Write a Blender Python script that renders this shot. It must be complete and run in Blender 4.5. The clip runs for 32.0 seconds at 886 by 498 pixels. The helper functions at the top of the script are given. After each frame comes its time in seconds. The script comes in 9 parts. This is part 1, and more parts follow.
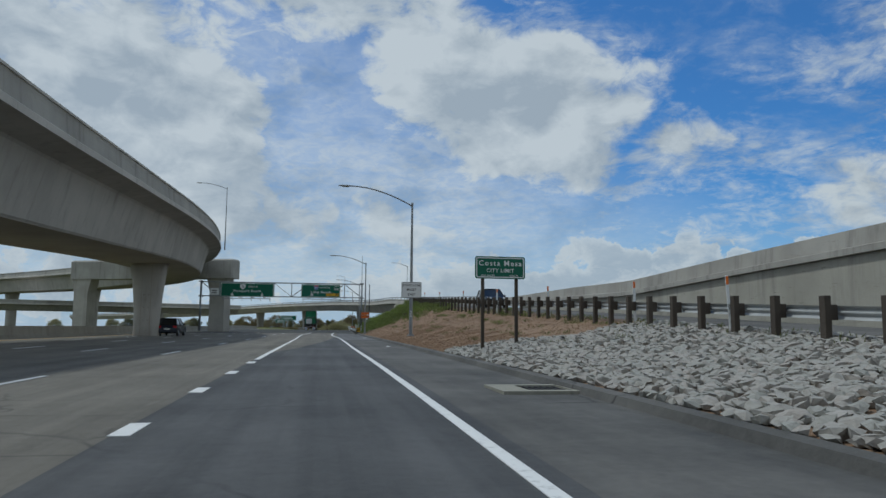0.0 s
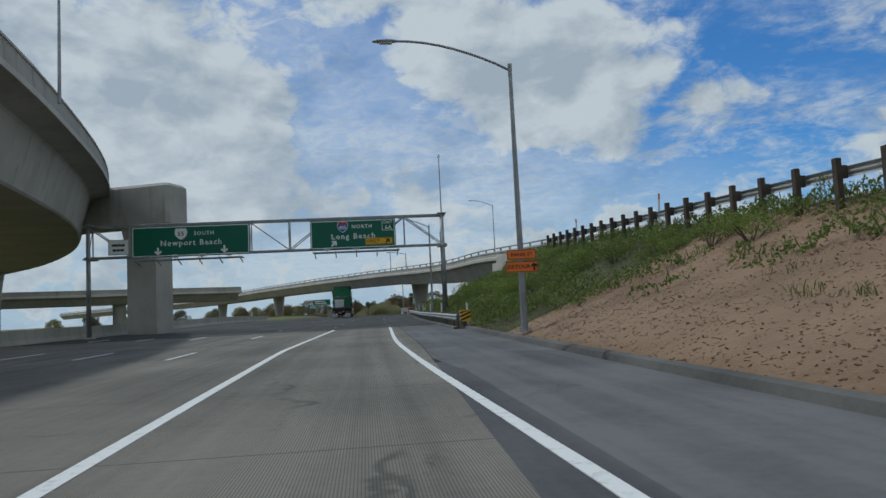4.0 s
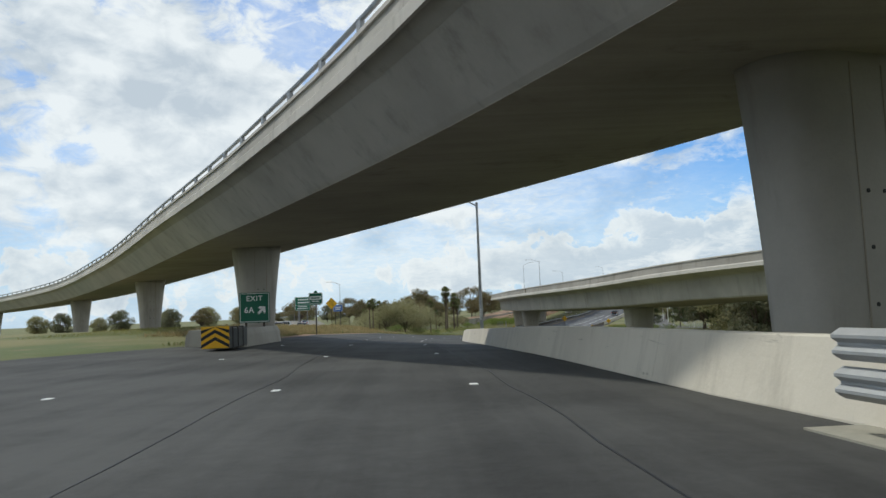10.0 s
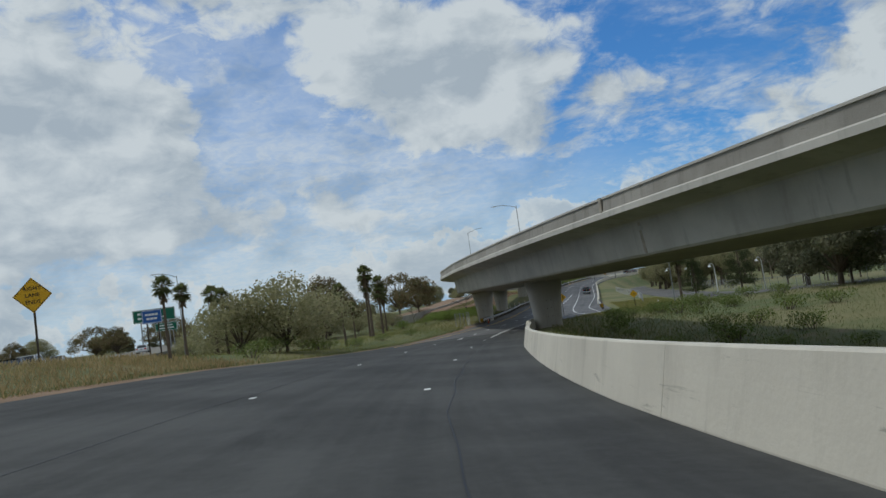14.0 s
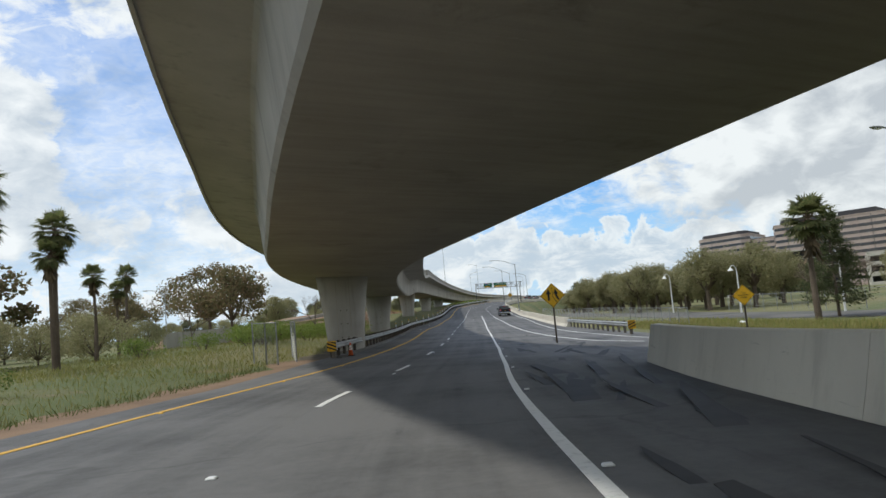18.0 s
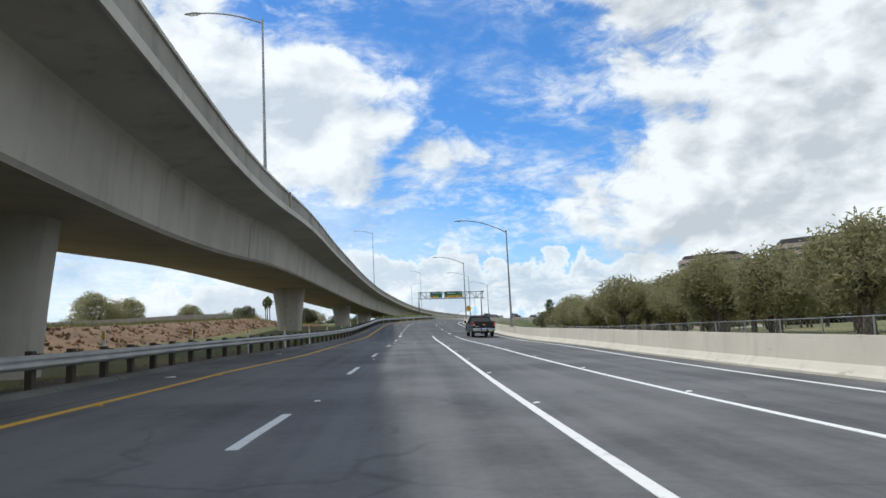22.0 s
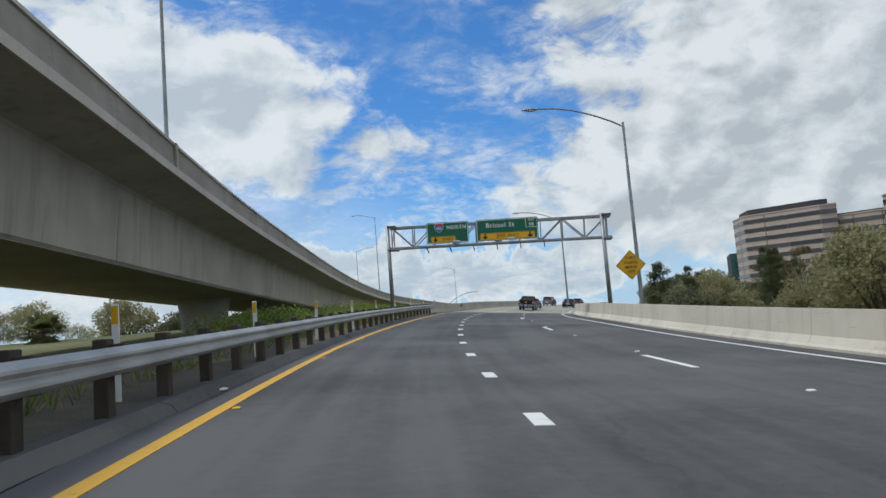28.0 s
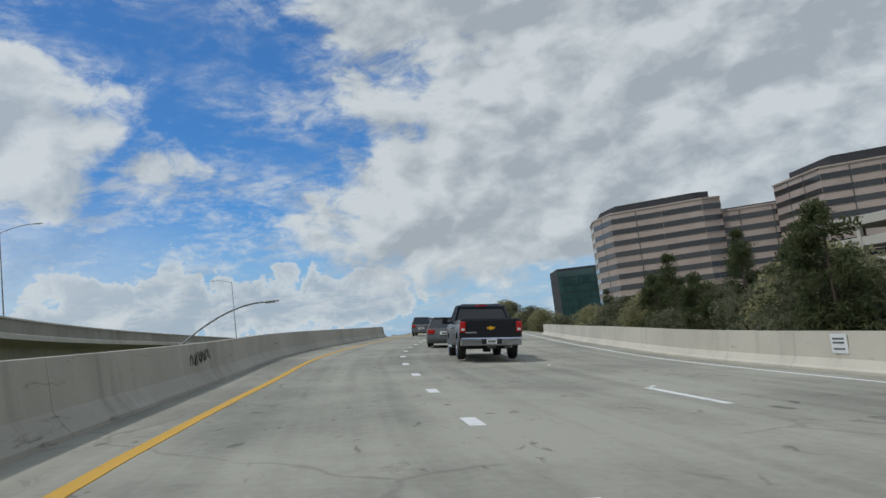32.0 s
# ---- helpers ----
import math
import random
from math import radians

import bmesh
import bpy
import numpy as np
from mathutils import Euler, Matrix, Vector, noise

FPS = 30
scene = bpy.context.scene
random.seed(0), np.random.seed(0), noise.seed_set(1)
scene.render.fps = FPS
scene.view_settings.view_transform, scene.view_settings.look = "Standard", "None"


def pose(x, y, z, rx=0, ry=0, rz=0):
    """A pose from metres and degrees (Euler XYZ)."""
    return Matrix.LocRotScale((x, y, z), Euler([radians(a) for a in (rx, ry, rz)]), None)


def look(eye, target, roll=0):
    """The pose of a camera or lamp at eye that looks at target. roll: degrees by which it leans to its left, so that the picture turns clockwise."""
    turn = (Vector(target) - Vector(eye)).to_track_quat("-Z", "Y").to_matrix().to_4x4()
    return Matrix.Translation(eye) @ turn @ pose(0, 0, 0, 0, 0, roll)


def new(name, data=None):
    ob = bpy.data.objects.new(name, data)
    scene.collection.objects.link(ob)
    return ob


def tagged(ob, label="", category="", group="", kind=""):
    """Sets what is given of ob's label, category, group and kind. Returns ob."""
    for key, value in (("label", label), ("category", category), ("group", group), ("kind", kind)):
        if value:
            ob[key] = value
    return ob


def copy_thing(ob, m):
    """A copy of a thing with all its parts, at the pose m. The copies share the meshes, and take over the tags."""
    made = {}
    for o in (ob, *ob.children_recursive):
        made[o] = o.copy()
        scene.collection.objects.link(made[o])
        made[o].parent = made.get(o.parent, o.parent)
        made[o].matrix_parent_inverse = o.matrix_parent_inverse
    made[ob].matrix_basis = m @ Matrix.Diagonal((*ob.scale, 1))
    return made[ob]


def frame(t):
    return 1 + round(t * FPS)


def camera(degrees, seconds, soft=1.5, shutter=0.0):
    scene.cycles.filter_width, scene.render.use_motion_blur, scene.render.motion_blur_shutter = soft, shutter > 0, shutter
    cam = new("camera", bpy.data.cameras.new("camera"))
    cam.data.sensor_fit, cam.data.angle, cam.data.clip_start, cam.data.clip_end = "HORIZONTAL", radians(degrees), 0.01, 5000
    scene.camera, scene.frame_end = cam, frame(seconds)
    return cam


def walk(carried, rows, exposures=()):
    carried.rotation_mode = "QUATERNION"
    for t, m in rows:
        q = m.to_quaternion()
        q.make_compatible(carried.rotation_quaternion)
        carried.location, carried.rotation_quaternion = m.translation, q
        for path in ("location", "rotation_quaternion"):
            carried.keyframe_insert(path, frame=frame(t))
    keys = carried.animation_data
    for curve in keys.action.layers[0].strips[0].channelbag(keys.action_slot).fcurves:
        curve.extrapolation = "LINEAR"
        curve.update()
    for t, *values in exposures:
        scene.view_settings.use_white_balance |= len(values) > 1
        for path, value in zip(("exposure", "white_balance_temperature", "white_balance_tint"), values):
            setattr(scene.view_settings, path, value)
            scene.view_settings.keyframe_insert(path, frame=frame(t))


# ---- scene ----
cam = camera(63.0, 32.0)
PATH = [
    (0.0, pose(0.00, -0.00, 1.15, 96.32, -0.48, -9.47)),
    (0.5, pose(-0.04, 8.15, 1.22, 96.33, 0.57, -9.81)),
    (1.0, pose(-0.04, 16.31, 1.25, 96.29, 1.49, -10.01)),
    (1.5, pose(-0.06, 24.33, 1.28, 96.26, 1.73, -9.40)),
    (2.0, pose(-0.04, 32.32, 1.31, 95.79, 2.19, -8.17)),
    (2.5, pose(-0.00, 40.33, 1.33, 95.40, 2.33, -8.21)),
    (3.0, pose(0.02, 48.45, 1.36, 94.96, 2.41, -7.52)),
    (3.5, pose(0.04, 56.70, 1.38, 94.74, 2.62, -6.90)),
    (4.0, pose(0.06, 65.08, 1.40, 94.62, 2.83, -6.44)),
    (4.5, pose(0.08, 73.59, 1.42, 94.50, 2.91, -6.28)),
    (5.0, pose(0.13, 82.24, 1.44, 94.30, 2.72, -6.50)),
    (5.5, pose(0.29, 91.03, 1.47, 94.09, 2.67, -6.36)),
    (6.0, pose(0.50, 100.17, 1.52, 94.12, 2.84, -6.12)),
    (6.5, pose(0.58, 109.35, 1.53, 94.79, 2.29, -6.00)),
    (7.0, pose(0.63, 118.61, 1.54, 95.30, 1.94, -5.73)),
    (7.5, pose(0.83, 128.05, 1.56, 95.63, 0.21, -5.34)),
    (8.0, pose(1.10, 137.64, 1.61, 95.63, 0.14, -5.17)),
    (8.5, pose(1.41, 147.12, 1.69, 95.35, 0.31, -4.71)),
    (9.0, pose(1.77, 156.57, 1.77, 94.88, 0.75, -4.51)),
    (9.5, pose(2.10, 165.99, 1.84, 94.50, 1.16, -5.17)),
    (10.0, pose(2.54, 175.15, 1.86, 94.87, 2.26, -5.40)),
    (10.5, pose(2.87, 183.83, 1.84, 95.46, 3.06, -5.41)),
    (11.0, pose(3.22, 192.04, 1.77, 95.78, 3.58, -5.44)),
    (11.5, pose(3.74, 200.55, 1.60, 95.68, 4.25, -5.97)),
    (12.0, pose(4.28, 209.39, 1.40, 95.53, 5.07, -6.88)),
    (12.5, pose(4.96, 218.24, 1.18, 95.24, 5.95, -7.77)),
    (13.0, pose(5.78, 227.15, 0.95, 94.99, 6.99, -8.90)),
    (13.5, pose(6.74, 235.98, 0.67, 94.62, 7.61, -10.65)),
    (14.0, pose(7.88, 244.71, 0.36, 94.35, 8.12, -12.32)),
    (14.5, pose(9.30, 253.07, 0.02, 94.55, 9.07, -13.67)),
    (15.0, pose(11.17, 261.49, -0.29, 94.27, 8.84, -14.96)),
    (15.5, pose(13.39, 269.93, -0.59, 93.89, 7.95, -16.22)),
    (16.0, pose(15.86, 278.37, -0.88, 93.76, 6.91, -17.49)),
    (16.5, pose(18.48, 286.77, -1.15, 94.25, 6.23, -18.87)),
    (17.0, pose(21.14, 295.10, -1.43, 95.71, 6.43, -20.40)),
    (17.5, pose(23.92, 303.25, -1.68, 96.04, 6.00, -21.57)),
    (18.0, pose(26.93, 311.33, -1.90, 95.47, 5.02, -22.59)),
    (18.5, pose(30.19, 319.44, -2.07, 95.56, 4.14, -23.59)),
    (19.0, pose(33.76, 327.47, -2.23, 96.55, 3.34, -25.71)),
    (19.5, pose(37.56, 335.51, -2.36, 97.80, 2.25, -27.69)),
    (20.0, pose(41.31, 343.41, -2.47, 98.68, 2.08, -29.30)),
    (20.5, pose(45.17, 351.10, -2.53, 98.84, 2.59, -29.46)),
    (21.0, pose(48.91, 358.92, -2.51, 98.26, 3.00, -28.56)),
    (21.5, pose(52.51, 366.91, -2.44, 97.66, 3.25, -27.80)),
    (22.0, pose(56.31, 375.13, -2.40, 97.00, 2.79, -27.43)),
    (22.5, pose(60.33, 383.73, -2.32, 96.41, 2.82, -26.82)),
    (23.0, pose(64.47, 392.64, -2.17, 95.96, 2.43, -26.61)),
    (23.5, pose(68.58, 401.52, -1.95, 95.58, 2.47, -26.57)),
    (24.0, pose(72.63, 410.60, -1.72, 95.78, 3.32, -26.72)),
    (24.5, pose(76.87, 420.33, -1.47, 96.23, 3.81, -27.12)),
    (25.0, pose(81.38, 430.33, -1.19, 96.61, 3.65, -27.17)),
    (25.5, pose(85.71, 439.81, -0.81, 97.01, 2.15, -27.16)),
    (26.0, pose(89.74, 448.89, -0.35, 97.35, 2.17, -27.17)),
    (26.5, pose(93.59, 457.61, 0.13, 97.52, 3.09, -27.38)),
    (27.0, pose(97.41, 466.04, 0.60, 97.42, 4.27, -27.99)),
    (27.5, pose(101.31, 474.24, 1.02, 96.90, 4.86, -29.24)),
    (28.0, pose(105.44, 482.29, 1.36, 95.87, 4.56, -31.92)),
    (28.5, pose(109.77, 490.26, 1.63, 95.37, 4.55, -35.04)),
    (29.0, pose(114.32, 498.03, 1.88, 95.52, 4.86, -37.95)),
    (29.5, pose(119.24, 505.65, 2.16, 95.72, 5.44, -40.38)),
    (30.0, pose(124.40, 513.16, 2.45, 95.79, 5.69, -42.59)),
    (30.5, pose(129.65, 520.52, 2.75, 95.70, 6.04, -44.33)),
    (31.0, pose(135.03, 527.64, 3.01, 95.73, 6.47, -45.82)),
    (31.5, pose(140.48, 534.77, 3.18, 96.07, 6.51, -47.31)),
    (32.0, pose(146.05, 541.77, 3.27, 96.49, 6.83, -48.31)),
]
EXPO = [(0, -0.76, 5900, 3), (4, -0.74, 5950, 3), (8, -0.68, 6050, 4), (9, -0.42, 6200, 4), (10, -0.1, 6400, 5), (11, -0.06, 6400, 6), (12, -0.25, 6400, 6), (13, -0.66, 6200, 5), (14.5, -0.6, 6150, 4), (17, -0.12, 6400, 6), (19, 0.02, 6500, 7), (20, -0.1, 6450, 7), (21, 0.02, 6400, 7), (22, 0.08, 6350, 7), (23, -0.05, 6350, 7), (25, -0.15, 6300, 6), (28, -0.26, 6250, 6), (29, -0.25, 6250, 6), (30, -0.2, 6250, 6), (31, -0.5, 6200, 6), (32, -0.56, 6200, 6)]
walk(cam, PATH, EXPO)

# sky settings: strength, depth of the blue; cloud masses as azimuth left of +y, height, half width, half height, amount (below 0: a clear gap)
SKY_STRENGTH, SKY_BLUE = 1.2, 0.105
SKY_MASSES = (
    (-11.0, 16.6, 7.5, 5.0, .30), (-15.5, 18.6, 6.0, 5.0, .24), (-20.5, 19.0, 6.0, 4.0, .30), (-9, 20.5, 4, 3, .14), (-22.5, 14.0, 10.0, 3.6, .26), (-30.0, 13.4, 5.0, 3.0, .26), (-15, 12.4, 9, 2.6, .12),
    (12.5, 15.8, 9.0, 4.2, .30), (8, 24, 17, 8, .26), (6, 9.5, 16, 3.6, .26), (-3, 7.2, 14, 3.0, .20), (22, 12, 14, 10, .22), (34, 20, 14, 14, .22), (-10, 25, 14, 4, .14),
    (-54.0, 20.5, 13.5, 9.5, .42), (-45.5, 10.6, 9.0, 4.0, .36), (-57, 10.5, 10, 5, .34), (-70, 14.0, 17, 11, .44), (-84, 18, 18, 14, .45), (-50, 32, 18, 9, .30), (-62, 7, 14, 2.8, .26), (-50, 5.2, 10, 2.8, .34),
    (-34.0, 20.0, 7.0, 8.0, -.20), (-35.5, 28, 9, 8, -.12), (-38.5, 14.6, 4.5, 2.4, -.15), (-78.4, 10.2, 3.2, 1.4, -.40), (-64.5, 17.6, 1.3, 1.0, -.3), (0, 12.6, 4, 2.0, -.18), (2.6, 20.5, 4.5, 3, -.18), (-26, 23.5, 4, 3, -.12),
    # unseen cloud behind and overhead, added to make the skylight less blue
    (180, 35, 95, 32, .30), (95, 35, 50, 30, .28), (-135, 35, 45, 30, .30), (0, 72, 60, 28, .24))
LOW_HEAPS = ((-20.6, 5.0, 2.6, 2.9, .62), (-28.4, 5.2, 2.2, 2.9, .62), (-31.6, 4.4, 2.6, 2.4, .55), (-24.6, 4.2, 3.0, 2.6, .6), (-37.0, 4.4, 3.4, 2.4, .6), (-14.5, 3.4, 5, 2.4, .5), (-6, 3.2, 5, 2.2, .4), (-43, 3.6, 4, 2.2, .5), (-25, 2.4, 24, 2.0, .42), (25, 3, 20, 3, .4))
ROAD_PLAN = [(0.4, -160, 0.15), (0.2, -60, 0.1), (0.02, -10, -0.06), (-0.04, 14, 0.09), (-0.01, 38, 0.18), (0.05, 62, 0.24), (0.2, 86, 0.3), (0.58, 110, 0.38), (1, 133.99, 0.44), (1.82, 157.98, 0.63), (2.79, 181.96, 0.69), (4.06, 205.92, 0.33), (6.07, 229.83, -0.29), (9.42, 253.59, -1.15), (15.41, 276.82, -1.97), (22.71, 299.69, -2.72), (31.32, 322.08, -3.28), (41.5, 343.81, -3.63), (51.86, 365.46, -3.61), (61.96, 387.23, -3.41), (71.95, 409.05, -2.91), (81.69, 430.99, -2.31), (91.5, 452.89, -1.28), (101.53, 474.69, -0.11), (112.97, 495.78, 0.65), (126.23, 515.78, 1.41), (140.64, 534.97, 2.03), (155.97, 553.43, 2.4), (173.07, 570.26, 2.87), (219.7, 608, 3.17), (289.6, 664.7, 2.87)]
ROAD_FALL = [(-200, 0), (195, 0), (220, 0.05), (240, 0.08), (275, 0.08), (318, 0), (359, 0.03), (425, 0.034), (456, 0.045), (503, 0.06), (545, 0.068), (570, 0.09), (600, 0.105), (900, 0.105)]

# ---- light ----
SUN_AZ, SUN_EL = 62.0, 60.0            # degrees: to the left of +y, above the horizon


def way_of(az, el):
    a, e = radians(az), radians(el)
    return Vector((-math.sin(a) * math.cos(e), math.cos(a) * math.cos(e), math.sin(e)))


sun = new("sun", bpy.data.lights.new("sun", "SUN"))
sun.data.energy, sun.data.angle, sun.data.color = 2.6, radians(3.0), (1.0, 0.95, 0.88)
sun.matrix_world = look((0, 0, 300), Vector((0, 0, 300)) - way_of(SUN_AZ, SUN_EL))


class Nodes:
    """Short hand for node trees."""

    def __init__(self, tree):
        self.t = tree
        tree.nodes.clear()

    def n(self, kind, **props):
        node = self.t.nodes.new(kind)
        for k, v in props.items():
            if k == "operation":
                node.operation = v
            elif k == "blend_type":
                node.blend_type = v
            elif k == "data_type":
                node.data_type = v
        return node

    def put(self, sock, v):
        if isinstance(v, bpy.types.NodeSocket):
            self.t.links.new(v, sock)
        elif isinstance(v, (tuple, list)) and sock.type == "RGBA" and len(v) == 3:
            sock.default_value = (*v, 1)
        else:
            sock.default_value = v

    def math(self, op, a, b=0.0, c=0.0):
        m = self.n("ShaderNodeMath", operation=op)
        self.put(m.inputs[0], a), self.put(m.inputs[1], b), self.put(m.inputs[2], c)
        return m.outputs[0]

    def n_color(self, scale):
        m = self.n("ShaderNodeTexNoise")
        self.put(m.inputs["Vector"], self.pos), self.put(m.inputs["Scale"], scale), self.put(m.inputs["Detail"], 4.0)
        return m.outputs["Color"]

    def vmath(self, op, a, b=(0, 0, 0), scale=None):
        m = self.n("ShaderNodeVectorMath", operation=op)
        self.put(m.inputs[0], a), self.put(m.inputs[1], b)
        if scale is not None:
            self.put(m.inputs["Scale"], scale)
        return m.outputs["Value"] if op in ("DOT_PRODUCT", "LENGTH") else m.outputs[0]

    def noise(self, vec, scale, detail=4.0, rough=0.55, dist=0.0):
        m = self.n("ShaderNodeTexNoise")
        self.put(m.inputs["Vector"], vec)
        for k, v in (("Scale", scale), ("Detail", detail), ("Roughness", rough), ("Distortion", dist)):
            self.put(m.inputs[k], v)
        return m.outputs[0]

    def voronoi(self, vec, scale, feature="F1"):
        m = self.n("ShaderNodeTexVoronoi")
        m.feature = feature
        self.put(m.inputs["Vector"], vec), self.put(m.inputs["Scale"], scale)
        return m.outputs["Distance"]

    def remap(self, v, a, b, c=0.0, d=1.0, smooth=True):
        m = self.n("ShaderNodeMapRange")
        m.interpolation_type = "SMOOTHSTEP" if smooth else "LINEAR"
        for i, x in enumerate((v, a, b, c, d)):
            self.put(m.inputs[i], x)
        return m.outputs[0]

    def mix(self, f, a, b, mode="MIX"):
        m = self.n("ShaderNodeMix", data_type="RGBA", blend_type=mode)
        self.put(m.inputs[0], f), self.put(m.inputs[6], a), self.put(m.inputs[7], b)
        return m.outputs[2]


# sky: clear blue above, broken cloud sheets, a row of cumulus over the horizon
world = bpy.data.worlds.new("sky")
scene.world = world
world.use_nodes = True
N = Nodes(world.node_tree)
out = N.n("ShaderNodeOutputWorld")
tc = N.n("ShaderNodeTexCoord").outputs["Generated"]
sky = N.n("ShaderNodeTexSky")
sky.sky_type, sky.sun_disc = "NISHITA", False
sky.sun_elevation, sky.sun_rotation = radians(SUN_EL), radians(-SUN_AZ)
sky.air_density, sky.dust_density, sky.ozone_density = 1.0, 0.6, 2.5
sep = N.n("ShaderNodeSeparateXYZ")
N.put(sep.inputs[0], tc)
up = N.math("MAXIMUM", sep.outputs[2], 0.0)
flat = N.math("DIVIDE", 1.0, N.math("ADD", up, 0.22))
dome = N.n("ShaderNodeCombineXYZ")
N.put(dome.inputs[0], N.math("MULTIPLY", sep.outputs[0], flat))
N.put(dome.inputs[1], N.math("MULTIPLY", sep.outputs[1], flat))
N.put(dome.inputs[2], N.math("MULTIPLY", up, 1.3))
puffs = N.n("ShaderNodeVectorMath", operation="MULTIPLY")
N.put(puffs.inputs[0], tc), N.put(puffs.inputs[1], (1.0, 1.0, 1.7))


def billows(vec):
    """Broad rolls of a heaped cloud."""
    return N.noise(vec, 5.5, 3.0, 0.5, 0.35)


def curls(vec):
    """Finer curls on the rolls."""
    return N.noise(vec, 17.0, 7.0, 0.60, 0.45)


def mass(az, el, wide, high, amount=1.0):
    """A soft oval patch of the sky, 1 in its middle and 0 at its rim."""
    d = way_of(az, el)
    side = Vector((0, 0, 1)).cross(d).normalized()
    over = d.cross(side)
    u = N.math("MULTIPLY", N.vmath("DOT_PRODUCT", tc, tuple(side)), 1 / radians(wide))
    v = N.math("MULTIPLY", N.vmath("DOT_PRODUCT", tc, tuple(over)), 1 / radians(high))
    r = N.math("ADD", N.math("MULTIPLY", u, u), N.math("MULTIPLY", v, v))
    ahead = N.math("GREATER_THAN", N.vmath("DOT_PRODUCT", tc, tuple(d)), 0.0)
    return N.math("MULTIPLY", N.remap(r, 0.0, 1.7, amount, 0.0), ahead)


sunward = N.vmath("ADD", puffs.outputs[0], tuple(way_of(SUN_AZ, SUN_EL) * 0.055))
roll, curl = billows(puffs.outputs[0]), curls(puffs.outputs[0])
body = N.math("ADD", N.math("MULTIPLY", roll, 0.55), N.math("MULTIPLY", curl, 0.45))
field = N.math("MULTIPLY", N.math("SUBTRACT", body, 0.5), 1.95)
cover = field
for one in SKY_MASSES:
    cover = N.math("ADD", cover, mass(*one))
cover = N.math("ADD", cover, 0.20)
cloud = N.math("MULTIPLY", N.remap(cover, 0.28, 0.58), 0.97)
# thin streaked sheets over the blue
streaks = N.noise(dome.outputs[0], 4.2, 8.0, 0.66, 0.5)
ripple = N.noise(dome.outputs[0], 21.0, 5.0, 0.6, 0.6)
sheet = N.remap(N.math("ADD", N.math("MULTIPLY", streaks, 0.75), N.math("MULTIPLY", ripple, 0.25)), 0.42, 0.66, 0.0, 0.72)
sheet = N.math("MULTIPLY", sheet, N.remap(cover, -0.10, 0.26, 0.25, 1.0))
veil = N.math("MINIMUM", N.math("ADD", mass(16, 12, 30, 16, .62), mass(-4, 8, 24, 6, .40)), 0.72)
cloud = N.math("MAXIMUM", N.math("MAXIMUM", cloud, sheet), N.math("MULTIPLY", veil, N.remap(ripple, 0.25, 0.75, 0.75, 1.15)))
# heaped clouds low over the horizon
heap = N.math("MULTIPLY", N.math("SUBTRACT", N.noise(tc, 26.0, 7.0, 0.58, 0.3), 0.51), 1.9)
for one in LOW_HEAPS:
    heap = N.math("ADD", heap, mass(*one))
low = N.math("MULTIPLY", N.remap(heap, 0.28, 0.40), N.remap(up, 0.11, 0.17, 0.92, 0.0))
haze = N.remap(up, 0.0, 0.20, 0.80, 0.0)
relief = N.math("ADD", N.math("MULTIPLY", N.math("SUBTRACT", roll, billows(sunward)), 4.2), N.math("MULTIPLY", N.math("SUBTRACT", curl, curls(sunward)), 2.0))
tone = N.remap(N.math("ADD", N.math("ADD", 0.55, relief), N.math("MULTIPLY", N.math("SUBTRACT", 0.75, cover), 0.45)), 0.0, 1.0, 0.0, 1.0, False)
thick = N.math("MINIMUM", N.math("ADD", mass(-66, 22, 34, 20), mass(-50, 12, 16, 8, .7)), 1.0)
white = N.mix(tone, N.mix(thick, (0.50, 0.55, 0.61), (0.46, 0.49, 0.525)), N.mix(thick, (0.78, 0.80, 0.82), (0.76, 0.78, 0.79)))
whitelow = N.mix(N.remap(heap, 0.30, 0.75), (0.74, 0.77, 0.79), (0.46, 0.53, 0.61))
blue = N.n("ShaderNodeVectorMath", operation="SCALE")
N.put(blue.inputs[0], sky.outputs[0]), N.put(blue.inputs["Scale"], SKY_BLUE)
tint = N.mix(1.0, blue.outputs[0], (0.50, 0.92, 1.35), "MULTIPLY")
skycol = N.mix(haze, tint, (0.47, 0.63, 0.82))
skycol = N.mix(low, skycol, whitelow)
skycol = N.mix(cloud, skycol, white)
bg = N.n("ShaderNodeBackground")
N.put(bg.inputs[0], skycol), N.put(bg.inputs[1], SKY_STRENGTH)
N.put(out.inputs[0], bg.outputs[0])

# ---- materials ----


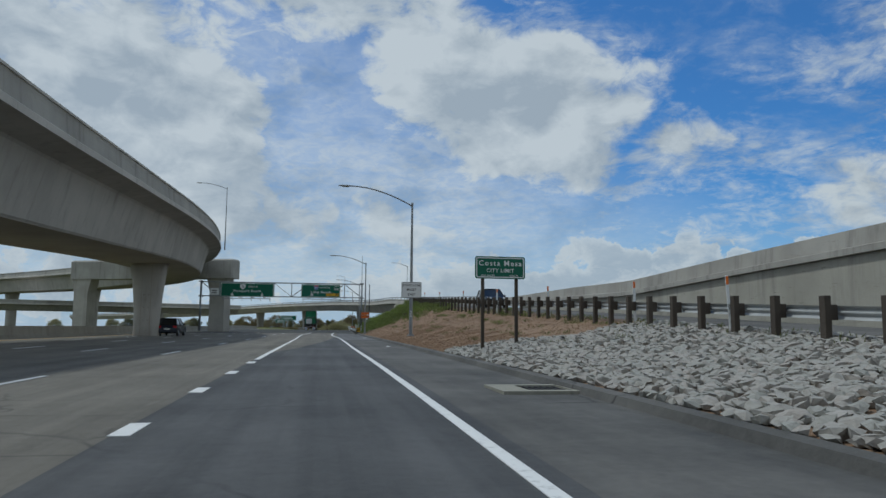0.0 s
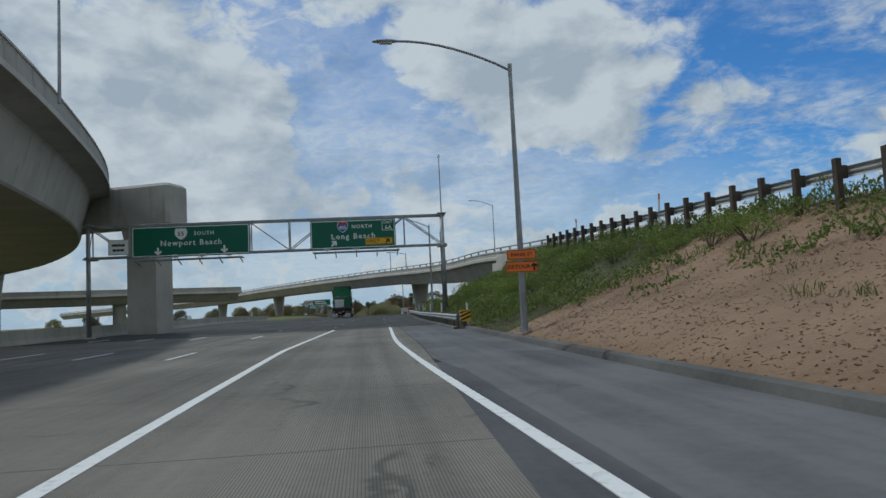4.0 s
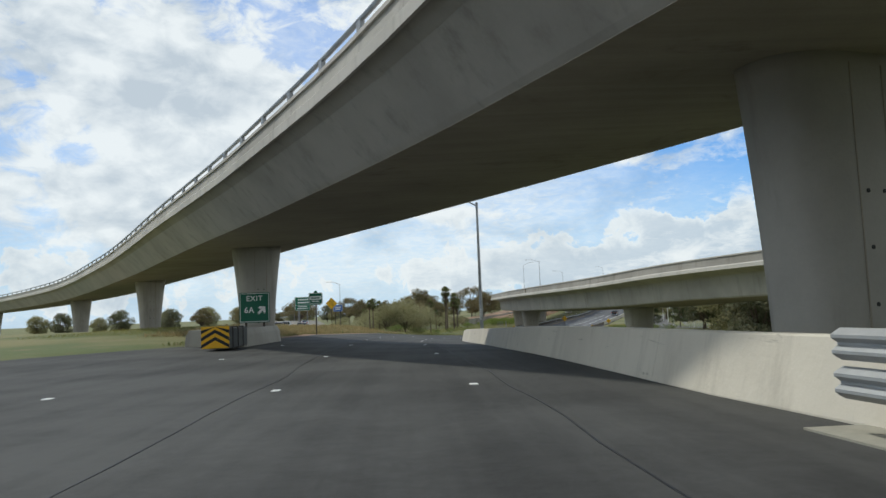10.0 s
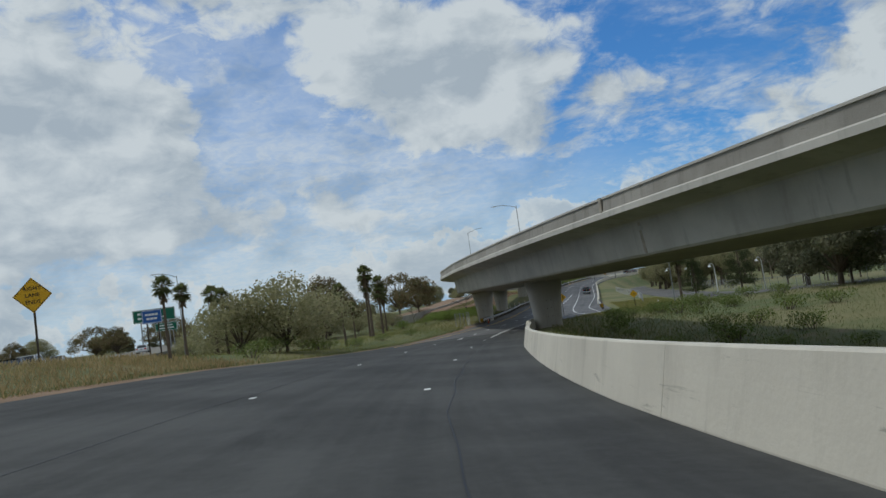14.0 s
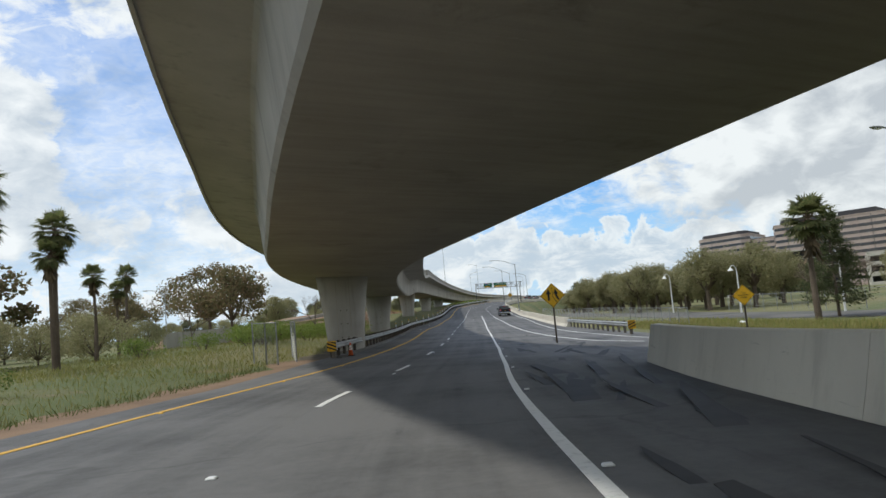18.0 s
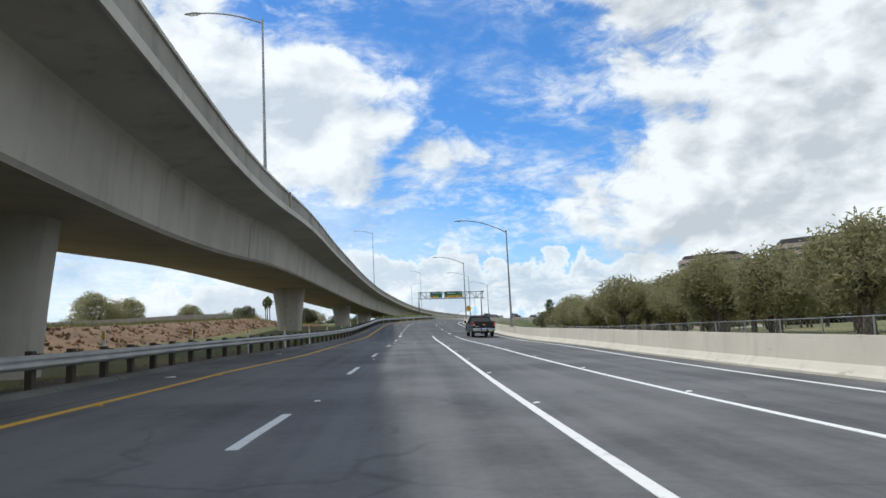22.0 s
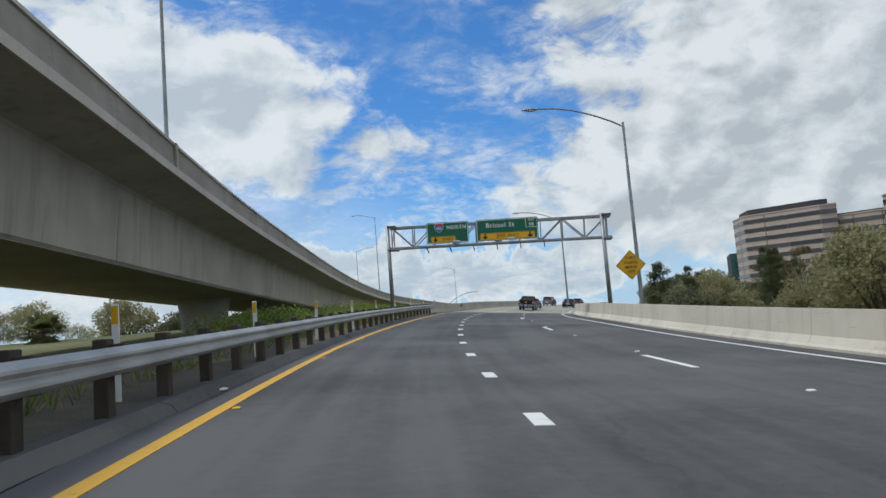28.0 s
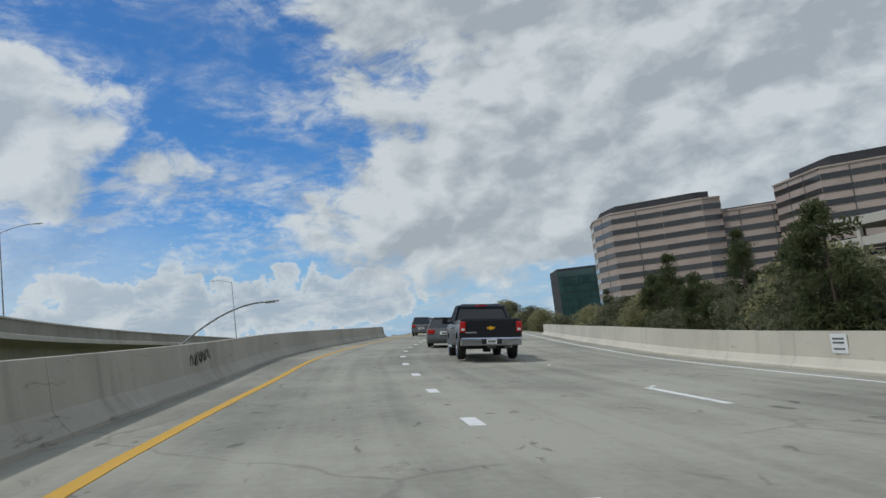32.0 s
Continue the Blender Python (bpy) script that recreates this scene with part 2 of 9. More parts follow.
def material(name, build, rough=0.8, metal=0.0, bump=0.0, spec=0.4, leaf=0.0):
    m = bpy.data.materials.new(name)
    m.use_nodes = True
    k = Nodes(m.node_tree)
    o = k.n("ShaderNodeOutputMaterial")
    p = k.n("ShaderNodeBsdfPrincipled")
    k.put(p.inputs["Roughness"], rough), k.put(p.inputs["Metallic"], metal), k.put(p.inputs["Specular IOR Level"], spec)
    k.put(o.inputs[0], p.outputs[0])
    if leaf:
        tr, mx = k.n("ShaderNodeBsdfTranslucent"), k.n("ShaderNodeMixShader")
        k.put(mx.inputs[0], leaf), k.put(mx.inputs[1], p.outputs[0]), k.put(mx.inputs[2], tr.outputs[0]), k.put(o.inputs[0], mx.outputs[0])
    k.p = p
    geo = k.n("ShaderNodeNewGeometry")
    k.pos, k.nor = geo.outputs["Position"], geo.outputs["Normal"]
    k.island = geo.outputs["Random Per Island"]
    k.obj = k.n("ShaderNodeTexCoord").outputs["Object"]
    k.rand = k.n("ShaderNodeObjectInfo").outputs["Random"]
    col, height = build(k)
    k.put(p.inputs["Base Color"], col)
    if leaf:
        k.put(tr.inputs[0], col)
    if height is not None and bump:
        b = k.n("ShaderNodeBump")
        k.put(b.inputs["Strength"], bump), k.put(b.inputs["Distance"], 0.05), k.put(b.inputs["Height"], height)
        k.put(p.inputs["Normal"], b.outputs[0])
    return m


def mottled(a, b, scale=0.4, fine=9.0, strength=0.35):
    """Two tones in large stains with a fine grain."""
    def build(k):
        g = k.noise(k.pos, fine, 5.0, 0.6)
        s = k.remap(k.noise(k.pos, scale, 5.0, 0.6), 0.33, 0.67)
        f = k.math("ADD", k.math("MULTIPLY", s, 1 - strength), k.math("MULTIPLY", g, strength))
        return k.mix(f, a, b), g
    return build


def asphalt(a, b, grain=0.35, cracks=0.0, grooves=0.0, stains=0.25, streak=0.35, scars=0.0):
    """Paving: streaks along the traffic, patches, grain; dark cracks, cross grooves and scuffs where it has them."""
    def build(k):
        uv = k.n("ShaderNodeUVMap").outputs[0]
        g = k.math("ADD", k.math("MULTIPLY", k.noise(k.pos, 55.0, 3.0, 0.75), 0.6), k.math("MULTIPLY", k.remap(k.noise(k.pos, 6.5, 5.0, 0.72), 0.30, 0.70), 0.4))
        s = k.remap(k.noise(k.pos, 0.22, 5.0, 0.6), 0.3, 0.7)
        m = k.n("ShaderNodeMapping")
        k.put(m.inputs["Vector"], uv), k.put(m.inputs["Scale"], (1.0, 0.022, 1.0))
        w = k.remap(k.noise(m.outputs[0], 1.6, 5.0, 0.6), 0.32, 0.68)
        f = k.math("ADD", k.math("MULTIPLY", s, 0.75 - streak), k.math("ADD", k.math("MULTIPLY", w, streak), k.math("MULTIPLY", g, grain)))
        c = k.mix(k.math("ADD", k.math("MULTIPLY", k.math("SUBTRACT", f, 0.5), 1.7), 0.5), a, b)
        dark = tuple(x * 0.32 for x in a)
        m2 = k.n("ShaderNodeMapping")
        k.put(m2.inputs["Vector"], uv), k.put(m2.inputs["Scale"], (1.0, 0.28, 1.0))
        blot = k.remap(k.noise(m2.outputs[0], 1.1, 7.0, 0.72, 0.4), 0.60 if stains < 0.9 else 0.53, 0.72 if stains < 0.9 else 0.66)
        c = k.mix(k.math("MULTIPLY", blot, stains), c, dark)
        h = g
        if scars:
            m3 = k.n("ShaderNodeMapping")
            k.put(m3.inputs["Vector"], uv), k.put(m3.inputs["Scale"], (1.0, 0.42, 1.0))
            rub = k.remap(k.noise(m3.outputs[0], 3.4, 6.0, 0.62, 0.6), 0.60, 0.68)
            rub = k.math("MULTIPLY", rub, k.remap(k.noise(m3.outputs[0], 0.5, 3.0), 0.42, 0.58, 0.25, 1.0))
            c = k.mix(k.math("MULTIPLY", rub, scars), c, dark)
        if cracks:
            warp = k.vmath("ADD", k.pos, k.vmath("SCALE", k.n_color(0.9), scale=0.9))
            line = k.remap(k.voronoi(warp, 0.16, "DISTANCE_TO_EDGE"), 0.0, 0.010, 1.0, 0.0)
            line = k.math("MULTIPLY", line, k.remap(k.noise(k.pos, 0.35, 3.0), 0.45, 0.58))
            c = k.mix(k.math("MULTIPLY", line, cracks), c, dark)
        if grooves:
            sp = k.n("ShaderNodeSeparateXYZ")
            k.put(sp.inputs[0], uv)
            wave = k.math("SINE", k.math("MULTIPLY", sp.outputs[0], 250.0))
            part = k.remap(k.noise(m.outputs[0], 0.8, 3.0), 0.36, 0.50)
            c = k.mix(k.math("MULTIPLY", k.math("MULTIPLY", k.remap(wave, 0.1, 0.8), part), grooves), c, dark)
            slab = k.remap(k.math("ABSOLUTE", k.math("SUBTRACT", k.math("FRACT", k.math("DIVIDE", sp.outputs[1], 4.6)), 0.5)), 0.0, 0.007, 1.0, 0.0)
            c = k.mix(k.math("MULTIPLY", slab, 0.75), c, dark)
        return c, h
    return build


def streaked(a, b, dark, scuffs=0.0):
    """Concrete with runs of dirt down its faces, a soft cloudiness, and long scuffs where it has them."""
    def build(k):
        m = k.n("ShaderNodeMapping")
        k.put(m.inputs["Vector"], k.pos), k.put(m.inputs["Scale"], (1.0, 1.0, 0.10))
        run = k.remap(k.noise(m.outputs[0], 1.3, 6.0, 0.65), 0.50, 0.74)
        s = k.remap(k.noise(k.pos, 0.30, 5.0, 0.6), 0.3, 0.7)
        g = k.noise(k.pos, 14.0, 5.0, 0.65)
        c = k.mix(k.math("ADD", k.math("MULTIPLY", s, 0.7), k.math("MULTIPLY", g, 0.3)), a, b)
        c = k.mix(k.math("MULTIPLY", run, 0.45), c, dark)
        if scuffs:
            m2 = k.n("ShaderNodeMapping")
            k.put(m2.inputs["Vector"], k.pos), k.put(m2.inputs["Scale"], (0.45, 0.45, 4.5))
            rub = k.remap(k.noise(m2.outputs[0], 1.4, 7.0, 0.75, 0.5), 0.60, 0.70)
            c = k.mix(k.math("MULTIPLY", rub, scuffs), c, tuple(x * 0.45 for x in dark))
        return c, g
    return build


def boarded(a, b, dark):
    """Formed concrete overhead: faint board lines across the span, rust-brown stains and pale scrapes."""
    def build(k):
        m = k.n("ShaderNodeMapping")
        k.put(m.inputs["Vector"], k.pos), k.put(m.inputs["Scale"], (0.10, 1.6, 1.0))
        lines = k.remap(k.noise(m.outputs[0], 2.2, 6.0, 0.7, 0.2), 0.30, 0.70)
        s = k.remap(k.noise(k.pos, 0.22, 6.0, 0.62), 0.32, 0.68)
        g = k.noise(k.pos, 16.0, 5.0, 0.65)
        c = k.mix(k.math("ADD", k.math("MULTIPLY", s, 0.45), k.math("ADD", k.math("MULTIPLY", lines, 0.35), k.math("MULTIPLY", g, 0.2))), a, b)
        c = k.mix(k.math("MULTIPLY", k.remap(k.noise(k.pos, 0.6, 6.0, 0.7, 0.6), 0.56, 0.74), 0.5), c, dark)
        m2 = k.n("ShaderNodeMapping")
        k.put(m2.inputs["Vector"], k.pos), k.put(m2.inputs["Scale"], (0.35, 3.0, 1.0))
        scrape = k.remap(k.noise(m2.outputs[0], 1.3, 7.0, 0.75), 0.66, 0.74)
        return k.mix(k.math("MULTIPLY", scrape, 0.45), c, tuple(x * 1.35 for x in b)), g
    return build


def worn(colour, under, amount=0.5):
    """Paint that has worn through in places."""
    def build(k):
        g = k.noise(k.pos, 7.0, 6.0, 0.7)
        f = k.remap(g, 0.62 - 0.2 * amount, 0.72)
        return k.mix(k.math("MULTIPLY", f, amount), colour, under), g
    return build


def leafy(a, b, c):
    def build(k):
        f = k.remap(k.noise(k.pos, 0.7, 3.0), 0.3, 0.7)
        col = k.mix(k.island, k.mix(f, a, b), c)
        return col, None
    return build


def plain(c, grain=0.12):
    def build(k):
        g = k.noise(k.obj, 5.0, 4.0, 0.6)
        d = tuple(x * (1 - 2 * grain) for x in c)
        return k.mix(g, d, tuple(min(1, x * (1 + grain)) for x in c)), g
    return build


M = {
    "asphalt_new": material("asphalt_new", asphalt((0.034, 0.034, 0.032), (0.076, 0.076, 0.072), 0.36, 0, 0, 0.3, 0.25), 0.88, bump=0.18, spec=0.25),
    "asphalt": material("asphalt", asphalt((0.036, 0.037, 0.038), (0.096, 0.096, 0.096), 0.35, 0.4), 0.82, bump=0.18),
    "asphalt_grey": material("asphalt_grey", asphalt((0.060, 0.060, 0.060), (0.146, 0.145, 0.143), 0.38, 0.3, 0, 0.45, 0.28), 0.82, bump=0.18),
    "asphalt_dark": material("asphalt_dark", asphalt((0.044, 0.044, 0.045), (0.108, 0.107, 0.106), 0.38, 0.25, 0, 0.45, 0.28), 0.82, bump=0.18),
    "asphalt_old": material("asphalt_old", asphalt((0.055, 0.054, 0.051), (0.135, 0.130, 0.120), 0.4, 0.85, 0, 0.4, 0.2), 0.88, bump=0.25),
    "road_concrete": material("road_concrete", asphalt((0.115, 0.105, 0.086), (0.225, 0.208, 0.172), 0.3, 0.6, 0.55, 0.6, 0.4), 0.85, bump=0.2),
    "deck_concrete": material("deck_concrete", asphalt((0.20, 0.195, 0.16), (0.36, 0.345, 0.285), 0.4, 0.3, 0.0, 0.5, 0.3, 0.7), 0.85, bump=0.15),
    "bridge": material("bridge", streaked((0.335, 0.315, 0.28), (0.475, 0.45, 0.405), (0.175, 0.16, 0.135)), 0.85, bump=0.12),
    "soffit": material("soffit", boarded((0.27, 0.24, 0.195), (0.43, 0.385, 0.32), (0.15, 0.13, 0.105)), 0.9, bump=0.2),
    "parapet": material("parapet", streaked((0.30, 0.285, 0.255), (0.44, 0.42, 0.38), (0.10, 0.095, 0.08), 0.35), 0.88, bump=0.25),
    # stained parapet; its darker base colour partly stands in for shade
    "parapet_dark": material("parapet_dark", streaked((0.22, 0.205, 0.18), (0.35, 0.33, 0.295), (0.07, 0.065, 0.055), 0.5), 0.9, bump=0.25),
    "fascia": material("fascia", streaked((0.42, 0.40, 0.36), (0.56, 0.53, 0.48), (0.22, 0.205, 0.18)), 0.85, bump=0.15),
    "barrier": material("barrier", streaked((0.49, 0.455, 0.385), (0.62, 0.58, 0.49), (0.28, 0.255, 0.21), 0.5), 0.85, bump=0.12),
    "barrier_old": material("barrier_old", streaked((0.31, 0.295, 0.25), (0.43, 0.41, 0.355), (0.17, 0.16, 0.135), 0.7), 0.88, bump=0.2),
    "white_line": material("white_line", worn((0.72, 0.72, 0.70), (0.30, 0.30, 0.29), 0.55), 0.7),
    "yellow_line": material("yellow_line", worn((0.62, 0.36, 0.05), (0.25, 0.18, 0.08), 0.45), 0.7),
    "steel": material("galvanized_steel", mottled((0.20, 0.21, 0.22), (0.36, 0.37, 0.38), 1.5, 14.0), 0.5, 0.55),
    "rail": material("rail_steel", mottled((0.29, 0.30, 0.30), (0.47, 0.48, 0.48), 0.8, 12.0), 0.58, 0.4),
    "wood": material("treated_wood", streaked((0.045, 0.036, 0.028), (0.10, 0.082, 0.065), (0.02, 0.018, 0.015)), 0.9, bump=0.3),
    "postgrey": material("weathered_post", streaked((0.14, 0.125, 0.105), (0.24, 0.215, 0.185), (0.07, 0.06, 0.05)), 0.9, bump=0.3),
    "dirt": material("dirt", mottled((0.155, 0.098, 0.060), (0.29, 0.195, 0.122), 0.5, 11.0, 0.5), 0.95, bump=0.6),
    "chips": material("wood_chips", lambda k: (k.mix(k.island, (0.13, 0.078, 0.046), (0.37, 0.245, 0.155)), None), 0.95),
    "stone": material("stone", lambda k: (k.mix(k.rand, k.mix(k.noise(k.pos, 9.0, 5.0), (0.23, 0.23, 0.205), (0.41, 0.40, 0.37)), k.mix(k.noise(k.pos, 5.0, 4.0), (0.27, 0.23, 0.19), (0.41, 0.40, 0.38))), k.noise(k.pos, 25.0, 4.0)), 0.88, bump=0.4),
    "stones": material("stones", lambda k: (k.mix(k.island, k.mix(k.noise(k.pos, 9.0, 5.0), (0.22, 0.22, 0.195), (0.40, 0.395, 0.36)), k.mix(k.noise(k.pos, 5.0, 4.0), (0.27, 0.235, 0.195), (0.43, 0.41, 0.385))), k.noise(k.pos, 25.0, 4.0)), 0.88, bump=0.4),
    "grass": material("grass", leafy((0.080, 0.125, 0.032), (0.125, 0.170, 0.048), (0.20, 0.19, 0.075)), 0.8, leaf=0.4),
    "straw": material("dry_grass", leafy((0.38, 0.28, 0.14), (0.50, 0.39, 0.21), (0.28, 0.23, 0.11)), 0.9, leaf=0.4),
    "shrub": material("shrub_leaves", leafy((0.050, 0.095, 0.018), (0.125, 0.185, 0.036), (0.22, 0.245, 0.075)), 0.7, leaf=0.35),
    "leaf_olive": material("pepper_leaves", leafy((0.21, 0.22, 0.10), (0.295, 0.285, 0.145), (0.36, 0.33, 0.19)), 0.75, leaf=0.55),
    "leaf_grey": material("grey_leaves", leafy((0.085, 0.105, 0.055), (0.15, 0.165, 0.095), (0.22, 0.21, 0.13)), 0.75, leaf=0.55),
    "leaf_dark": material("dark_leaves", leafy((0.055, 0.085, 0.032), (0.095, 0.122, 0.050), (0.14, 0.15, 0.07)), 0.75, leaf=0.55),
    "leaf_rust": material("rusty_leaves", leafy((0.105, 0.125, 0.055), (0.16, 0.155, 0.07), (0.23, 0.165, 0.095)), 0.8, leaf=0.55),
    "palm": material("palm_fronds", leafy((0.065, 0.095, 0.032), (0.11, 0.14, 0.05), (0.17, 0.17, 0.07)), 0.7, leaf=0.55),
    "thatch": material("dead_fronds", leafy((0.13, 0.095, 0.055), (0.20, 0.15, 0.09), (0.09, 0.065, 0.04)), 0.9),
    "bark": material("bark", streaked((0.09, 0.07, 0.052), (0.17, 0.135, 0.10), (0.045, 0.036, 0.028)), 0.95, bump=0.6),
    "pale_bark": material("pale_bark", streaked((0.30, 0.26, 0.21), (0.44, 0.39, 0.32), (0.16, 0.13, 0.10)), 0.9, bump=0.3),
    "palmtrunk": material("palm_trunk", mottled((0.085, 0.065, 0.048), (0.16, 0.125, 0.095), 1.0, 14.0), 0.95, bump=0.6),
    "sign_green": material("sign_green", worn((0.004, 0.110, 0.062), (0.012, 0.14, 0.085), 0.5), 0.45),
    "sign_white": material("sign_white", plain((0.74, 0.75, 0.74), 0.05), 0.5),
    "sign_yellow": material("sign_yellow", plain((0.72, 0.40, 0.012), 0.06), 0.5),
    "sign_orange": material("sign_orange", plain((0.80, 0.19, 0.03), 0.06), 0.5),
    "sign_blue": material("sign_blue", plain((0.02, 0.10, 0.36), 0.06), 0.5),
    "sign_red": material("sign_red", plain((0.55, 0.03, 0.03), 0.06), 0.5),
    "black": material("black_paint", plain((0.014, 0.014, 0.015)), 0.6),
    "rubber": material("rubber", plain((0.020, 0.020, 0.021)), 0.85),
    "chassis": material("chassis_black", mottled((0.012, 0.012, 0.013), (0.045, 0.042, 0.038), 2.0, 14.0), 0.75),
    "bin_green": material("bin_green", streaked((0.012, 0.135, 0.060), (0.022, 0.195, 0.092), (0.016, 0.060, 0.036)), 0.6, bump=0.15),
    "bin_rim": material("bin_rim", streaked((0.055, 0.060, 0.055), (0.12, 0.125, 0.115), (0.03, 0.03, 0.028)), 0.75, bump=0.2),
    "tarp": material("white_tarp", mottled((0.55, 0.55, 0.53), (0.72, 0.72, 0.70), 2.0, 8.0), 0.7),
    "cage": material("cage_plastic", mottled((0.42, 0.43, 0.43), (0.62, 0.62, 0.61), 2.5, 10.0), 0.6),
    "truck_white": material("truck_white", plain((0.72, 0.73, 0.74), 0.04), 0.3),
    "chrome": material("chrome", plain((0.72, 0.73, 0.75), 0.03), 0.12, 1.0),
    "glass": material("dark_glass", plain((0.012, 0.015, 0.018), 0.05), 0.06, 0.0, spec=0.8),
    "lamp_red": material("tail_lamp", plain((0.42, 0.012, 0.012), 0.05), 0.25),
    "lamp_clear": material("clear_lamp", plain((0.65, 0.65, 0.64), 0.05), 0.25),
    "car_dark": material("car_dark_blue", plain((0.016, 0.020, 0.032), 0.06), 0.22),
    "car_black": material("car_black", plain((0.012, 0.012, 0.014), 0.06), 0.22),
    "car_grey": material("car_grey", plain((0.12, 0.125, 0.13), 0.05), 0.25),
    "car_white": material("car_white", plain((0.70, 0.71, 0.72), 0.04), 0.25),
    "car_silver": material("car_silver", plain((0.38, 0.39, 0.40), 0.04), 0.28),
    "cone": material("cone_orange", plain((0.75, 0.12, 0.02), 0.08), 0.6),
    "granite": material("pink_granite", mottled((0.38, 0.30, 0.265), (0.48, 0.39, 0.345), 0.15, 2.0), 0.6),
    "window_dark": material("window_dark", lambda k: (k.mix(k.rand, (0.010, 0.012, 0.015), (0.055, 0.052, 0.050)), None), 0.10, spec=0.7),
    "glass_green": material("green_curtain_wall", lambda k: (k.mix(k.rand, (0.015, 0.055, 0.055), (0.035, 0.095, 0.095)), None), 0.08, spec=0.8),
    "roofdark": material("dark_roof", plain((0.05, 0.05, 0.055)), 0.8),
    "cream": material("cream_wall", plain((0.52, 0.49, 0.43), 0.06), 0.8),
    "fence": material("fence_mesh", plain((0.36, 0.37, 0.37), 0.1), 0.6, 0.5),
    "truck_red": material("equipment_orange", plain((0.52, 0.09, 0.025), 0.08), 0.5),
}


def ground_build(k):
    """Grass, dry grass and bare soil in drifts."""
    g = k.noise(k.pos, 16.0, 5.0, 0.7)
    s = k.remap(k.noise(k.pos, 0.055, 5.0, 0.6), 0.40, 0.62)
    q = k.remap(k.noise(k.pos, 0.35, 5.0, 0.65), 0.54, 0.74)
    green = k.mix(g, (0.060, 0.080, 0.026), (0.135, 0.155, 0.058))
    dry = k.mix(g, (0.20, 0.16, 0.075), (0.31, 0.255, 0.13))
    soil = k.mix(g, (0.16, 0.105, 0.065), (0.30, 0.21, 0.14))
    return k.mix(k.math("MULTIPLY", q, 0.7), k.mix(k.math("MULTIPLY", s, 0.5), green, dry), soil), g


M["lush"] = material("lush_leaves", leafy((0.11, 0.185, 0.03), (0.18, 0.26, 0.05), (0.26, 0.30, 0.08)), 0.7, leaf=0.45)
M["meadow"] = material("meadow_grass", leafy((0.14, 0.18, 0.045), (0.22, 0.24, 0.065), (0.33, 0.29, 0.10)), 0.8, leaf=0.4)
M["tar"] = material("tar_smears", mottled((0.010, 0.010, 0.011), (0.034, 0.034, 0.034), 1.2, 16.0), 0.7)
# base under the leaves, toned dark for the shade in the hollows
M["thicket"] = material("thicket", mottled((0.03, 0.045, 0.014), (0.075, 0.085, 0.03), 0.8, 9.0, 0.5), 0.95, bump=0.8)
M["verge"] = material("verge_soil", mottled((0.05, 0.042, 0.032), (0.15, 0.125, 0.09), 0.7, 13.0, 0.55), 0.95, bump=0.8)
M["ground"] = material("ground", ground_build, 0.95, bump=0.5)

# ---- mesh helpers ----


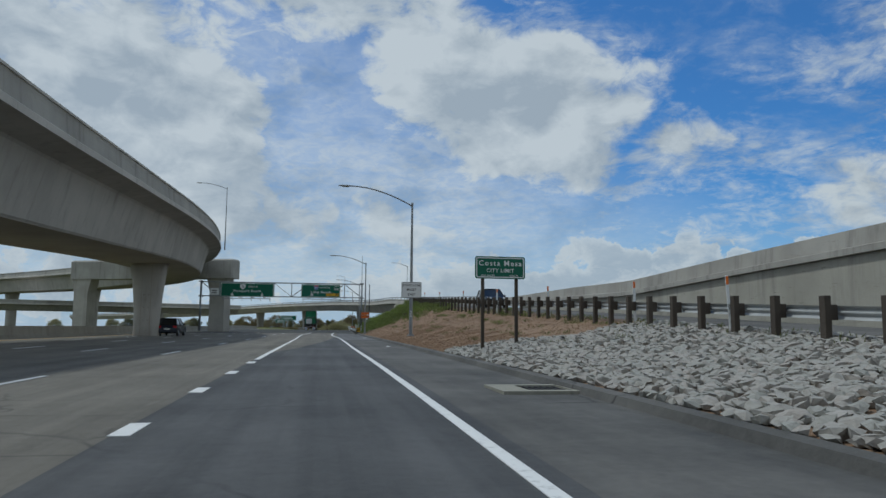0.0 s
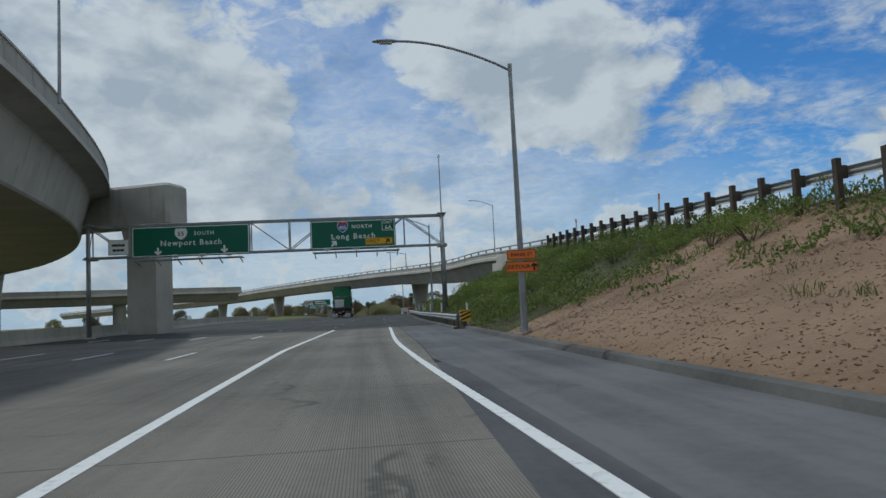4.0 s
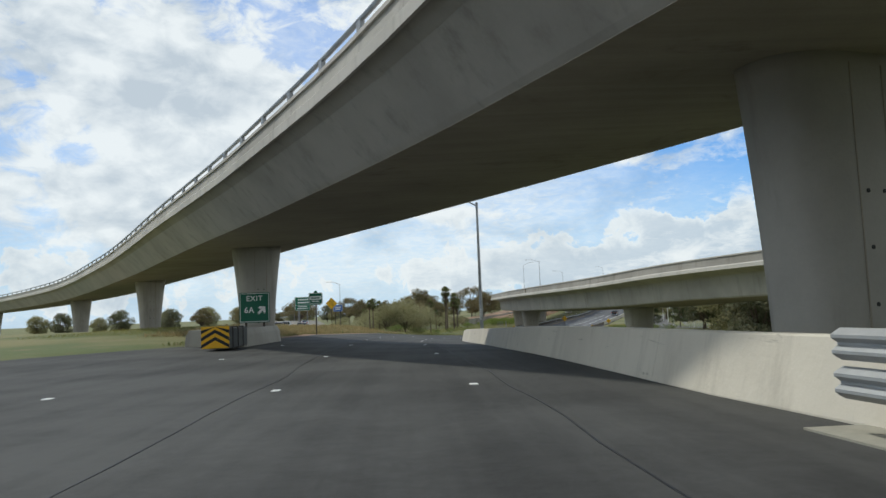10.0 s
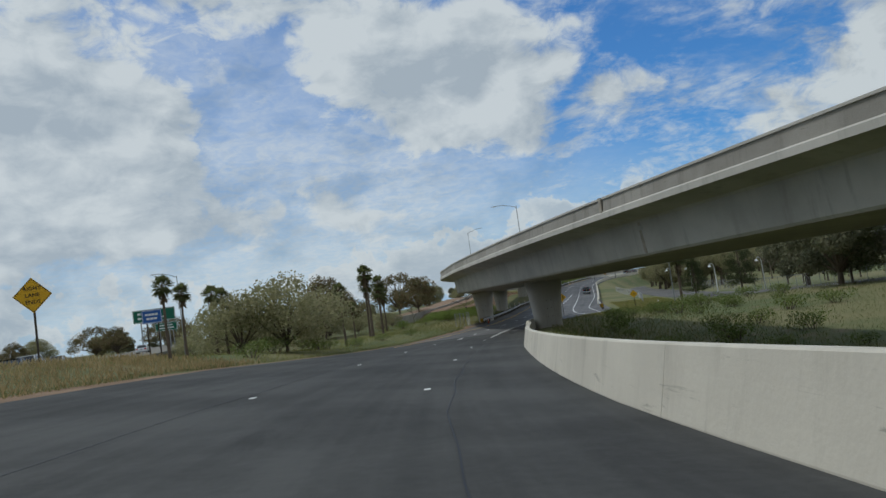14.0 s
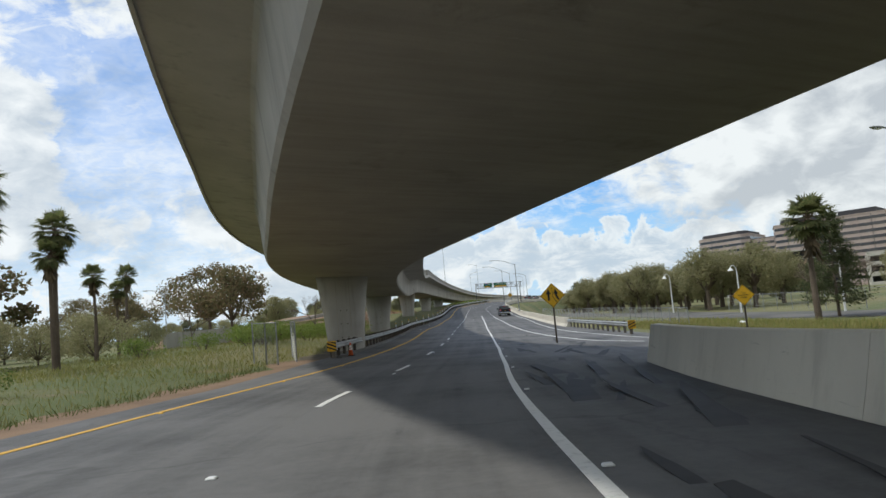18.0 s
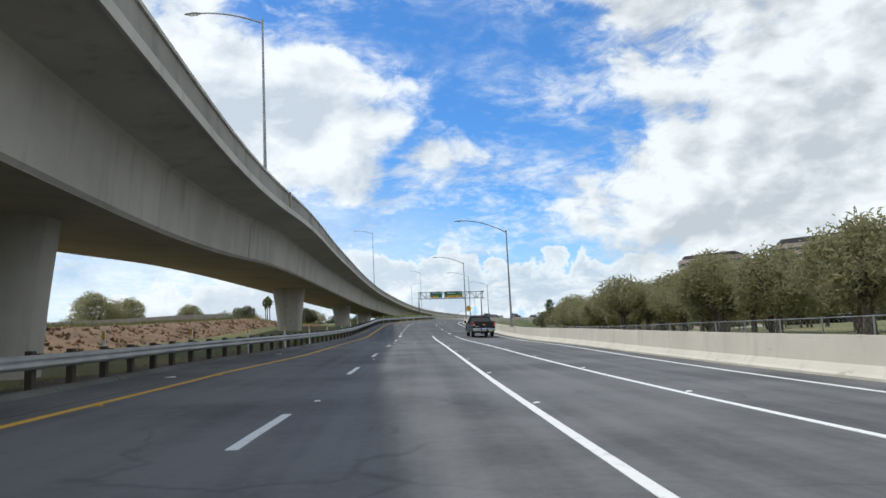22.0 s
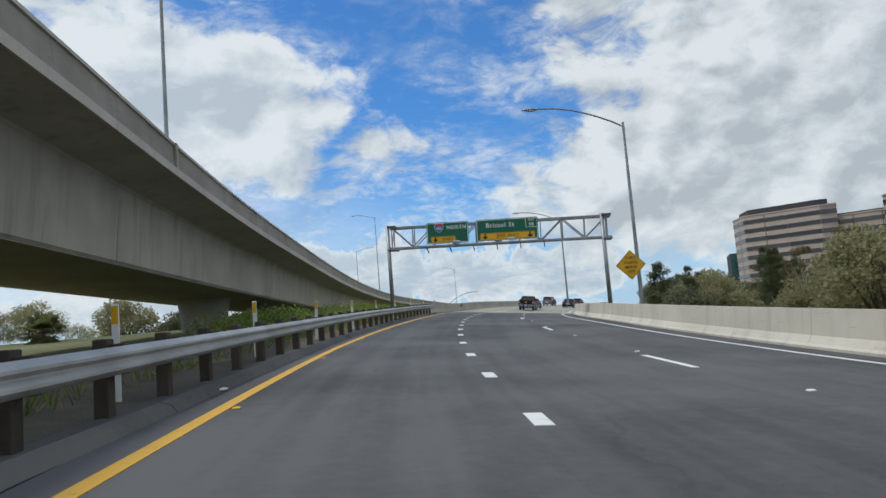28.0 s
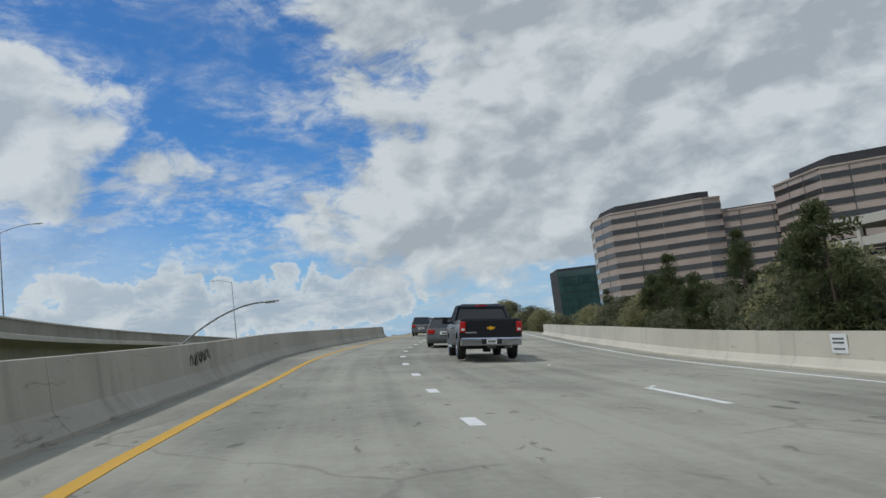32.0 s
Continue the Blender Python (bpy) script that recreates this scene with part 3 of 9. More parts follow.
class Mesh:
    """Collects faces for one mesh."""

    def __init__(self):
        self.v, self.f = [], []

    def add(self, verts, faces):
        n = len(self.v)
        self.v.extend(tuple(p) for p in verts)
        self.f.extend(tuple(n + i for i in q) for q in faces)
        return self

    def box(self, x0, x1, y0, y1, z0, z1, m=None, b=0.0):
        """A box; b chamfers its upright and top edges."""
        if b > 0:
            ring = [(x0 + b, y0), (x1 - b, y0), (x1, y0 + b), (x1, y1 - b), (x1 - b, y1), (x0 + b, y1), (x0, y1 - b), (x0, y0 + b)]
            cx, cy = (x0 + x1) / 2, (y0 + y1) / 2
            sx, sy = 1 - 2 * b / max(x1 - x0, 1e-6), 1 - 2 * b / max(y1 - y0, 1e-6)
            inner = [(cx + (x - cx) * sx, cy + (y - cy) * sy) for x, y in ring]
            p = [(x, y, z0) for x, y in ring] + [(x, y, z1 - b) for x, y in ring] + [(x, y, z1) for x, y in inner]
            f = [tuple(range(7, -1, -1)), tuple(range(16, 24))]
            for r in (0, 8):
                f += [(r + i, r + (i + 1) % 8, r + 8 + (i + 1) % 8, r + 8 + i) for i in range(8)]
        else:
            p = [(x, y, z) for z in (z0, z1) for x, y in ((x0, y0), (x1, y0), (x1, y1), (x0, y1))]
            f = [(3, 2, 1, 0), (4, 5, 6, 7), (0, 1, 5, 4), (1, 2, 6, 5), (2, 3, 7, 6), (3, 0, 4, 7)]
        if m is not None:
            p = [m @ Vector(q) for q in p]
        return self.add(p, f)

    def tube(self, a, b, r0, r1=None, n=8, caps=True):
        a, b = Vector(a), Vector(b)
        r1 = r0 if r1 is None else r1
        t = (b - a).normalized()
        u = t.orthogonal().normalized()
        w = t.cross(u)
        p = []
        for c, r in ((a, r0), (b, r1)):
            p += [c + (u * math.cos(2 * math.pi * i / n) + w * math.sin(2 * math.pi * i / n)) * r for i in range(n)]
        f = [(i, (i + 1) % n, n + (i + 1) % n, n + i) for i in range(n)]
        if caps:
            f += [tuple(range(n - 1, -1, -1)), tuple(range(n, 2 * n))]
        return self.add(p, f)

    def pipe(self, points, r, n=8):
        for a, b in zip(points, points[1:]):
            ra = r(a) if callable(r) else r
            rb = r(b) if callable(r) else r
            self.tube(a, b, ra, rb, n)
        return self

    def loft(self, rings, close=True, caps=True):
        """Skins a row of rings of points."""
        n = len(rings[0])
        p = [q for ring in rings for q in ring]
        f = []
        for r in range(len(rings) - 1):
            for i in range(n if close else n - 1):
                j = (i + 1) % n
                f.append((r * n + i, r * n + j, (r + 1) * n + j, (r + 1) * n + i))
        if caps and close:
            f += [tuple(range(n - 1, -1, -1)), tuple(range((len(rings) - 1) * n, len(rings) * n))]
        return self.add(p, f)

    def make(self, name, mat, parent=None, smooth=False, label=""):
        me = bpy.data.meshes.new(name)
        me.from_pydata([tuple(p) for p in self.v], [], self.f)
        me.materials.append(M[mat] if isinstance(mat, str) else mat)
        if smooth:
            me.polygons.foreach_set("use_smooth", [True] * len(me.polygons))
        me.update()
        ob = new(name, me)
        ob.parent = parent
        if label:
            tagged(ob, label)
        return ob


def thing(name, label, category, group="", kind="", m=None):
    ob = new(name)
    ob.empty_display_size = 0.2
    if m is not None:
        ob.matrix_world = m
    return tagged(ob, label, category, group, kind)


def letters(text, size, mat, parent, m, name="lettering", align="CENTER", spacing=1.05):
    """Raised lettering in the built-in font, as a mesh."""
    cu = bpy.data.curves.new(name, "FONT")
    cu.body, cu.size, cu.align_x, cu.align_y, cu.extrude, cu.offset = text, size, align, "CENTER", 0.004, size * 0.012
    cu.space_character = spacing
    cu.resolution_u = 2
    tmp = bpy.data.objects.new("tmp", cu)
    me = bpy.data.meshes.new_from_object(tmp)
    bpy.data.objects.remove(tmp)
    me.materials.clear()
    me.materials.append(M[mat])
    ob = new(name, me)
    ob.parent = parent
    ob.matrix_local = m
    return ob


# ---- plan: the road's line, and lines beside it ----


class Line:
    """A smooth line through plan points x, y, z, with a cross fall along its length."""

    def __init__(self, pts, bank=((0, 0), (1, 0))):
        P = np.array(pts, float)
        P = np.vstack([2 * P[0] - P[1], P, 2 * P[-1] - P[-2]])
        q = []
        for i in range(1, len(P) - 2):
            for u in np.linspace(0, 1, 12, endpoint=False):
                a, b, c, d = P[i - 1:i + 3]
                q.append(0.5 * (2 * b + (c - a) * u + (2 * a - 5 * b + 4 * c - d) * u * u + (3 * b - a - 3 * c + d) * u ** 3))
        q.append(P[-2])
        self.q = np.array(q)
        self.s = np.r_[0, np.cumsum(np.hypot(*np.diff(self.q[:, :2], axis=0).T))]
        self.bs, self.bv = zip(*bank)

    def begin(self, s0):
        self.s = self.s + s0
        return self

    def at(self, s, d=0.0, h=0.0):
        x, y, z = (np.interp(s, self.s, self.q[:, k]) for k in range(3))
        e = 0.6
        tx = np.interp(s + e, self.s, self.q[:, 0]) - np.interp(s - e, self.s, self.q[:, 0])
        ty = np.interp(s + e, self.s, self.q[:, 1]) - np.interp(s - e, self.s, self.q[:, 1])
        n = math.hypot(tx, ty)
        tx, ty = tx / n, ty / n
        b = np.interp(s, self.bs, self.bv) * min(max(d, -15), 15)
        return Vector((x + ty * d, y - tx * d, z - b + h))

    def yaw(self, s):
        a, b = self.at(s - 0.6), self.at(s + 0.6)
        return math.degrees(math.atan2(-(b.x - a.x), b.y - a.y))

    def put(self, s, d, h=0.0, turn=0.0):
        """A pose on the line that faces along it (local y ahead)."""
        p = self.at(s, d, h)
        return pose(p.x, p.y, p.z, 0, 0, self.yaw(s) + turn)


def table(pairs):
    a, b = zip(*pairs)
    return lambda s: float(np.interp(s, a, b))


def steps(s0, s1, step):
    n = max(1, int(math.ceil((s1 - s0) / step)))
    return [s0 + (s1 - s0) * i / n for i in range(n + 1)]


def sweep(line, s0, s1, profile, step=3.0, close=True, caps=True):
    """Carries a cross-section along a line. profile: points (d, h), or a function of s that gives them."""
    rings = []
    for s in steps(s0, s1, step):
        pr = profile(s) if callable(profile) else profile
        rings.append([line.at(s, d, h) for d, h in pr])
    return Mesh().loft(rings, close, caps)


ROAD = Line(ROAD_PLAN, ROAD_FALL)
ROAD.begin(-10 - float(np.interp(-10, ROAD.q[:40, 1], ROAD.s[:40])))

# ---- ground ----
edge_left = table([(-200, -21), (107.9, -21), (193.5, -20.5), (211.2, -11.3), (224.9, -9.8), (232, -9.4), (247, -10.5), (254, -11), (265, -11.6), (285, -10.6), (300, -8.7), (316, -8.2), (325, -7.4), (336, -6.9), (348.4, -7.5), (364, -7.4), (410.7, -8.1), (425.9, -6.9), (454.3, -5.0), (509, -3.3), (548.7, -3.1), (888, -3.1)])
edge_right = table([(-200, 4.3), (107.9, 4.6), (156.8, 5.0), (189.4, 4.2), (200.1, 3.8), (233.8, 3.1), (251.6, 3.0), (296.4, 3.5), (318.4, 3.8), (329.1, 4.6), (335.7, 6.0), (345.3, 11.5), (358.9, 11.8), (374.3, 11.0), (386.7, 10.0), (415.8, 9.7), (466.7, 10.0), (518.2, 9.9), (553.6, 10.0), (588.3, 10.8), (628, 12), (888, 12)])
crest = table([(-200, 0.2), (-30, 0.25), (12.7, 0.75), (58.7, 2.5), (116.5, 4.85), (129.8, 4.9), (143.1, 3.6), (156, 0.8), (162.8, 0.0), (888, 0)])
crest_d = table([(-200, 11), (12.7, 10.6), (39, 11.6), (95.9, 12.4), (129.8, 13.0), (152.6, 15), (888, 15)])
right_low = table([(-200, 0), (156.8, 0), (189.4, -1.2), (224.9, -2.3), (271.4, -2.1), (310.9, -0.9), (334.6, -0.05), (405.4, 0.05), (466.7, -1.2), (508, -3.3), (588.3, -5.5), (888, -6)])
left_up = table([(-200, 0), (215.9, 0), (244.5, 0.75), (281.4, 1.1), (310.9, 0.5), (353.7, 0.3), (379.5, .6), (386, .2), (455, .2), (477, 0.2), (508, -1.2), (535, -.7), (568, -.7), (588.3, -5), (888, -6)])


def ground_height(x, y):
    """Height of the ground sheet over plan points, from the road's line and the banks beside it."""
    q = ROAD.q[::2]
    s = ROAD.s[::2]
    i = np.empty(len(x), int)
    for a in range(0, len(x), 4000):
        i[a:a + 4000] = np.argmin((x[a:a + 4000, None] - q[None, :, 0]) ** 2 + (y[a:a + 4000, None] - q[None, :, 1]) ** 2, 1)
    j0, j1 = np.clip(i - 1, 0, len(q) - 1), np.clip(i + 1, 0, len(q) - 1)
    t = q[j1, :2] - q[j0, :2]
    t /= np.linalg.norm(t, axis=1)[:, None]
    o = np.stack([x, y], 1) - q[i, :2]
    ss = s[i] + (o * t).sum(1)
    d = o[:, 0] * t[:, 1] - o[:, 1] * t[:, 0]
    z = np.interp(ss, s, q[:, 2]) - np.interp(ss, ROAD.bs, ROAD.bv) * np.clip(d, -15, 15)
    vec = np.vectorize
    el, er, cr, cd = vec(edge_left)(ss), vec(edge_right)(ss), vec(crest)(ss), vec(crest_d)(ss)
    rl, lu = vec(right_low)(ss), vec(left_up)(ss)
    u = np.clip((d - er - 0.6) / np.maximum(cd - er - 0.6, 1), 0, 1)
    w = np.clip((d - er - 0.4) / 9, 0, 1)
    far = np.clip((d - 22) / 30, 0, 1)
    right = cr * u - np.where(ss < 158, np.clip(cr, 0, .4), 0) + rl * w * w * (3 - 2 * w)
    right = right * (1 - far) + far * np.minimum(right, -0.2)
    v = np.clip((el - 0.8 - d) / 8, 0, 1)
    left = lu * v * v * (3 - 2 * v)
    h = np.where(d > er + 0.4, right, np.where(d < el - 0.8, left, -0.4))
    h = np.where((d > er - 0.3) & (d <= er + 0.4), -0.12, h)
    zz = z + h
    out = np.clip((np.abs(d) - 60) / 60, 0, 1)
    return zz * (1 - out) + out * np.where(d > 0, -3.4, -2.4)


def lines_of(lo, hi, step, far):
    a = list(np.arange(lo, hi + 0.1, step))
    g = [far, far * 0.5, far * 0.25, far * 0.1, far * 0.05, far * 0.02]
    return [lo - k for k in g] + a + [hi + k for k in reversed(g)]


gx, gy = lines_of(-46, 250, 2.6, 3000), lines_of(-60, 690, 2.6, 3000)
GX, GY = np.meshgrid(gx, gy)
GZ = ground_height(GX.ravel(), GY.ravel())
nx, ny = len(gx), len(gy)
gm = Mesh()
gm.v = [tuple(p) for p in np.stack([GX.ravel(), GY.ravel(), GZ], 1).tolist()]
gm.f = [(j * nx + i, j * nx + i + 1, (j + 1) * nx + i + 1, (j + 1) * nx + i) for j in range(ny - 1) for i in range(nx - 1)]
ground = tagged(gm.make("ground", "ground", smooth=True), "grassy ground with dry and bare patches beside the roads", "ground", kind="structure")


def on_ground(x, y):
    return float(ground_height(np.array([x]), np.array([y]))[0])


# ---- pavements ----


def slab(name, mat, s0, s1, left, right, label, top=0.0, thick=0.35, step=4.0, across=4):
    f = left if callable(left) else (lambda s: left)
    g = right if callable(right) else (lambda s: right)

    def prof(s):
        a, b = f(s), g(s)
        row = [(a + (b - a) * i / across, top) for i in range(across + 1)]
        return row + [(b, top - thick), (a, top - thick)]
    ob = sweep(ROAD, s0, s1, prof, step).make(name, mat)
    rows, n = steps(s0, s1, step), across + 3
    uv = ob.data.uv_layers.new(name="along")
    for loop in ob.data.loops:
        s = rows[loop.vertex_index // n]
        uv.data[loop.index].uv = (prof(s)[loop.vertex_index % n][0], s)
    return tagged(ob, label, "road", kind="structure")


join = table([(-200, -2.05), (29.2, -2.05), (38, -0.9), (56.7, 0.5), (77.5, 1.3), (86.7, 1.6), (108.9, 1.7)])
slab("road_freeway", "road_concrete", -150, 108.4, -21, join, "worn grey-brown concrete freeway lanes", across=8)
slab("road_exit_lane", "asphalt", -150, 80, join, lambda s: max(1.95 if s < 58 else 1.75, join(s) + 0.02), "dark asphalt exit lane beside the concrete lanes")
slab("road_shoulder_far", "asphalt_grey", 58, 108.4, lambda s: max(1.75 if s < 80 else 1, join(s) + 0.02), edge_right, "dark rough asphalt shoulder with crumbling edge")
slab("road_shoulder", "asphalt_old", -150, 58, lambda s: max(1.95, join(s) + 0.02), edge_right, "paler cracked asphalt shoulder")
slab("road_resurfaced", "asphalt_new", 108.4, 311.9, edge_left, edge_right, "fresh black asphalt across the widened connector", across=8)
line_a = table([(300.2, -2.5), (307.7, -2.35), (329.1, -2.33), (340, -1.9), (361, -1.8), (392.8, -1.9), (417.9, -1.5), (450.2, -0.4), (460.5, -.24), (487.3, 0.75), (510, 1.36), (519.2, 1.33), (547.7, 1.1), (555.6, 1.12), (581.4, 1.57), (600, 1.65), (688, 1.7)])
slab("road_connector", "asphalt_grey", 311.9, 446, edge_left, edge_right, "dark grey asphalt connector road with merging lanes", across=8)
slab("road_merge", "asphalt_dark", 446, 578.6, edge_left, edge_right, "darker asphalt road running up to the bridge deck", across=8)
slab("road_bridge_deck", "deck_concrete", 578.6, 748, edge_left, edge_right, "pale stained concrete bridge deck", across=8)

slab("verge_gore", "dirt", 222, 352, lambda s: edge_left(s) - 1.5 - .3 * math.sin(s * .5) - 2.4 * max(0, min(1, (s - 318) / 16)), lambda s: edge_left(s) - .01, "tan dirt strip beside the asphalt", top=-.02, step=1.5, across=2)
slab("verge_rail", "verge", 352, 566, lambda s: edge_left(s) - 3.4, lambda s: edge_left(s) - .01, "dark weedy soil under the guard rail", top=-.03, thick=.9, step=3, across=3)
# the freeway's through lanes go straight on past the gore
FWY = Line([(-14, 195, -0.55), (-14.5, 260, -0.65), (-18, 340, -0.7), (-26, 440, -0.7), (-40, 560, -0.6), (-80, 760, -0.4)])
tagged(sweep(FWY, 0, 560, [(-12, 0), (0, 0), (9.5, 0), (9.5, -.4), (-12, -.4)], 12).make("road_through_lanes", "road_concrete"), "pale concrete through lanes beyond the grassy gore", "road", kind="structure")

# curb of rough asphalt along the right shoulder
curb = tagged(sweep(ROAD, -60, 99.6, lambda s: [(edge_right(s) - .18, -.05), (edge_right(s) - .1, .12), (edge_right(s) + .06, .15), (edge_right(s) + .22, .1), (edge_right(s) + .22, -.2)], 2.0).make("curb", "asphalt_old"), "low worn asphalt kerb along the shoulder", "kerb", kind="structure")
tagged(sweep(ROAD, 99.6, 154, lambda s: [(edge_right(s) - .62, -.05), (edge_right(s) - .56, .08), (edge_right(s) - .42, .10), (edge_right(s) - .28, .08), (edge_right(s) - .28, -.2)], 2.0).make("curb_rail", "asphalt_old"), "low concrete kerb under the guard rail", "kerb", kind="structure")


def stripe(name, mat, s0, s1, d, wide, label, step=3.0, h=0.008):
    f = d if callable(d) else (lambda s: d)
    ob = sweep(ROAD, s0, s1, lambda s: [(f(s) - wide / 2, h), (f(s) + wide / 2, h), (f(s) + wide / 2, h - .012), (f(s) - wide / 2, h - .012)], step).make(name, mat)
    return tagged(ob, label, "road marking", kind="structure")


def dashes(name, mat, starts, length, d, wide, label, h=0.008):
    """Separate painted dashes of one lane line, each a piece of it."""
    f = d if callable(d) else (lambda s: d)
    root = thing(name, label, "road marking", kind="structure")
    for s in starts:
        sweep(ROAD, s, s + length, lambda q: [(f(q) - wide / 2, h), (f(q) + wide / 2, h), (f(q) + wide / 2, h - .012), (f(q) - wide / 2, h - .012)], 1.3).make("dash", mat, root)
    return root


line_left = table([(-20, -1.95), (23.4, -1.98), (58.7, -2.1), (87.6, -2.58), (108.9, -2.1)])
line_edge = table([(-150, 1.68), (21.4, 1.66), (37, 1.58), (53.7, 1.6), (67.5, 1.55), (80, 1.15), (87.6, 1.0), (92, .97), (108.9, 1.18)])
dashes("marking_lane_drop", "white_line", [-28.65 + 4.57 * i for i in range(12)], 0.95, line_left, 0.22, "short white lane-drop dashes on asphalt")
stripe("marking_exit_left", "white_line", 24, 108.3, line_left, 0.17, "solid white line between exit lane and freeway")
stripe("marking_exit_edge", "white_line", -150, 108.3, line_edge, 0.15, "solid white edge line")
for n, dd in enumerate((-5.65, -9.3, -12.95, -16.6)):
    dashes(f"marking_freeway_{n + 1}", "white_line", [-60 + 14.63 * i + 3 * n for i in range(12)], 3.4, dd, 0.13, "worn white freeway lane dashes")
stripe("marking_freeway_edge", "yellow_line", -150, 108.3, -19.6, 0.15, "worn yellow line beside the median")

tabs_r = table([(108, 1.3), (126, 1.2), (152, 1.24), (167, 1.26), (189, 1.07), (200, .88), (211, .57), (219, .3), (235, 0), (253, -.3), (297, .4), (312, .8)])
tabs_l = table([(108, -2.3), (126, -2.36), (138.6, -1.95), (167, -1.93), (190, -2.2), (200, -2.8), (213, -3.2), (235, -3.8), (253, -4.1), (297, -3.2), (312, -2.5)])
tabs_ll = table([(108.9, -6), (189.4, -6), (224.9, -7), (281.4, -7.5), (311.9, -6)])
for nm, f, ph in (("right", tabs_r, 0), ("left", tabs_l, 0.4), ("far", tabs_ll, 0.7)):
    root = thing(f"marking_tabs_{nm}", "small white temporary pavement markers on new asphalt", "road marking", kind="structure")
    for i in range(16):
        s = 113.9 + ph + 12.19 * i
        if nm == "far" and s > 215:
            break
        m = Mesh().box(-.07, .07, -.10, .10, 0, .012, b=.005).make("marker", "white_line", root)
        m.matrix_world = ROAD.put(s, f(s), 0.003)

line_y = table([(300.2, -7.0), (309, -7.0), (316, -6.9), (325, -6.1), (341.1, -5.15), (358.9, -4.8), (371.2, -4.9), (394.9, -5.45), (406.5, -5.4), (417, -4.65), (432, -4.3), (438, -4.1), (451.2, -3.3), (459.5, -3.2), (508, -2.1), (521.3, -2.15), (548.7, -2.0), (580.4, -2.0), (604, -1.4), (748, -1.4)])
line_r = table([(300.2, 0.6), (314.1, 0.93), (337.4, 1.55), (345, 1.57), (351.6, 1.66), (370.2, 1.6), (389.8, 1.66), (420.9, 2.02), (434, 2.3), (452.2, 2.6)])
line_c = table([(345.3, 9.6), (355, 7.0), (367, 5.6), (375, 5.15), (380, 4.95), (396, 4.75), (414, 4.6), (440, 4.65), (460.5, 4.65), (487.3, 4.7), (516.2, 5.0), (548.7, 4.6), (585.4, 5.4), (628, 5.6), (748, 5.6)])
line_e = table([(343.2, 11.0), (360, 9.4), (370, 8.3), (378.4, 7.8), (394.9, 7.95), (413, 8.25), (426, 8.6), (450, 8.75), (458.4, 8.7), (487.3, 8.4), (516.2, 8.3), (550.7, 7.8), (566.5, 8.3), (588.3, 9.8), (605, 9.9), (748, 9.9)])
dashes("marking_lane_line", "white_line", [305.3, 316.8, 327.6, 338.0, 349.6, 360.4, 370.6, 382.2, 392.2, 404.3, 414.5, 426.8, 438.8], 3.15, line_a, 0.13, "white lane dashes on dark asphalt")
dashes("marking_lane_long", "white_line", [450.2], 3.1, line_a, 0.2, "wide white lane dash")
dashes("marking_lane_wide", "white_line", [454.9] + [458.9 + 4.6 * i for i in range(50)], 0.8, line_a, 0.2, "short wide white lane-drop dashes")
stripe("marking_gore", "white_line", 301.2, 452.2, line_r, 0.135, "solid white gore line")
stripe("marking_merge", "white_line", 349.5, 451, line_c, 0.13, "solid white line of the merging lane")
dashes("marking_merge_dashes", "white_line", [457.8, 472, 486, 500.5, 515.1, 531.1, 547.1, 565.7, 584.4, 600.5, 616.5], 3.0, line_c, 0.14, "white lane dashes")
stripe("marking_right_edge", "white_line", 349.5, 728, line_e, 0.12, "solid white right edge line")
stripe("marking_left_edge", "yellow_line", 301.2, 728, line_y, 0.16, "solid yellow left edge line")

# ---- concrete barriers ----


def barrier(name, s0, s1, d, mat, label, high=0.86, face=-1, step=2.5, joint=6.1, single=False):
    """A safety-shape concrete barrier in cast lengths. face: -1 where its sloping face looks to smaller d."""
    f = d if callable(d) else (lambda s: d)
    root = thing(name, label, "barrier", kind="structure")
    n = max(1, round((s1 - s0) / joint))
    for i in range(n):
        a, b = s0 + (s1 - s0) * i / n, s0 + (s1 - s0) * (i + 1) / n
        g = 0.012 if i < n - 1 else 0

        def prof(s):
            x = f(s)
            top = high(s) if callable(high) else high
            p = [(0, -.25), (0, .06), (.07, .12), (.19, .30), (.24, top), (.43, top), (.45, top - .03), (.5, -.25)]
            if single:
                p = [(0, -.25), (0, .02), (.06, top * .3), (.13, top * .65), (.19, top - .02), (.21, top), (.42, top), (.5, -.25)]
            return [(x + q, h) for q, h in reversed(p)] if face < 0 else [(x - q, h) for q, h in p]
        sweep(ROAD, a, b - g, prof, step).make("segment", mat, root)
    return root


wall_d = table([(178.7, 4.3), (184.5, 3.8), (200.1, 3.6), (216, 3.45), (220, 3.3), (225, 3.14), (233, 3.08), (241, 3.0), (251, 2.84), (256, 2.76), (281.4, 2.95), (297.4, 3.45), (303, 3.38), (306, 3.17), (315.7, 3.35), (318.4, 3.65), (321.2, 3.9), (326.5, 4.32), (333.5, 5.05)])
wall_h = table([(180, .78), (211, .79), (230, .88), (265, .9), (300, .86), (322, .82), (328, .88), (333.5, .96)])
barrier("barrier_curve", 180.2, 333.5, wall_d, "barrier", "pale new concrete safety barrier along the curve", wall_h, single=True)
wall2_d = table([(386.7, 9.3), (415.8, 9.2), (429, 9.4), (462.6, 9.6), (518.2, 9.1), (553.6, 8.9), (570, 9.5), (588.3, 10.75), (628, 10.9), (748, 10.9)])
barrier("barrier_right", 386.7, 640, wall2_d, "barrier", "long pale beige concrete barrier beside the merging lanes", 0.92)
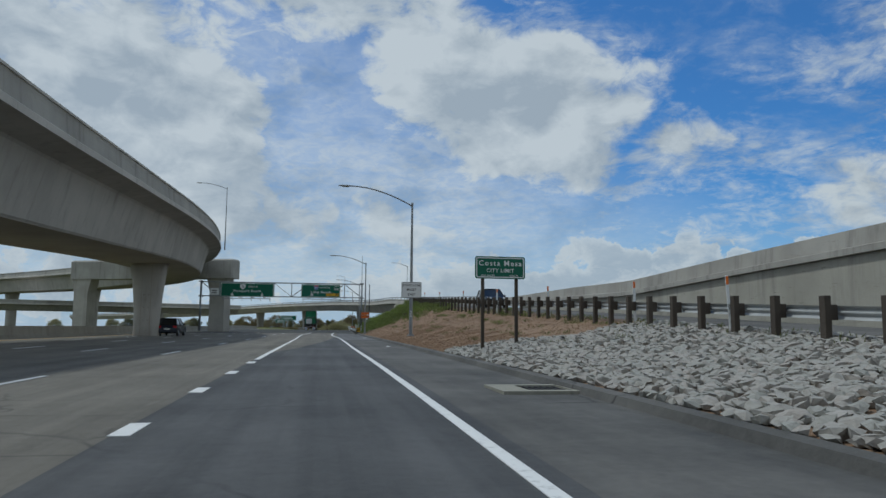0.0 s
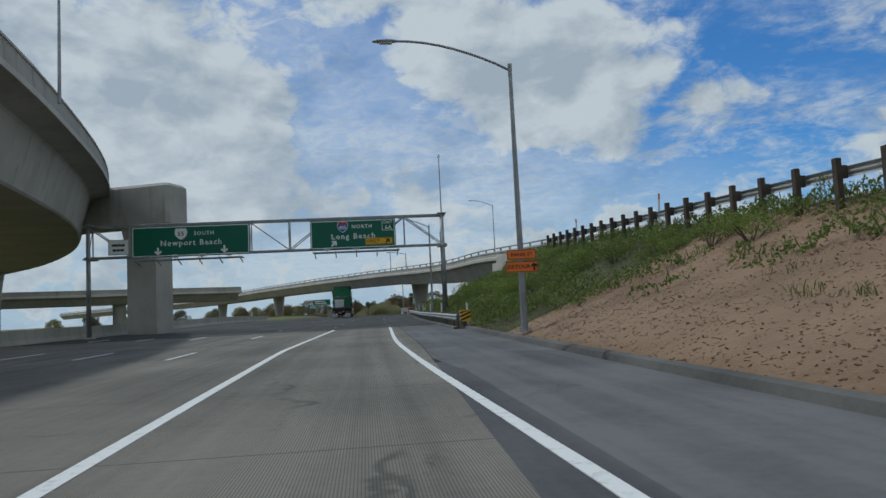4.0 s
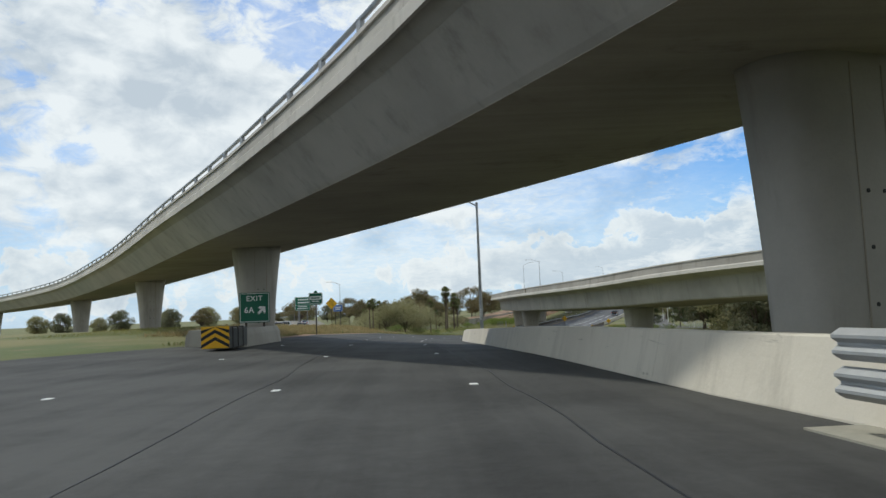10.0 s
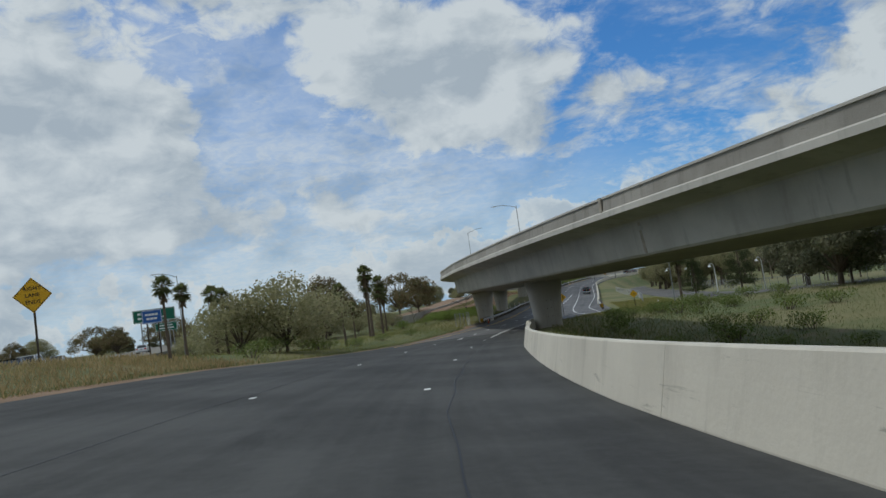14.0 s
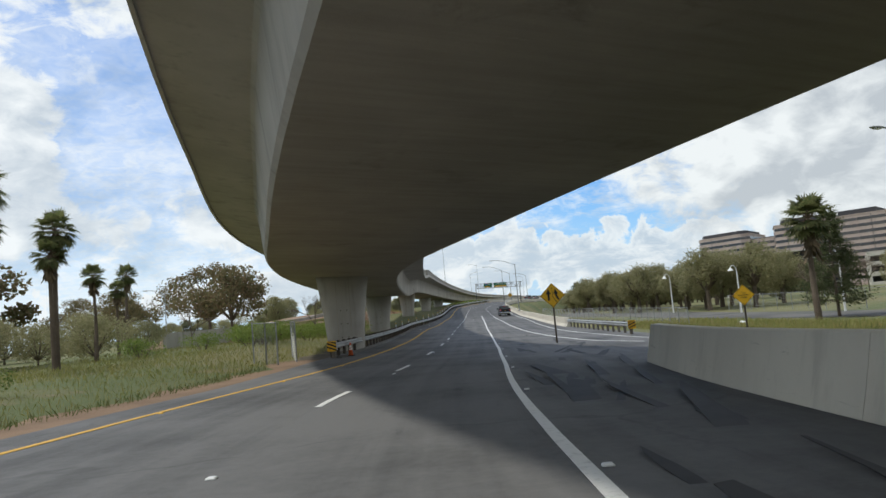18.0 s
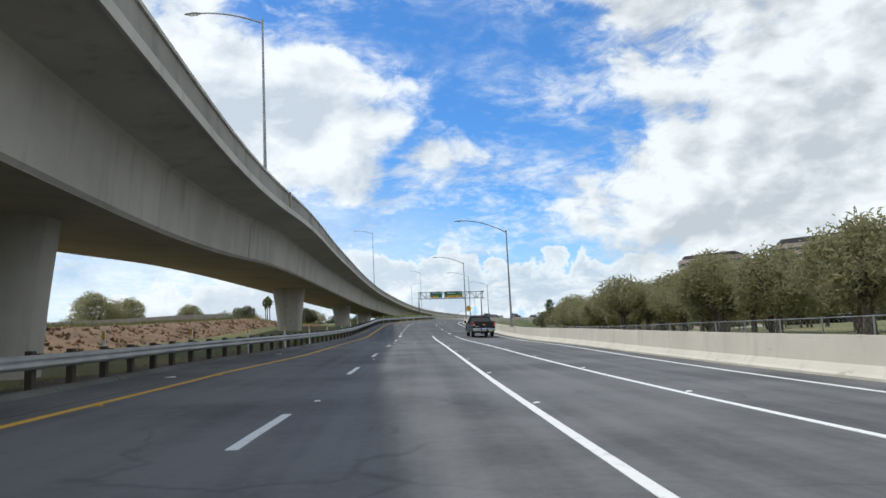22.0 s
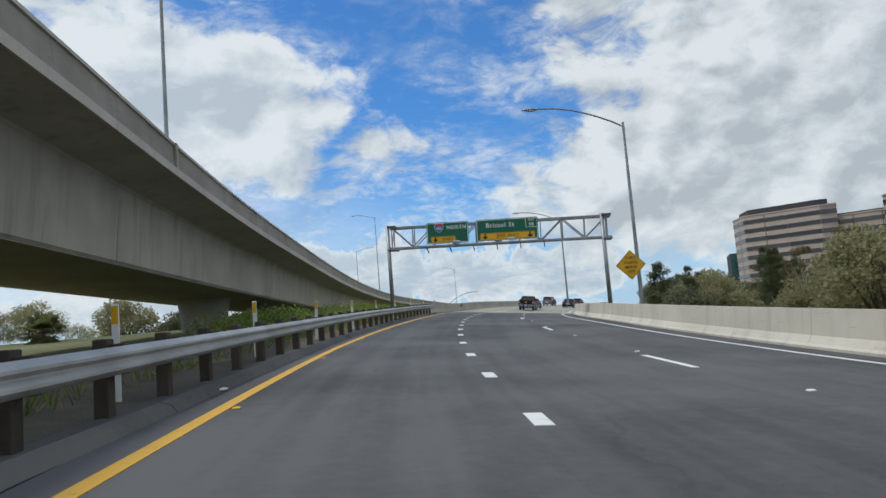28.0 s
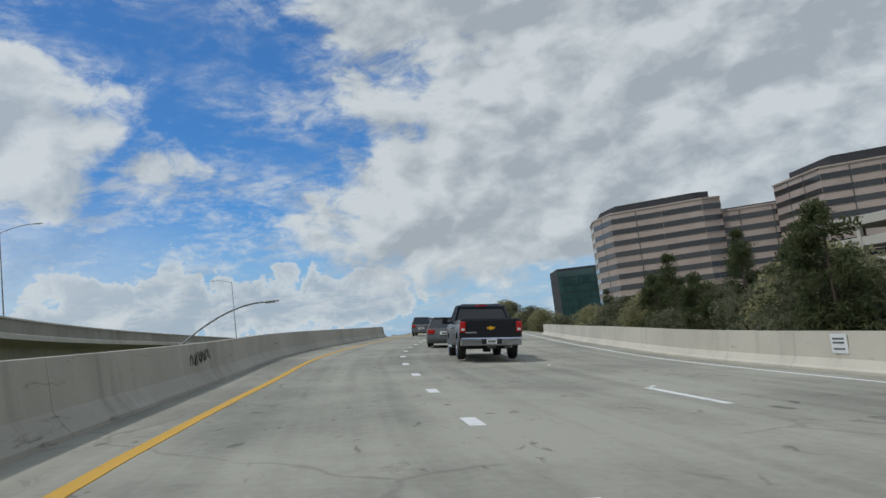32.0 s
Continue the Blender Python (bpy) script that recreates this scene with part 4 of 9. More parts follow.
barrier("barrier_left", 564.6, 640, table([(564, -3.25), (578, -2.95), (640, -2.85)]), "barrier_old", "grey concrete bridge barrier with graffiti scrawl", 0.9, face=1)
barrier("barrier_median", -140, 201.9, -20.9, "barrier_old", "grey concrete median barrier", 0.9, face=1)

# ---- metal beam guard rails ----
BEAM = [(0, .78), (-.045, .75), (-.085, .72), (-.085, .69), (-.03, .645), (-.03, .62), (-.085, .575), (-.085, .545), (-.045, .51), (0, .48), (.012, .48), (-.03, .515), (-.07, .55), (-.07, .57), (-.018, .62), (-.018, .645), (-.07, .695), (-.07, .715), (-.03, .745), (.012, .78)]


def guard_rail(name, s0, s1, d, label, side=1, base=0.0, post="wood", gap=1.905, rail="rail", line=ROAD, tall=.85):
    """W-beam rail on posts with blocks. side: +1 where the posts stand at larger d than the beam."""
    f = d if callable(d) else (lambda s: d)
    g = base if callable(base) else (lambda s: base)
    root = thing(name, label, "guard rail")
    for a in steps(s0, s1 - 3.8, 3.81)[:-1] + [s1 - 3.9]:
        b = min(a + 3.9, s1)
        sweep(line, a, b, lambda s: [(f(s) + side * q, h + g(s)) for q, h in BEAM], 1.95).make("beam", rail, root)
    pm = Mesh().box(-.08, .08, -.1, .1, -.5, tall, b=.01)
    first = None
    for s in steps(s0 + .4, s1 - .4, gap):
        if first is None:
            first = pm.make("post", post, root)
            ob = first
        else:
            ob = new("post", first.data)
            ob.parent = root
        ob.matrix_world = line.put(s, f(s) + side * .27, g(s))
        bl = blocks.get(post)
        if bl is None:
            bl = Mesh().box(-.09, .09, -.075, .075, .46, .80, b=.01).make("block", post, root)
            blocks[post] = bl
        else:
            bl = new("block", bl.data)
            bl.parent = root
        bl.matrix_world = line.put(s, f(s) + side * .105, g(s))
    return root


blocks = {}
guard_rail("guard_rail", 99.6, 153.4, lambda s: edge_right(s) - .38 if s < 143 else edge_right(s) - .38 - (s - 143) * .03, "galvanized steel guard rail on weathered posts beside a kerb", 1, base=-.09, post="postgrey")
rail_d = table([(351.6, -6.9), (364, -7.1), (399.1, -7.8), (410.7, -7.9), (425.9, -6.7), (454.3, -4.75), (509, -3.0), (548.7, -2.85), (575.4, -2.85)])
guard_rail("guard_rail_long", 352.6, 566.3, rail_d, "long galvanized guard rail on dark posts", -1, post="wood")
guard_rail("guard_rail_merge", 362, 387.2, lambda s: 10.3 - (s - 362) * .03, "galvanized guard rail running up to the concrete barrier", 1, post="postgrey")
ramp_d = table([(-30, 10.2), (12.7, 10.9), (39, 11.9), (95.9, 12.7), (117.4, 13.2)])
guard_rail("guard_rail_ramp", -24, 117.4, lambda s: ramp_d(s) + .3, "guard rail on heavy dark timber posts along the raised ramp", -1, base=lambda s: crest(s) + .05, post="wood", rail="rail", tall=1.0)

tagged(sweep(ROAD, 352, 566, lambda s: [(rail_d(s) + .10, -.05), (rail_d(s) + .14, .09), (rail_d(s) + .24, .12), (rail_d(s) + .36, .09), (rail_d(s) + .46, -.05)], 2.0).make("curb_long_rail", "asphalt_old"), "low rounded asphalt kerb under the long guard rail", "kerb", kind="structure")

# ---- raised ramp behind the slope, with its panelled wall ----
tagged(sweep(ROAD, -60, 122.2, lambda s: [(crest_d(s) + 1.1, crest(s) + .06), (crest_d(s) + 8.5, crest(s) + .06), (crest_d(s) + 8.5, crest(s) - .4), (crest_d(s) + 1.1, crest(s) - .4)], 5).make("road_ramp", "asphalt_old"), "raised asphalt ramp above the slope", "road", kind="structure")
wall_top = table([(-40, 5.6), (22.4, 5.05), (32.2, 4.75), (45.9, 4.25), (56.7, 4.4), (77.5, 4.4), (100.5, 5.2), (119.3, 5.9)])


def ramp_wall():
    root = thing("wall_ramp", "tall panelled concrete retaining wall with a parapet", "wall", kind="structure")
    for s in steps(-40, 73, 3.66)[:-1]:
        sweep(ROAD, s, s + 3.64, lambda q: [(20.2, -.5), (20.2, wall_top(q) - 1.0), (20.6, wall_top(q) - 1.0), (20.6, -.5)], 1.83).make("panel", "barrier_old", root)
    for s in steps(-40, 119.3, 7.3)[:-1]:
        sweep(ROAD, s, s + 7.28, lambda q: [(20.0, wall_top(q) - .98), (20.0, wall_top(q) - .72), (20.15, wall_top(q) - .68), (20.2, wall_top(q)), (20.55, wall_top(q)), (20.6, wall_top(q) - .98)], 2.4).make("parapet", "parapet", root)
    return root


ramp_wall()

# ---- slope beside the shoulder: stones, then bare chip-covered soil, then shrubs ----


def slope_prof(s):
    a, b = edge_right(s) + .15, crest_d(s) + 1.3
    row = []
    for i in range(13):
        u = i / 12
        p = Vector((s * .6, u * 4, 0))
        row.append((a + (b - a) * u, crest(s) * u ** 1.05 + .10 + .10 * noise.noise(p) * math.sin(math.pi * u)))
    return row + [(b, -.6), (a, -.6)]


tagged(sweep(ROAD, -60, 90, slope_prof, 1.2).make("embankment", "dirt", smooth=True), "bare reddish-brown soil slope below the ramp", "slope", kind="structure")
tagged(sweep(ROAD, 90, 159.4, slope_prof, 1.2).make("embankment_green", "thicket", smooth=True), "overgrown green slope below the ramp", "slope", kind="structure")


def slope_point(s, u):
    a, b = edge_right(s) + .15, crest_d(s) + 1.3
    p = Vector((s * .6, u * 4, 0))
    return ROAD.at(s, a + (b - a) * u, crest(s) * u ** 1.05 + .10 + .10 * noise.noise(p) * math.sin(math.pi * u))


# ---- bridges ----


def bridge(name, label, line, s0, s1, columns, half=5.6, deep=2.35, tube=False, tall=.9, base_z=-4.5, flare=1.75, joints=(), stem=1.18, web=(2.3, 1.5), skin="parapet"):
    """A box-girder flyover; the line runs along the middle of its soffit."""
    root = thing(name, label, "bridge")
    wb, wt = half - web[0], half - web[1]
    fd = deep if callable(deep) else (lambda s: deep)
    ft = tall if callable(tall) else (lambda s: tall)
    sweep(line, s0, s1, lambda s: [(-wb, .004), (-wb - .12, .12), (-wt - .02, fd(s) - .62), (-wt - .12, fd(s) - .5), (-half, fd(s) - .22), (-half, fd(s)), (half, fd(s)), (half, fd(s) - .22), (wt + .12, fd(s) - .5), (wt + .02, fd(s) - .62), (wb + .12, .12), (wb, .004)], 3).make("girder", "bridge", root, label="grey board-marked concrete box girder")
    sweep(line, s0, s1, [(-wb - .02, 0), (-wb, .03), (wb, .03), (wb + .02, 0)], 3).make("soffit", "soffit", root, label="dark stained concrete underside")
    for sgn in (-1, 1):
        for a in steps(s0, s1, 12)[:-1]:
            b = min(a + 11.98, s1)
            sweep(line, a, b, lambda s: [(sgn * (half - .01), fd(s) + .05), (sgn * (half - .06), fd(s) + .05 + .6 * ft(s)), (sgn * (half - .06), fd(s) + ft(s) - .09), (sgn * (half - .22), fd(s) + ft(s) - .09), (sgn * (half - .38), fd(s) + .05)], 3).make("parapet", skin, root)
            sweep(line, a, b, lambda s: [(sgn * (half + .09), fd(s) - .30), (sgn * (half + .09), fd(s) - .02), (sgn * (half + .02), fd(s) + .05), (sgn * (half - .4), fd(s) + .05), (sgn * (half - .4), fd(s) + .004), (sgn * (half + .004), fd(s) + .004), (sgn * (half + .004), fd(s) - .30)], 3).make("fascia", "fascia", root)
            sweep(line, a, b, lambda s: [(sgn * half, fd(s) + ft(s) - .1), (sgn * half, fd(s) + ft(s)), (sgn * (half - .24), fd(s) + ft(s)), (sgn * (half - .24), fd(s) + ft(s) - .1)], 3).make("coping", "fascia", root)
        if tube:
            pts = [line.at(s, sgn * (half - .12), fd(s) + ft(s) + .32) for s in steps(s0, s1, 3)]
            Mesh().pipe(pts, .065, 8).make("rail", "steel", root)
            for s in steps(s0 + 1, s1 - 1, 3.0):
                p = Mesh().box(-.06, .06, -.13, .13, 0, .34, b=.02).make("rail_post", "steel", root)
                p.matrix_world = line.put(s, sgn * (half - .12), fd(s) + ft(s))
    for s in joints:
        d, up = fd(s), ft(s)
        sweep(line, s - .12, s + .12, [(-wb - .15, .1), (-wt - .03, d - .5), (-half - .06, d - .24), (-half - .06, d + up), (-half + .02, d + up), (-half + .02, d - .2), (-wt + .1, d - .45), (-wb, .1)], .2).make("joint", "soffit", root)
        sweep(line, s - .12, s + .12, [(wb + .15, .1), (wt + .03, d - .5), (half + .06, d - .24), (half + .06, d + up), (half - .02, d + up), (half - .02, d - .2), (wt - .1, d - .45), (wb, .1)], .2).make("joint", "soffit", root)
        for k in (1, -1):
            b = Mesh().box(-.25, .25, -.3, .3, -.55, 0, b=.04).make("restrainer", "parapet", root)
            b.matrix_world = line.put(s, k * (wt - .25), d - .5)
    for s, foot, *aside in columns:
        p = line.at(s, *aside)
        t = line.yaw(s)
        z0 = on_ground(p.x, p.y) - .5 if foot is None else foot
        H = p.z + .1 - z0
        rings = []
        for i in range(15):
            u = i / 14
            k = max(0, (u * H - (H - 5.2)) / 5.2)
            w, e = stem + (flare - stem) * k ** 1.5, .85 * stem
            ring = []
            for j in range(32):
                a = 2 * math.pi * j / 32
                cx, cy = math.cos(a), math.sin(a)
                ring.append((w * (abs(cx) ** .7) * (1 if cx > 0 else -1), e * (abs(cy) ** .7) * (1 if cy > 0 else -1), u * H))
            rings.append(ring)
        c = Mesh().loft(rings).make("column", "bridge", root, smooth=True, label="flared concrete column")
        c.matrix_world = pose(p.x, p.y, z0, 0, 0, t)
        for x in (-.36 * stem, .36 * stem):
            Mesh().box(x - .012, x + .012, -.852 * stem, -.80 * stem, .3, H - .3).make("form_joint", "soffit", c)
        for x in (-.18 * stem, .18 * stem):
            for k in (.3, .45, .6):
                Mesh().tube((x, -.858 * stem, k * H), (x, -.80 * stem, k * H), .035, n=8).make("form_tie_hole", "black", c)
    return root


FLY3 = Line([(92, 100, 3.4), (70, 135, 2.9), (52, 172, 2.4), (41, 205, 2.0), (34.6, 235, 1.8), (31.9, 253.7, 1.35), (30.6, 282, 1.2), (31.7, 309, 1.15), (34.4, 333, 1.25), (39.5, 358.5, 1.4), (54.5, 398.2, 1.5), (65.6, 424, 2.85), (77.5, 451.1, 3.6), (102.5, 505, 4.4), (121, 538, 4.2), (142, 571, 3.7), (167, 605, 3.2), (215, 660, 2.8)],
            [(0, .03), (150, .04), (250, .05), (300, .07), (360, .05), (420, .02), (700, .02)])


def near_s(line, x, y):
    return float(line.s[np.argmin((line.q[:, 0] - x) ** 2 + (line.q[:, 1] - y) ** 2)])


bridge("flyover", "long curved grey concrete box-girder flyover on flared columns", FLY3, 0, FLY3.s[-1] - 1,
       [(near_s(FLY3, x, y), None) for x, y in ((70, 135), (44, 196), (31.9, 253.7), (31.7, 309), (39.6, 358.8), (54.5, 398.2), (77.5, 451.1), (102.5, 505), (117.6, 532))],
       half=6.0, deep=table([(near_s(FLY3, 30.6, 282), 2.4), (near_s(FLY3, 54.5, 398), 2.6), (near_s(FLY3, 77.5, 451), 2.9), (near_s(FLY3, 102.5, 505), 3.4), (near_s(FLY3, 142, 571), 2.75)]), tall=table([(near_s(FLY3, 30.6, 282), .8), (near_s(FLY3, 102.5, 505), .95)]), web=(2.3, 2.0), joints=[near_s(FLY3, 30.5, 279), near_s(FLY3, 61, 413), near_s(FLY3, 105.3, 510.8)], skin="parapet_dark")
FLY2 = Line([(21.5, 100, 2.7), (19.6, 125, 3.6), (17.8, 143, 4.3), (15.5, 160, 4.62), (9.1, 186, 5.62), (2.6, 203, 5.95), (-5.1, 220, 6.1), (-20.6, 253, 6.1), (-41, 288, 5.5), (-72, 326, 4.8), (-112, 362, 4)], [(0, -.03), (300, -.05)])
ABUT = 36.2
bridge("flyover_ramp", "grey concrete flyover with a steel tube rail on its parapet", FLY2, ABUT, FLY2.s[-1] - 1,
       [(near_s(FLY2, x, y), None, a) for x, y, a in ((16.3, 160, .3), (9.6, 186, 1.0), (-4.6, 220, .6), (-20, 253, 0), (-41, 288, 0), (-72, 326, 0))], half=5.0, tube=True, tall=.55, deep=table([(near_s(FLY2, 18.8, 143), 2.2), (near_s(FLY2, 16.1, 160), 2.05), (near_s(FLY2, 9.4, 186), 1.8), (near_s(FLY2, 2.9, 203), 1.75)]), flare=1.5, stem=.98, web=(1.5, .5))
# abutment of the ramp: long smooth wing walls, flush with the bridge's edge beam
g = thing("abutment", "pale smooth concrete abutment with long wing walls and a tube rail", "abutment")
for sgn in (-1, 1):
    e = [sgn * v for v in (5.06, 4.72)]
    for a, b in ((4, 16), (16.03, 28), (28.03, 33.6), (33.63, 36.18)):
        sweep(FLY2, a, b, [(e[0], -4), (e[0], 2.2), (e[0] - sgn * .05, 2.62), (e[1], 2.62), (e[1], -4)], 3).make("wing_wall", "fascia", g)
        sweep(FLY2, a, b, [(e[0] + sgn * .04, 2.622), (e[0] + sgn * .04, 2.76), (e[1] - sgn * .03, 2.76), (e[1] - sgn * .03, 2.622)], 3).make("coping", "fascia", g)
    sweep(FLY2, 36.182, 37.6, [(e[0], -4), (e[0], 1.62), (e[1], 1.62), (e[1], -4)], 1).make("wing_wall", "fascia", g)
    Mesh().pipe([FLY2.at(s, sgn * 4.88, 3.08) for s in steps(14, 36.2, 3)], .065, 8).make("rail", "steel", g)
    for s in range(14, 36, 3):
        p = Mesh().box(-.06, .06, -.13, .13, 0, .34, b=.02).make("rail_post", "steel", g)
        p.matrix_world = FLY2.put(s, sgn * 4.88, 2.75)
sweep(FLY2, 4, 36.18, [(-4.7, -4), (-4.7, 2.1), (4.7, 2.1), (4.7, -4)], 3).make("fill", "bridge", g)
FLY1 = Line([(-15.8, -120, 3.9), (-16, -60, 4.2), (-16.1, 0, 4.7), (-16.1, 25, 5.2), (-16.1, 45, 6.0), (-16.3, 65, 6.9), (-17.2, 82, 7.5), (-19.5, 100, 8.0), (-24.5, 122, 8.5), (-34, 145, 8.9), (-50, 170, 9.2), (-78, 200, 9.4), (-118, 235, 9.2)], [(0, -.02), (400, -.02)])
bridge("flyover_connector", "high grey concrete flyover over the freeway median", FLY1, 0, FLY1.s[-1] - 1, [(near_s(FLY1, x, y), -.6) for x, y in ((-16, -60), (-16.1, 12), (-16.8, 73), (-50, 170), (-78, 200))], tall=1.05, deep=3.4)

# ---- sign and lamp helpers: local x runs to the right of the traffic, y ahead, z up ----
R = random.Random(7)


def rrect(x0, x1, z0, z1, r, n=4):
    p = []
    for cx, cz, a0 in ((x1 - r, z1 - r, 0), (x0 + r, z1 - r, 90), (x0 + r, z0 + r, 180), (x1 - r, z0 + r, 270)):
        p += [(cx + r * math.cos(radians(a0 + 90 * i / n)), cz + r * math.sin(radians(a0 + 90 * i / n))) for i in range(n + 1)]
    return p


def prism(ring, y0, y1, mesh=None):
    """A plate with the outline ring (x, z), from y0 to y1."""
    m = mesh or Mesh()
    return m.loft([[(x, y0, z) for x, z in ring], [(x, y1, z) for x, z in ring]])


def hoop(outer, inner, y0, y1, mesh=None):
    """A flat band between two outlines."""
    n = len(outer)
    p = [(x, y0, z) for x, z in outer] + [(x, y0, z) for x, z in inner] + [(x, y1, z) for x, z in outer] + [(x, y1, z) for x, z in inner]
    f = []
    for i in range(n):
        j = (i + 1) % n
        f += [(i, j, n + j, n + i), (2 * n + j, 2 * n + i, 3 * n + i, 3 * n + j), (i, 2 * n + i, 2 * n + j, j), (n + j, 3 * n + j, 3 * n + i, n + i)]
    return (mesh or Mesh()).add(p, f)


def panel(root, mat, x0, x1, z0, z1, y=0.0, border="sign_white", r=.08, edge=.04, band=.035, name="panel"):
    """A sign plate with a border line."""
    pl = prism(rrect(x0, x1, z0, z1, r), y, y + .03).make(name, mat, root)
    if border:
        e, b = edge, edge + band
        hoop(rrect(x0 + e, x1 - e, z0 + e, z1 - e, r * .8), rrect(x0 + b, x1 - b, z0 + b, z1 - b, max(.01, r * .8 - band)), y - .005, y + .004).make("border", border, root)
    return pl


def text(root, s, size, mat, x, z, y=0.0, spacing=1.08):
    return letters(s, size, mat, root, pose(x, y - .004, z, 90, 0, 0), spacing=spacing)


def bars(root, mat, x, z, wide, high, y=0.0, n=1):
    """Plain bars in place of writing."""
    w = wide / n
    for i in range(n):
        Mesh().box(x - wide / 2 + i * w, x - wide / 2 + (i + .86) * w, y - .007, y + .002, z - high / 2, z + high / 2).make("bar", mat, root)


def arrow_up(x, z, size, turn=0.0):
    """Outline of a stout arrow, turned clockwise by degrees."""
    p = [(-.13, -.5), (.13, -.5), (.13, .05), (.42, -.12), (.42, .14), (0, .5), (-.42, .14), (-.42, -.12), (-.13, .05)]
    c, s = math.cos(radians(-turn)), math.sin(radians(-turn))
    return [(x + size * (a * c - b * s), z + size * (a * s + b * c)) for a, b in p]


def shield(x, z, w, h):
    p = [(0, -.5), (.22, -.38), (.40, -.18), (.49, .08), (.47, .28), (.38, .5), (.2, .44), (0, .5), (-.2, .44), (-.38, .5), (-.47, .28), (-.49, .08), (-.40, -.18), (-.22, -.38)]
    return [(x + w * a, z + h * b) for a, b in p]


def interstate(root, number, x, z, w, h, y=0.0):
    prism(shield(x, z, w * 1.1, h * 1.1), y - .008, y).make("shield_edge", "sign_white", root)
    sh = prism(shield(x, z, w, h), y - .013, y - .008).make("shield", "sign_blue", root)
    prism([(x - .42 * w, z + .24 * h), (x + .42 * w, z + .24 * h), (x + .38 * w, z + .5 * h), (x, z + .46 * h), (x - .38 * w, z + .5 * h)], y - .016, y - .012).make("shield_band", "sign_red", sh)
    letters(number, h * .5, "sign_white", root, pose(x, y - .02, z - .06 * h, 90, 0, 0), spacing=.95)


def lamp_post(label, m, top, arm=3.7, rise=1.1, wide=.11, pedestal=True, turn=0.0, group="street lamps"):
    """A steel pole with an upswept curved arm to local -x and a flat luminaire."""
    root = thing("street_lamp", label, "street lamp", group, m=m @ pose(0, 0, 0, 0, 0, turn))
    Mesh().tube((0, 0, 0), (0, 0, top), wide, wide * .52, 12).make("pole", "steel", root, smooth=False)
    if pedestal:
        Mesh().box(-.2, .2, -.2, .2, -.02, .03, b=.005).make("base_plate", "steel", root)
        for x in (-.15, .15):
            for y in (-.15, .15):
                Mesh().tube((x, y, .02), (x, y, .09), .018, n=6).make("bolt", "steel", root)
    if arm:
        pts = []
        for i in range(9):
            u = i / 8
            pts.append((-arm * u, 0, top - .15 + rise * math.sin(u * math.pi / 2) ** .9))
        Mesh().pipe(pts, .04, 8).make("arm", "steel", root)
        Mesh().tube((0, 0, top - .35), (0, 0, top + .06), wide * .62, wide * .62, 10).make("collar", "steel", root)
        z = top - .15 + rise
        rings = []
        for u, w, hh in ((0, .05, .05), (.12, .11, .08), (.35, .15, .10), (.62, .13, .08), (.78, .05, .05)):
            rings.append([(-arm - u + .05, w * math.cos(2 * math.pi * k / 10), z + hh * .6 * math.sin(2 * math.pi * k / 10)) for k in range(10)])
        hd = Mesh().loft(rings).make("luminaire", "rail", root, smooth=True)
        Mesh().box(-arm - .5, -arm - .12, -.09, .09, z - .075, z - .05, b=.01).make("lens", "lamp_clear", hd)
    return root


def tag_bars(root, z0, x, y, n=6):
    """Pole number, as bars on a strip."""
    st = Mesh().box(x - .045, x + .045, y - .012, y, z0, z0 + .1 * n + .05).make("number_strip", "sign_white", root)
    for i in range(n):
        Mesh().box(x - .028, x + .028, y - .018, y - .011, z0 + .04 + .1 * i, z0 + .10 + .1 * i).make("bar", "black", st)


GREY = "galvanized steel street lamp"
la = lamp_post(GREY + " rising from bare soil", ROAD.put(42.8, 5.2, .55), 7.9, 3.7, 1.1)
tag_bars(la, 1.1, -.02, -.11, 3)
lamp_post("galvanized street lamp carrying orange detour plates", ROAD.put(87.2, 4.85, .25), 8.4, 3.6, 1.0)
lc = lamp_post(GREY + " among shrubs", ROAD.put(130.8, 5.6, .5), 8.0, 3.5, 1.0)
tag_bars(lc, 1.5, 0, -.11, 6)
ld = lamp_post(GREY + " behind the curved barrier", ROAD.put(219.7, 4.0, -1.5), 10.1, 4.0, 1.1, .125)
tag_bars(ld, 2.9, -.03, -.12, 6)
for s, d, top in ((448.2, 9.45, 9.45), (493.6, 9.35, 9.35), (536, 9.5, 9.35), (574.7, 9.4, 9.3)):
    lamp_post(GREY + " standing on the concrete barrier", ROAD.put(s, d, .9), top - .9, 3.9, 1.2, .1)


def lamp_xy(label, x, y, base, top, arm=3.0, rise=.7, wide=.08, turn=0.0):
    return lamp_post(label, pose(x, y, base, 0, 0, turn), top - base, arm, rise, wide, False)


def deck_z(line, x, y, d, deep, tall):
    return line.at(near_s(line, x, y), d).z + deep + tall


lamp_xy("tall street lamp on the flyover parapet", 19.1, 165.1, deck_z(FLY2, 19.1, 165.1, 5.4, 1.9, .5), 15.5, 3.2, turn=20)
lamp_xy("tall street lamp on the flyover parapet", 6.1, 205.4, deck_z(FLY2, 6.1, 205.4, 5.4, 1.85, .55), 15.4, 1.9, .5, turn=25)
lamp_xy("street lamp on the flyover parapet", 7.0, 173.0, deck_z(FLY2, 7.0, 173.0, -5.2, 1.9, .5), 9.75, 2.4, .3, turn=20)
lamp_xy("street lamp on the high flyover", -12.9, 98.3, deck_z(FLY1, -12.9, 98.3, 5.4, 2.35, .9), 19.6, 3.2)
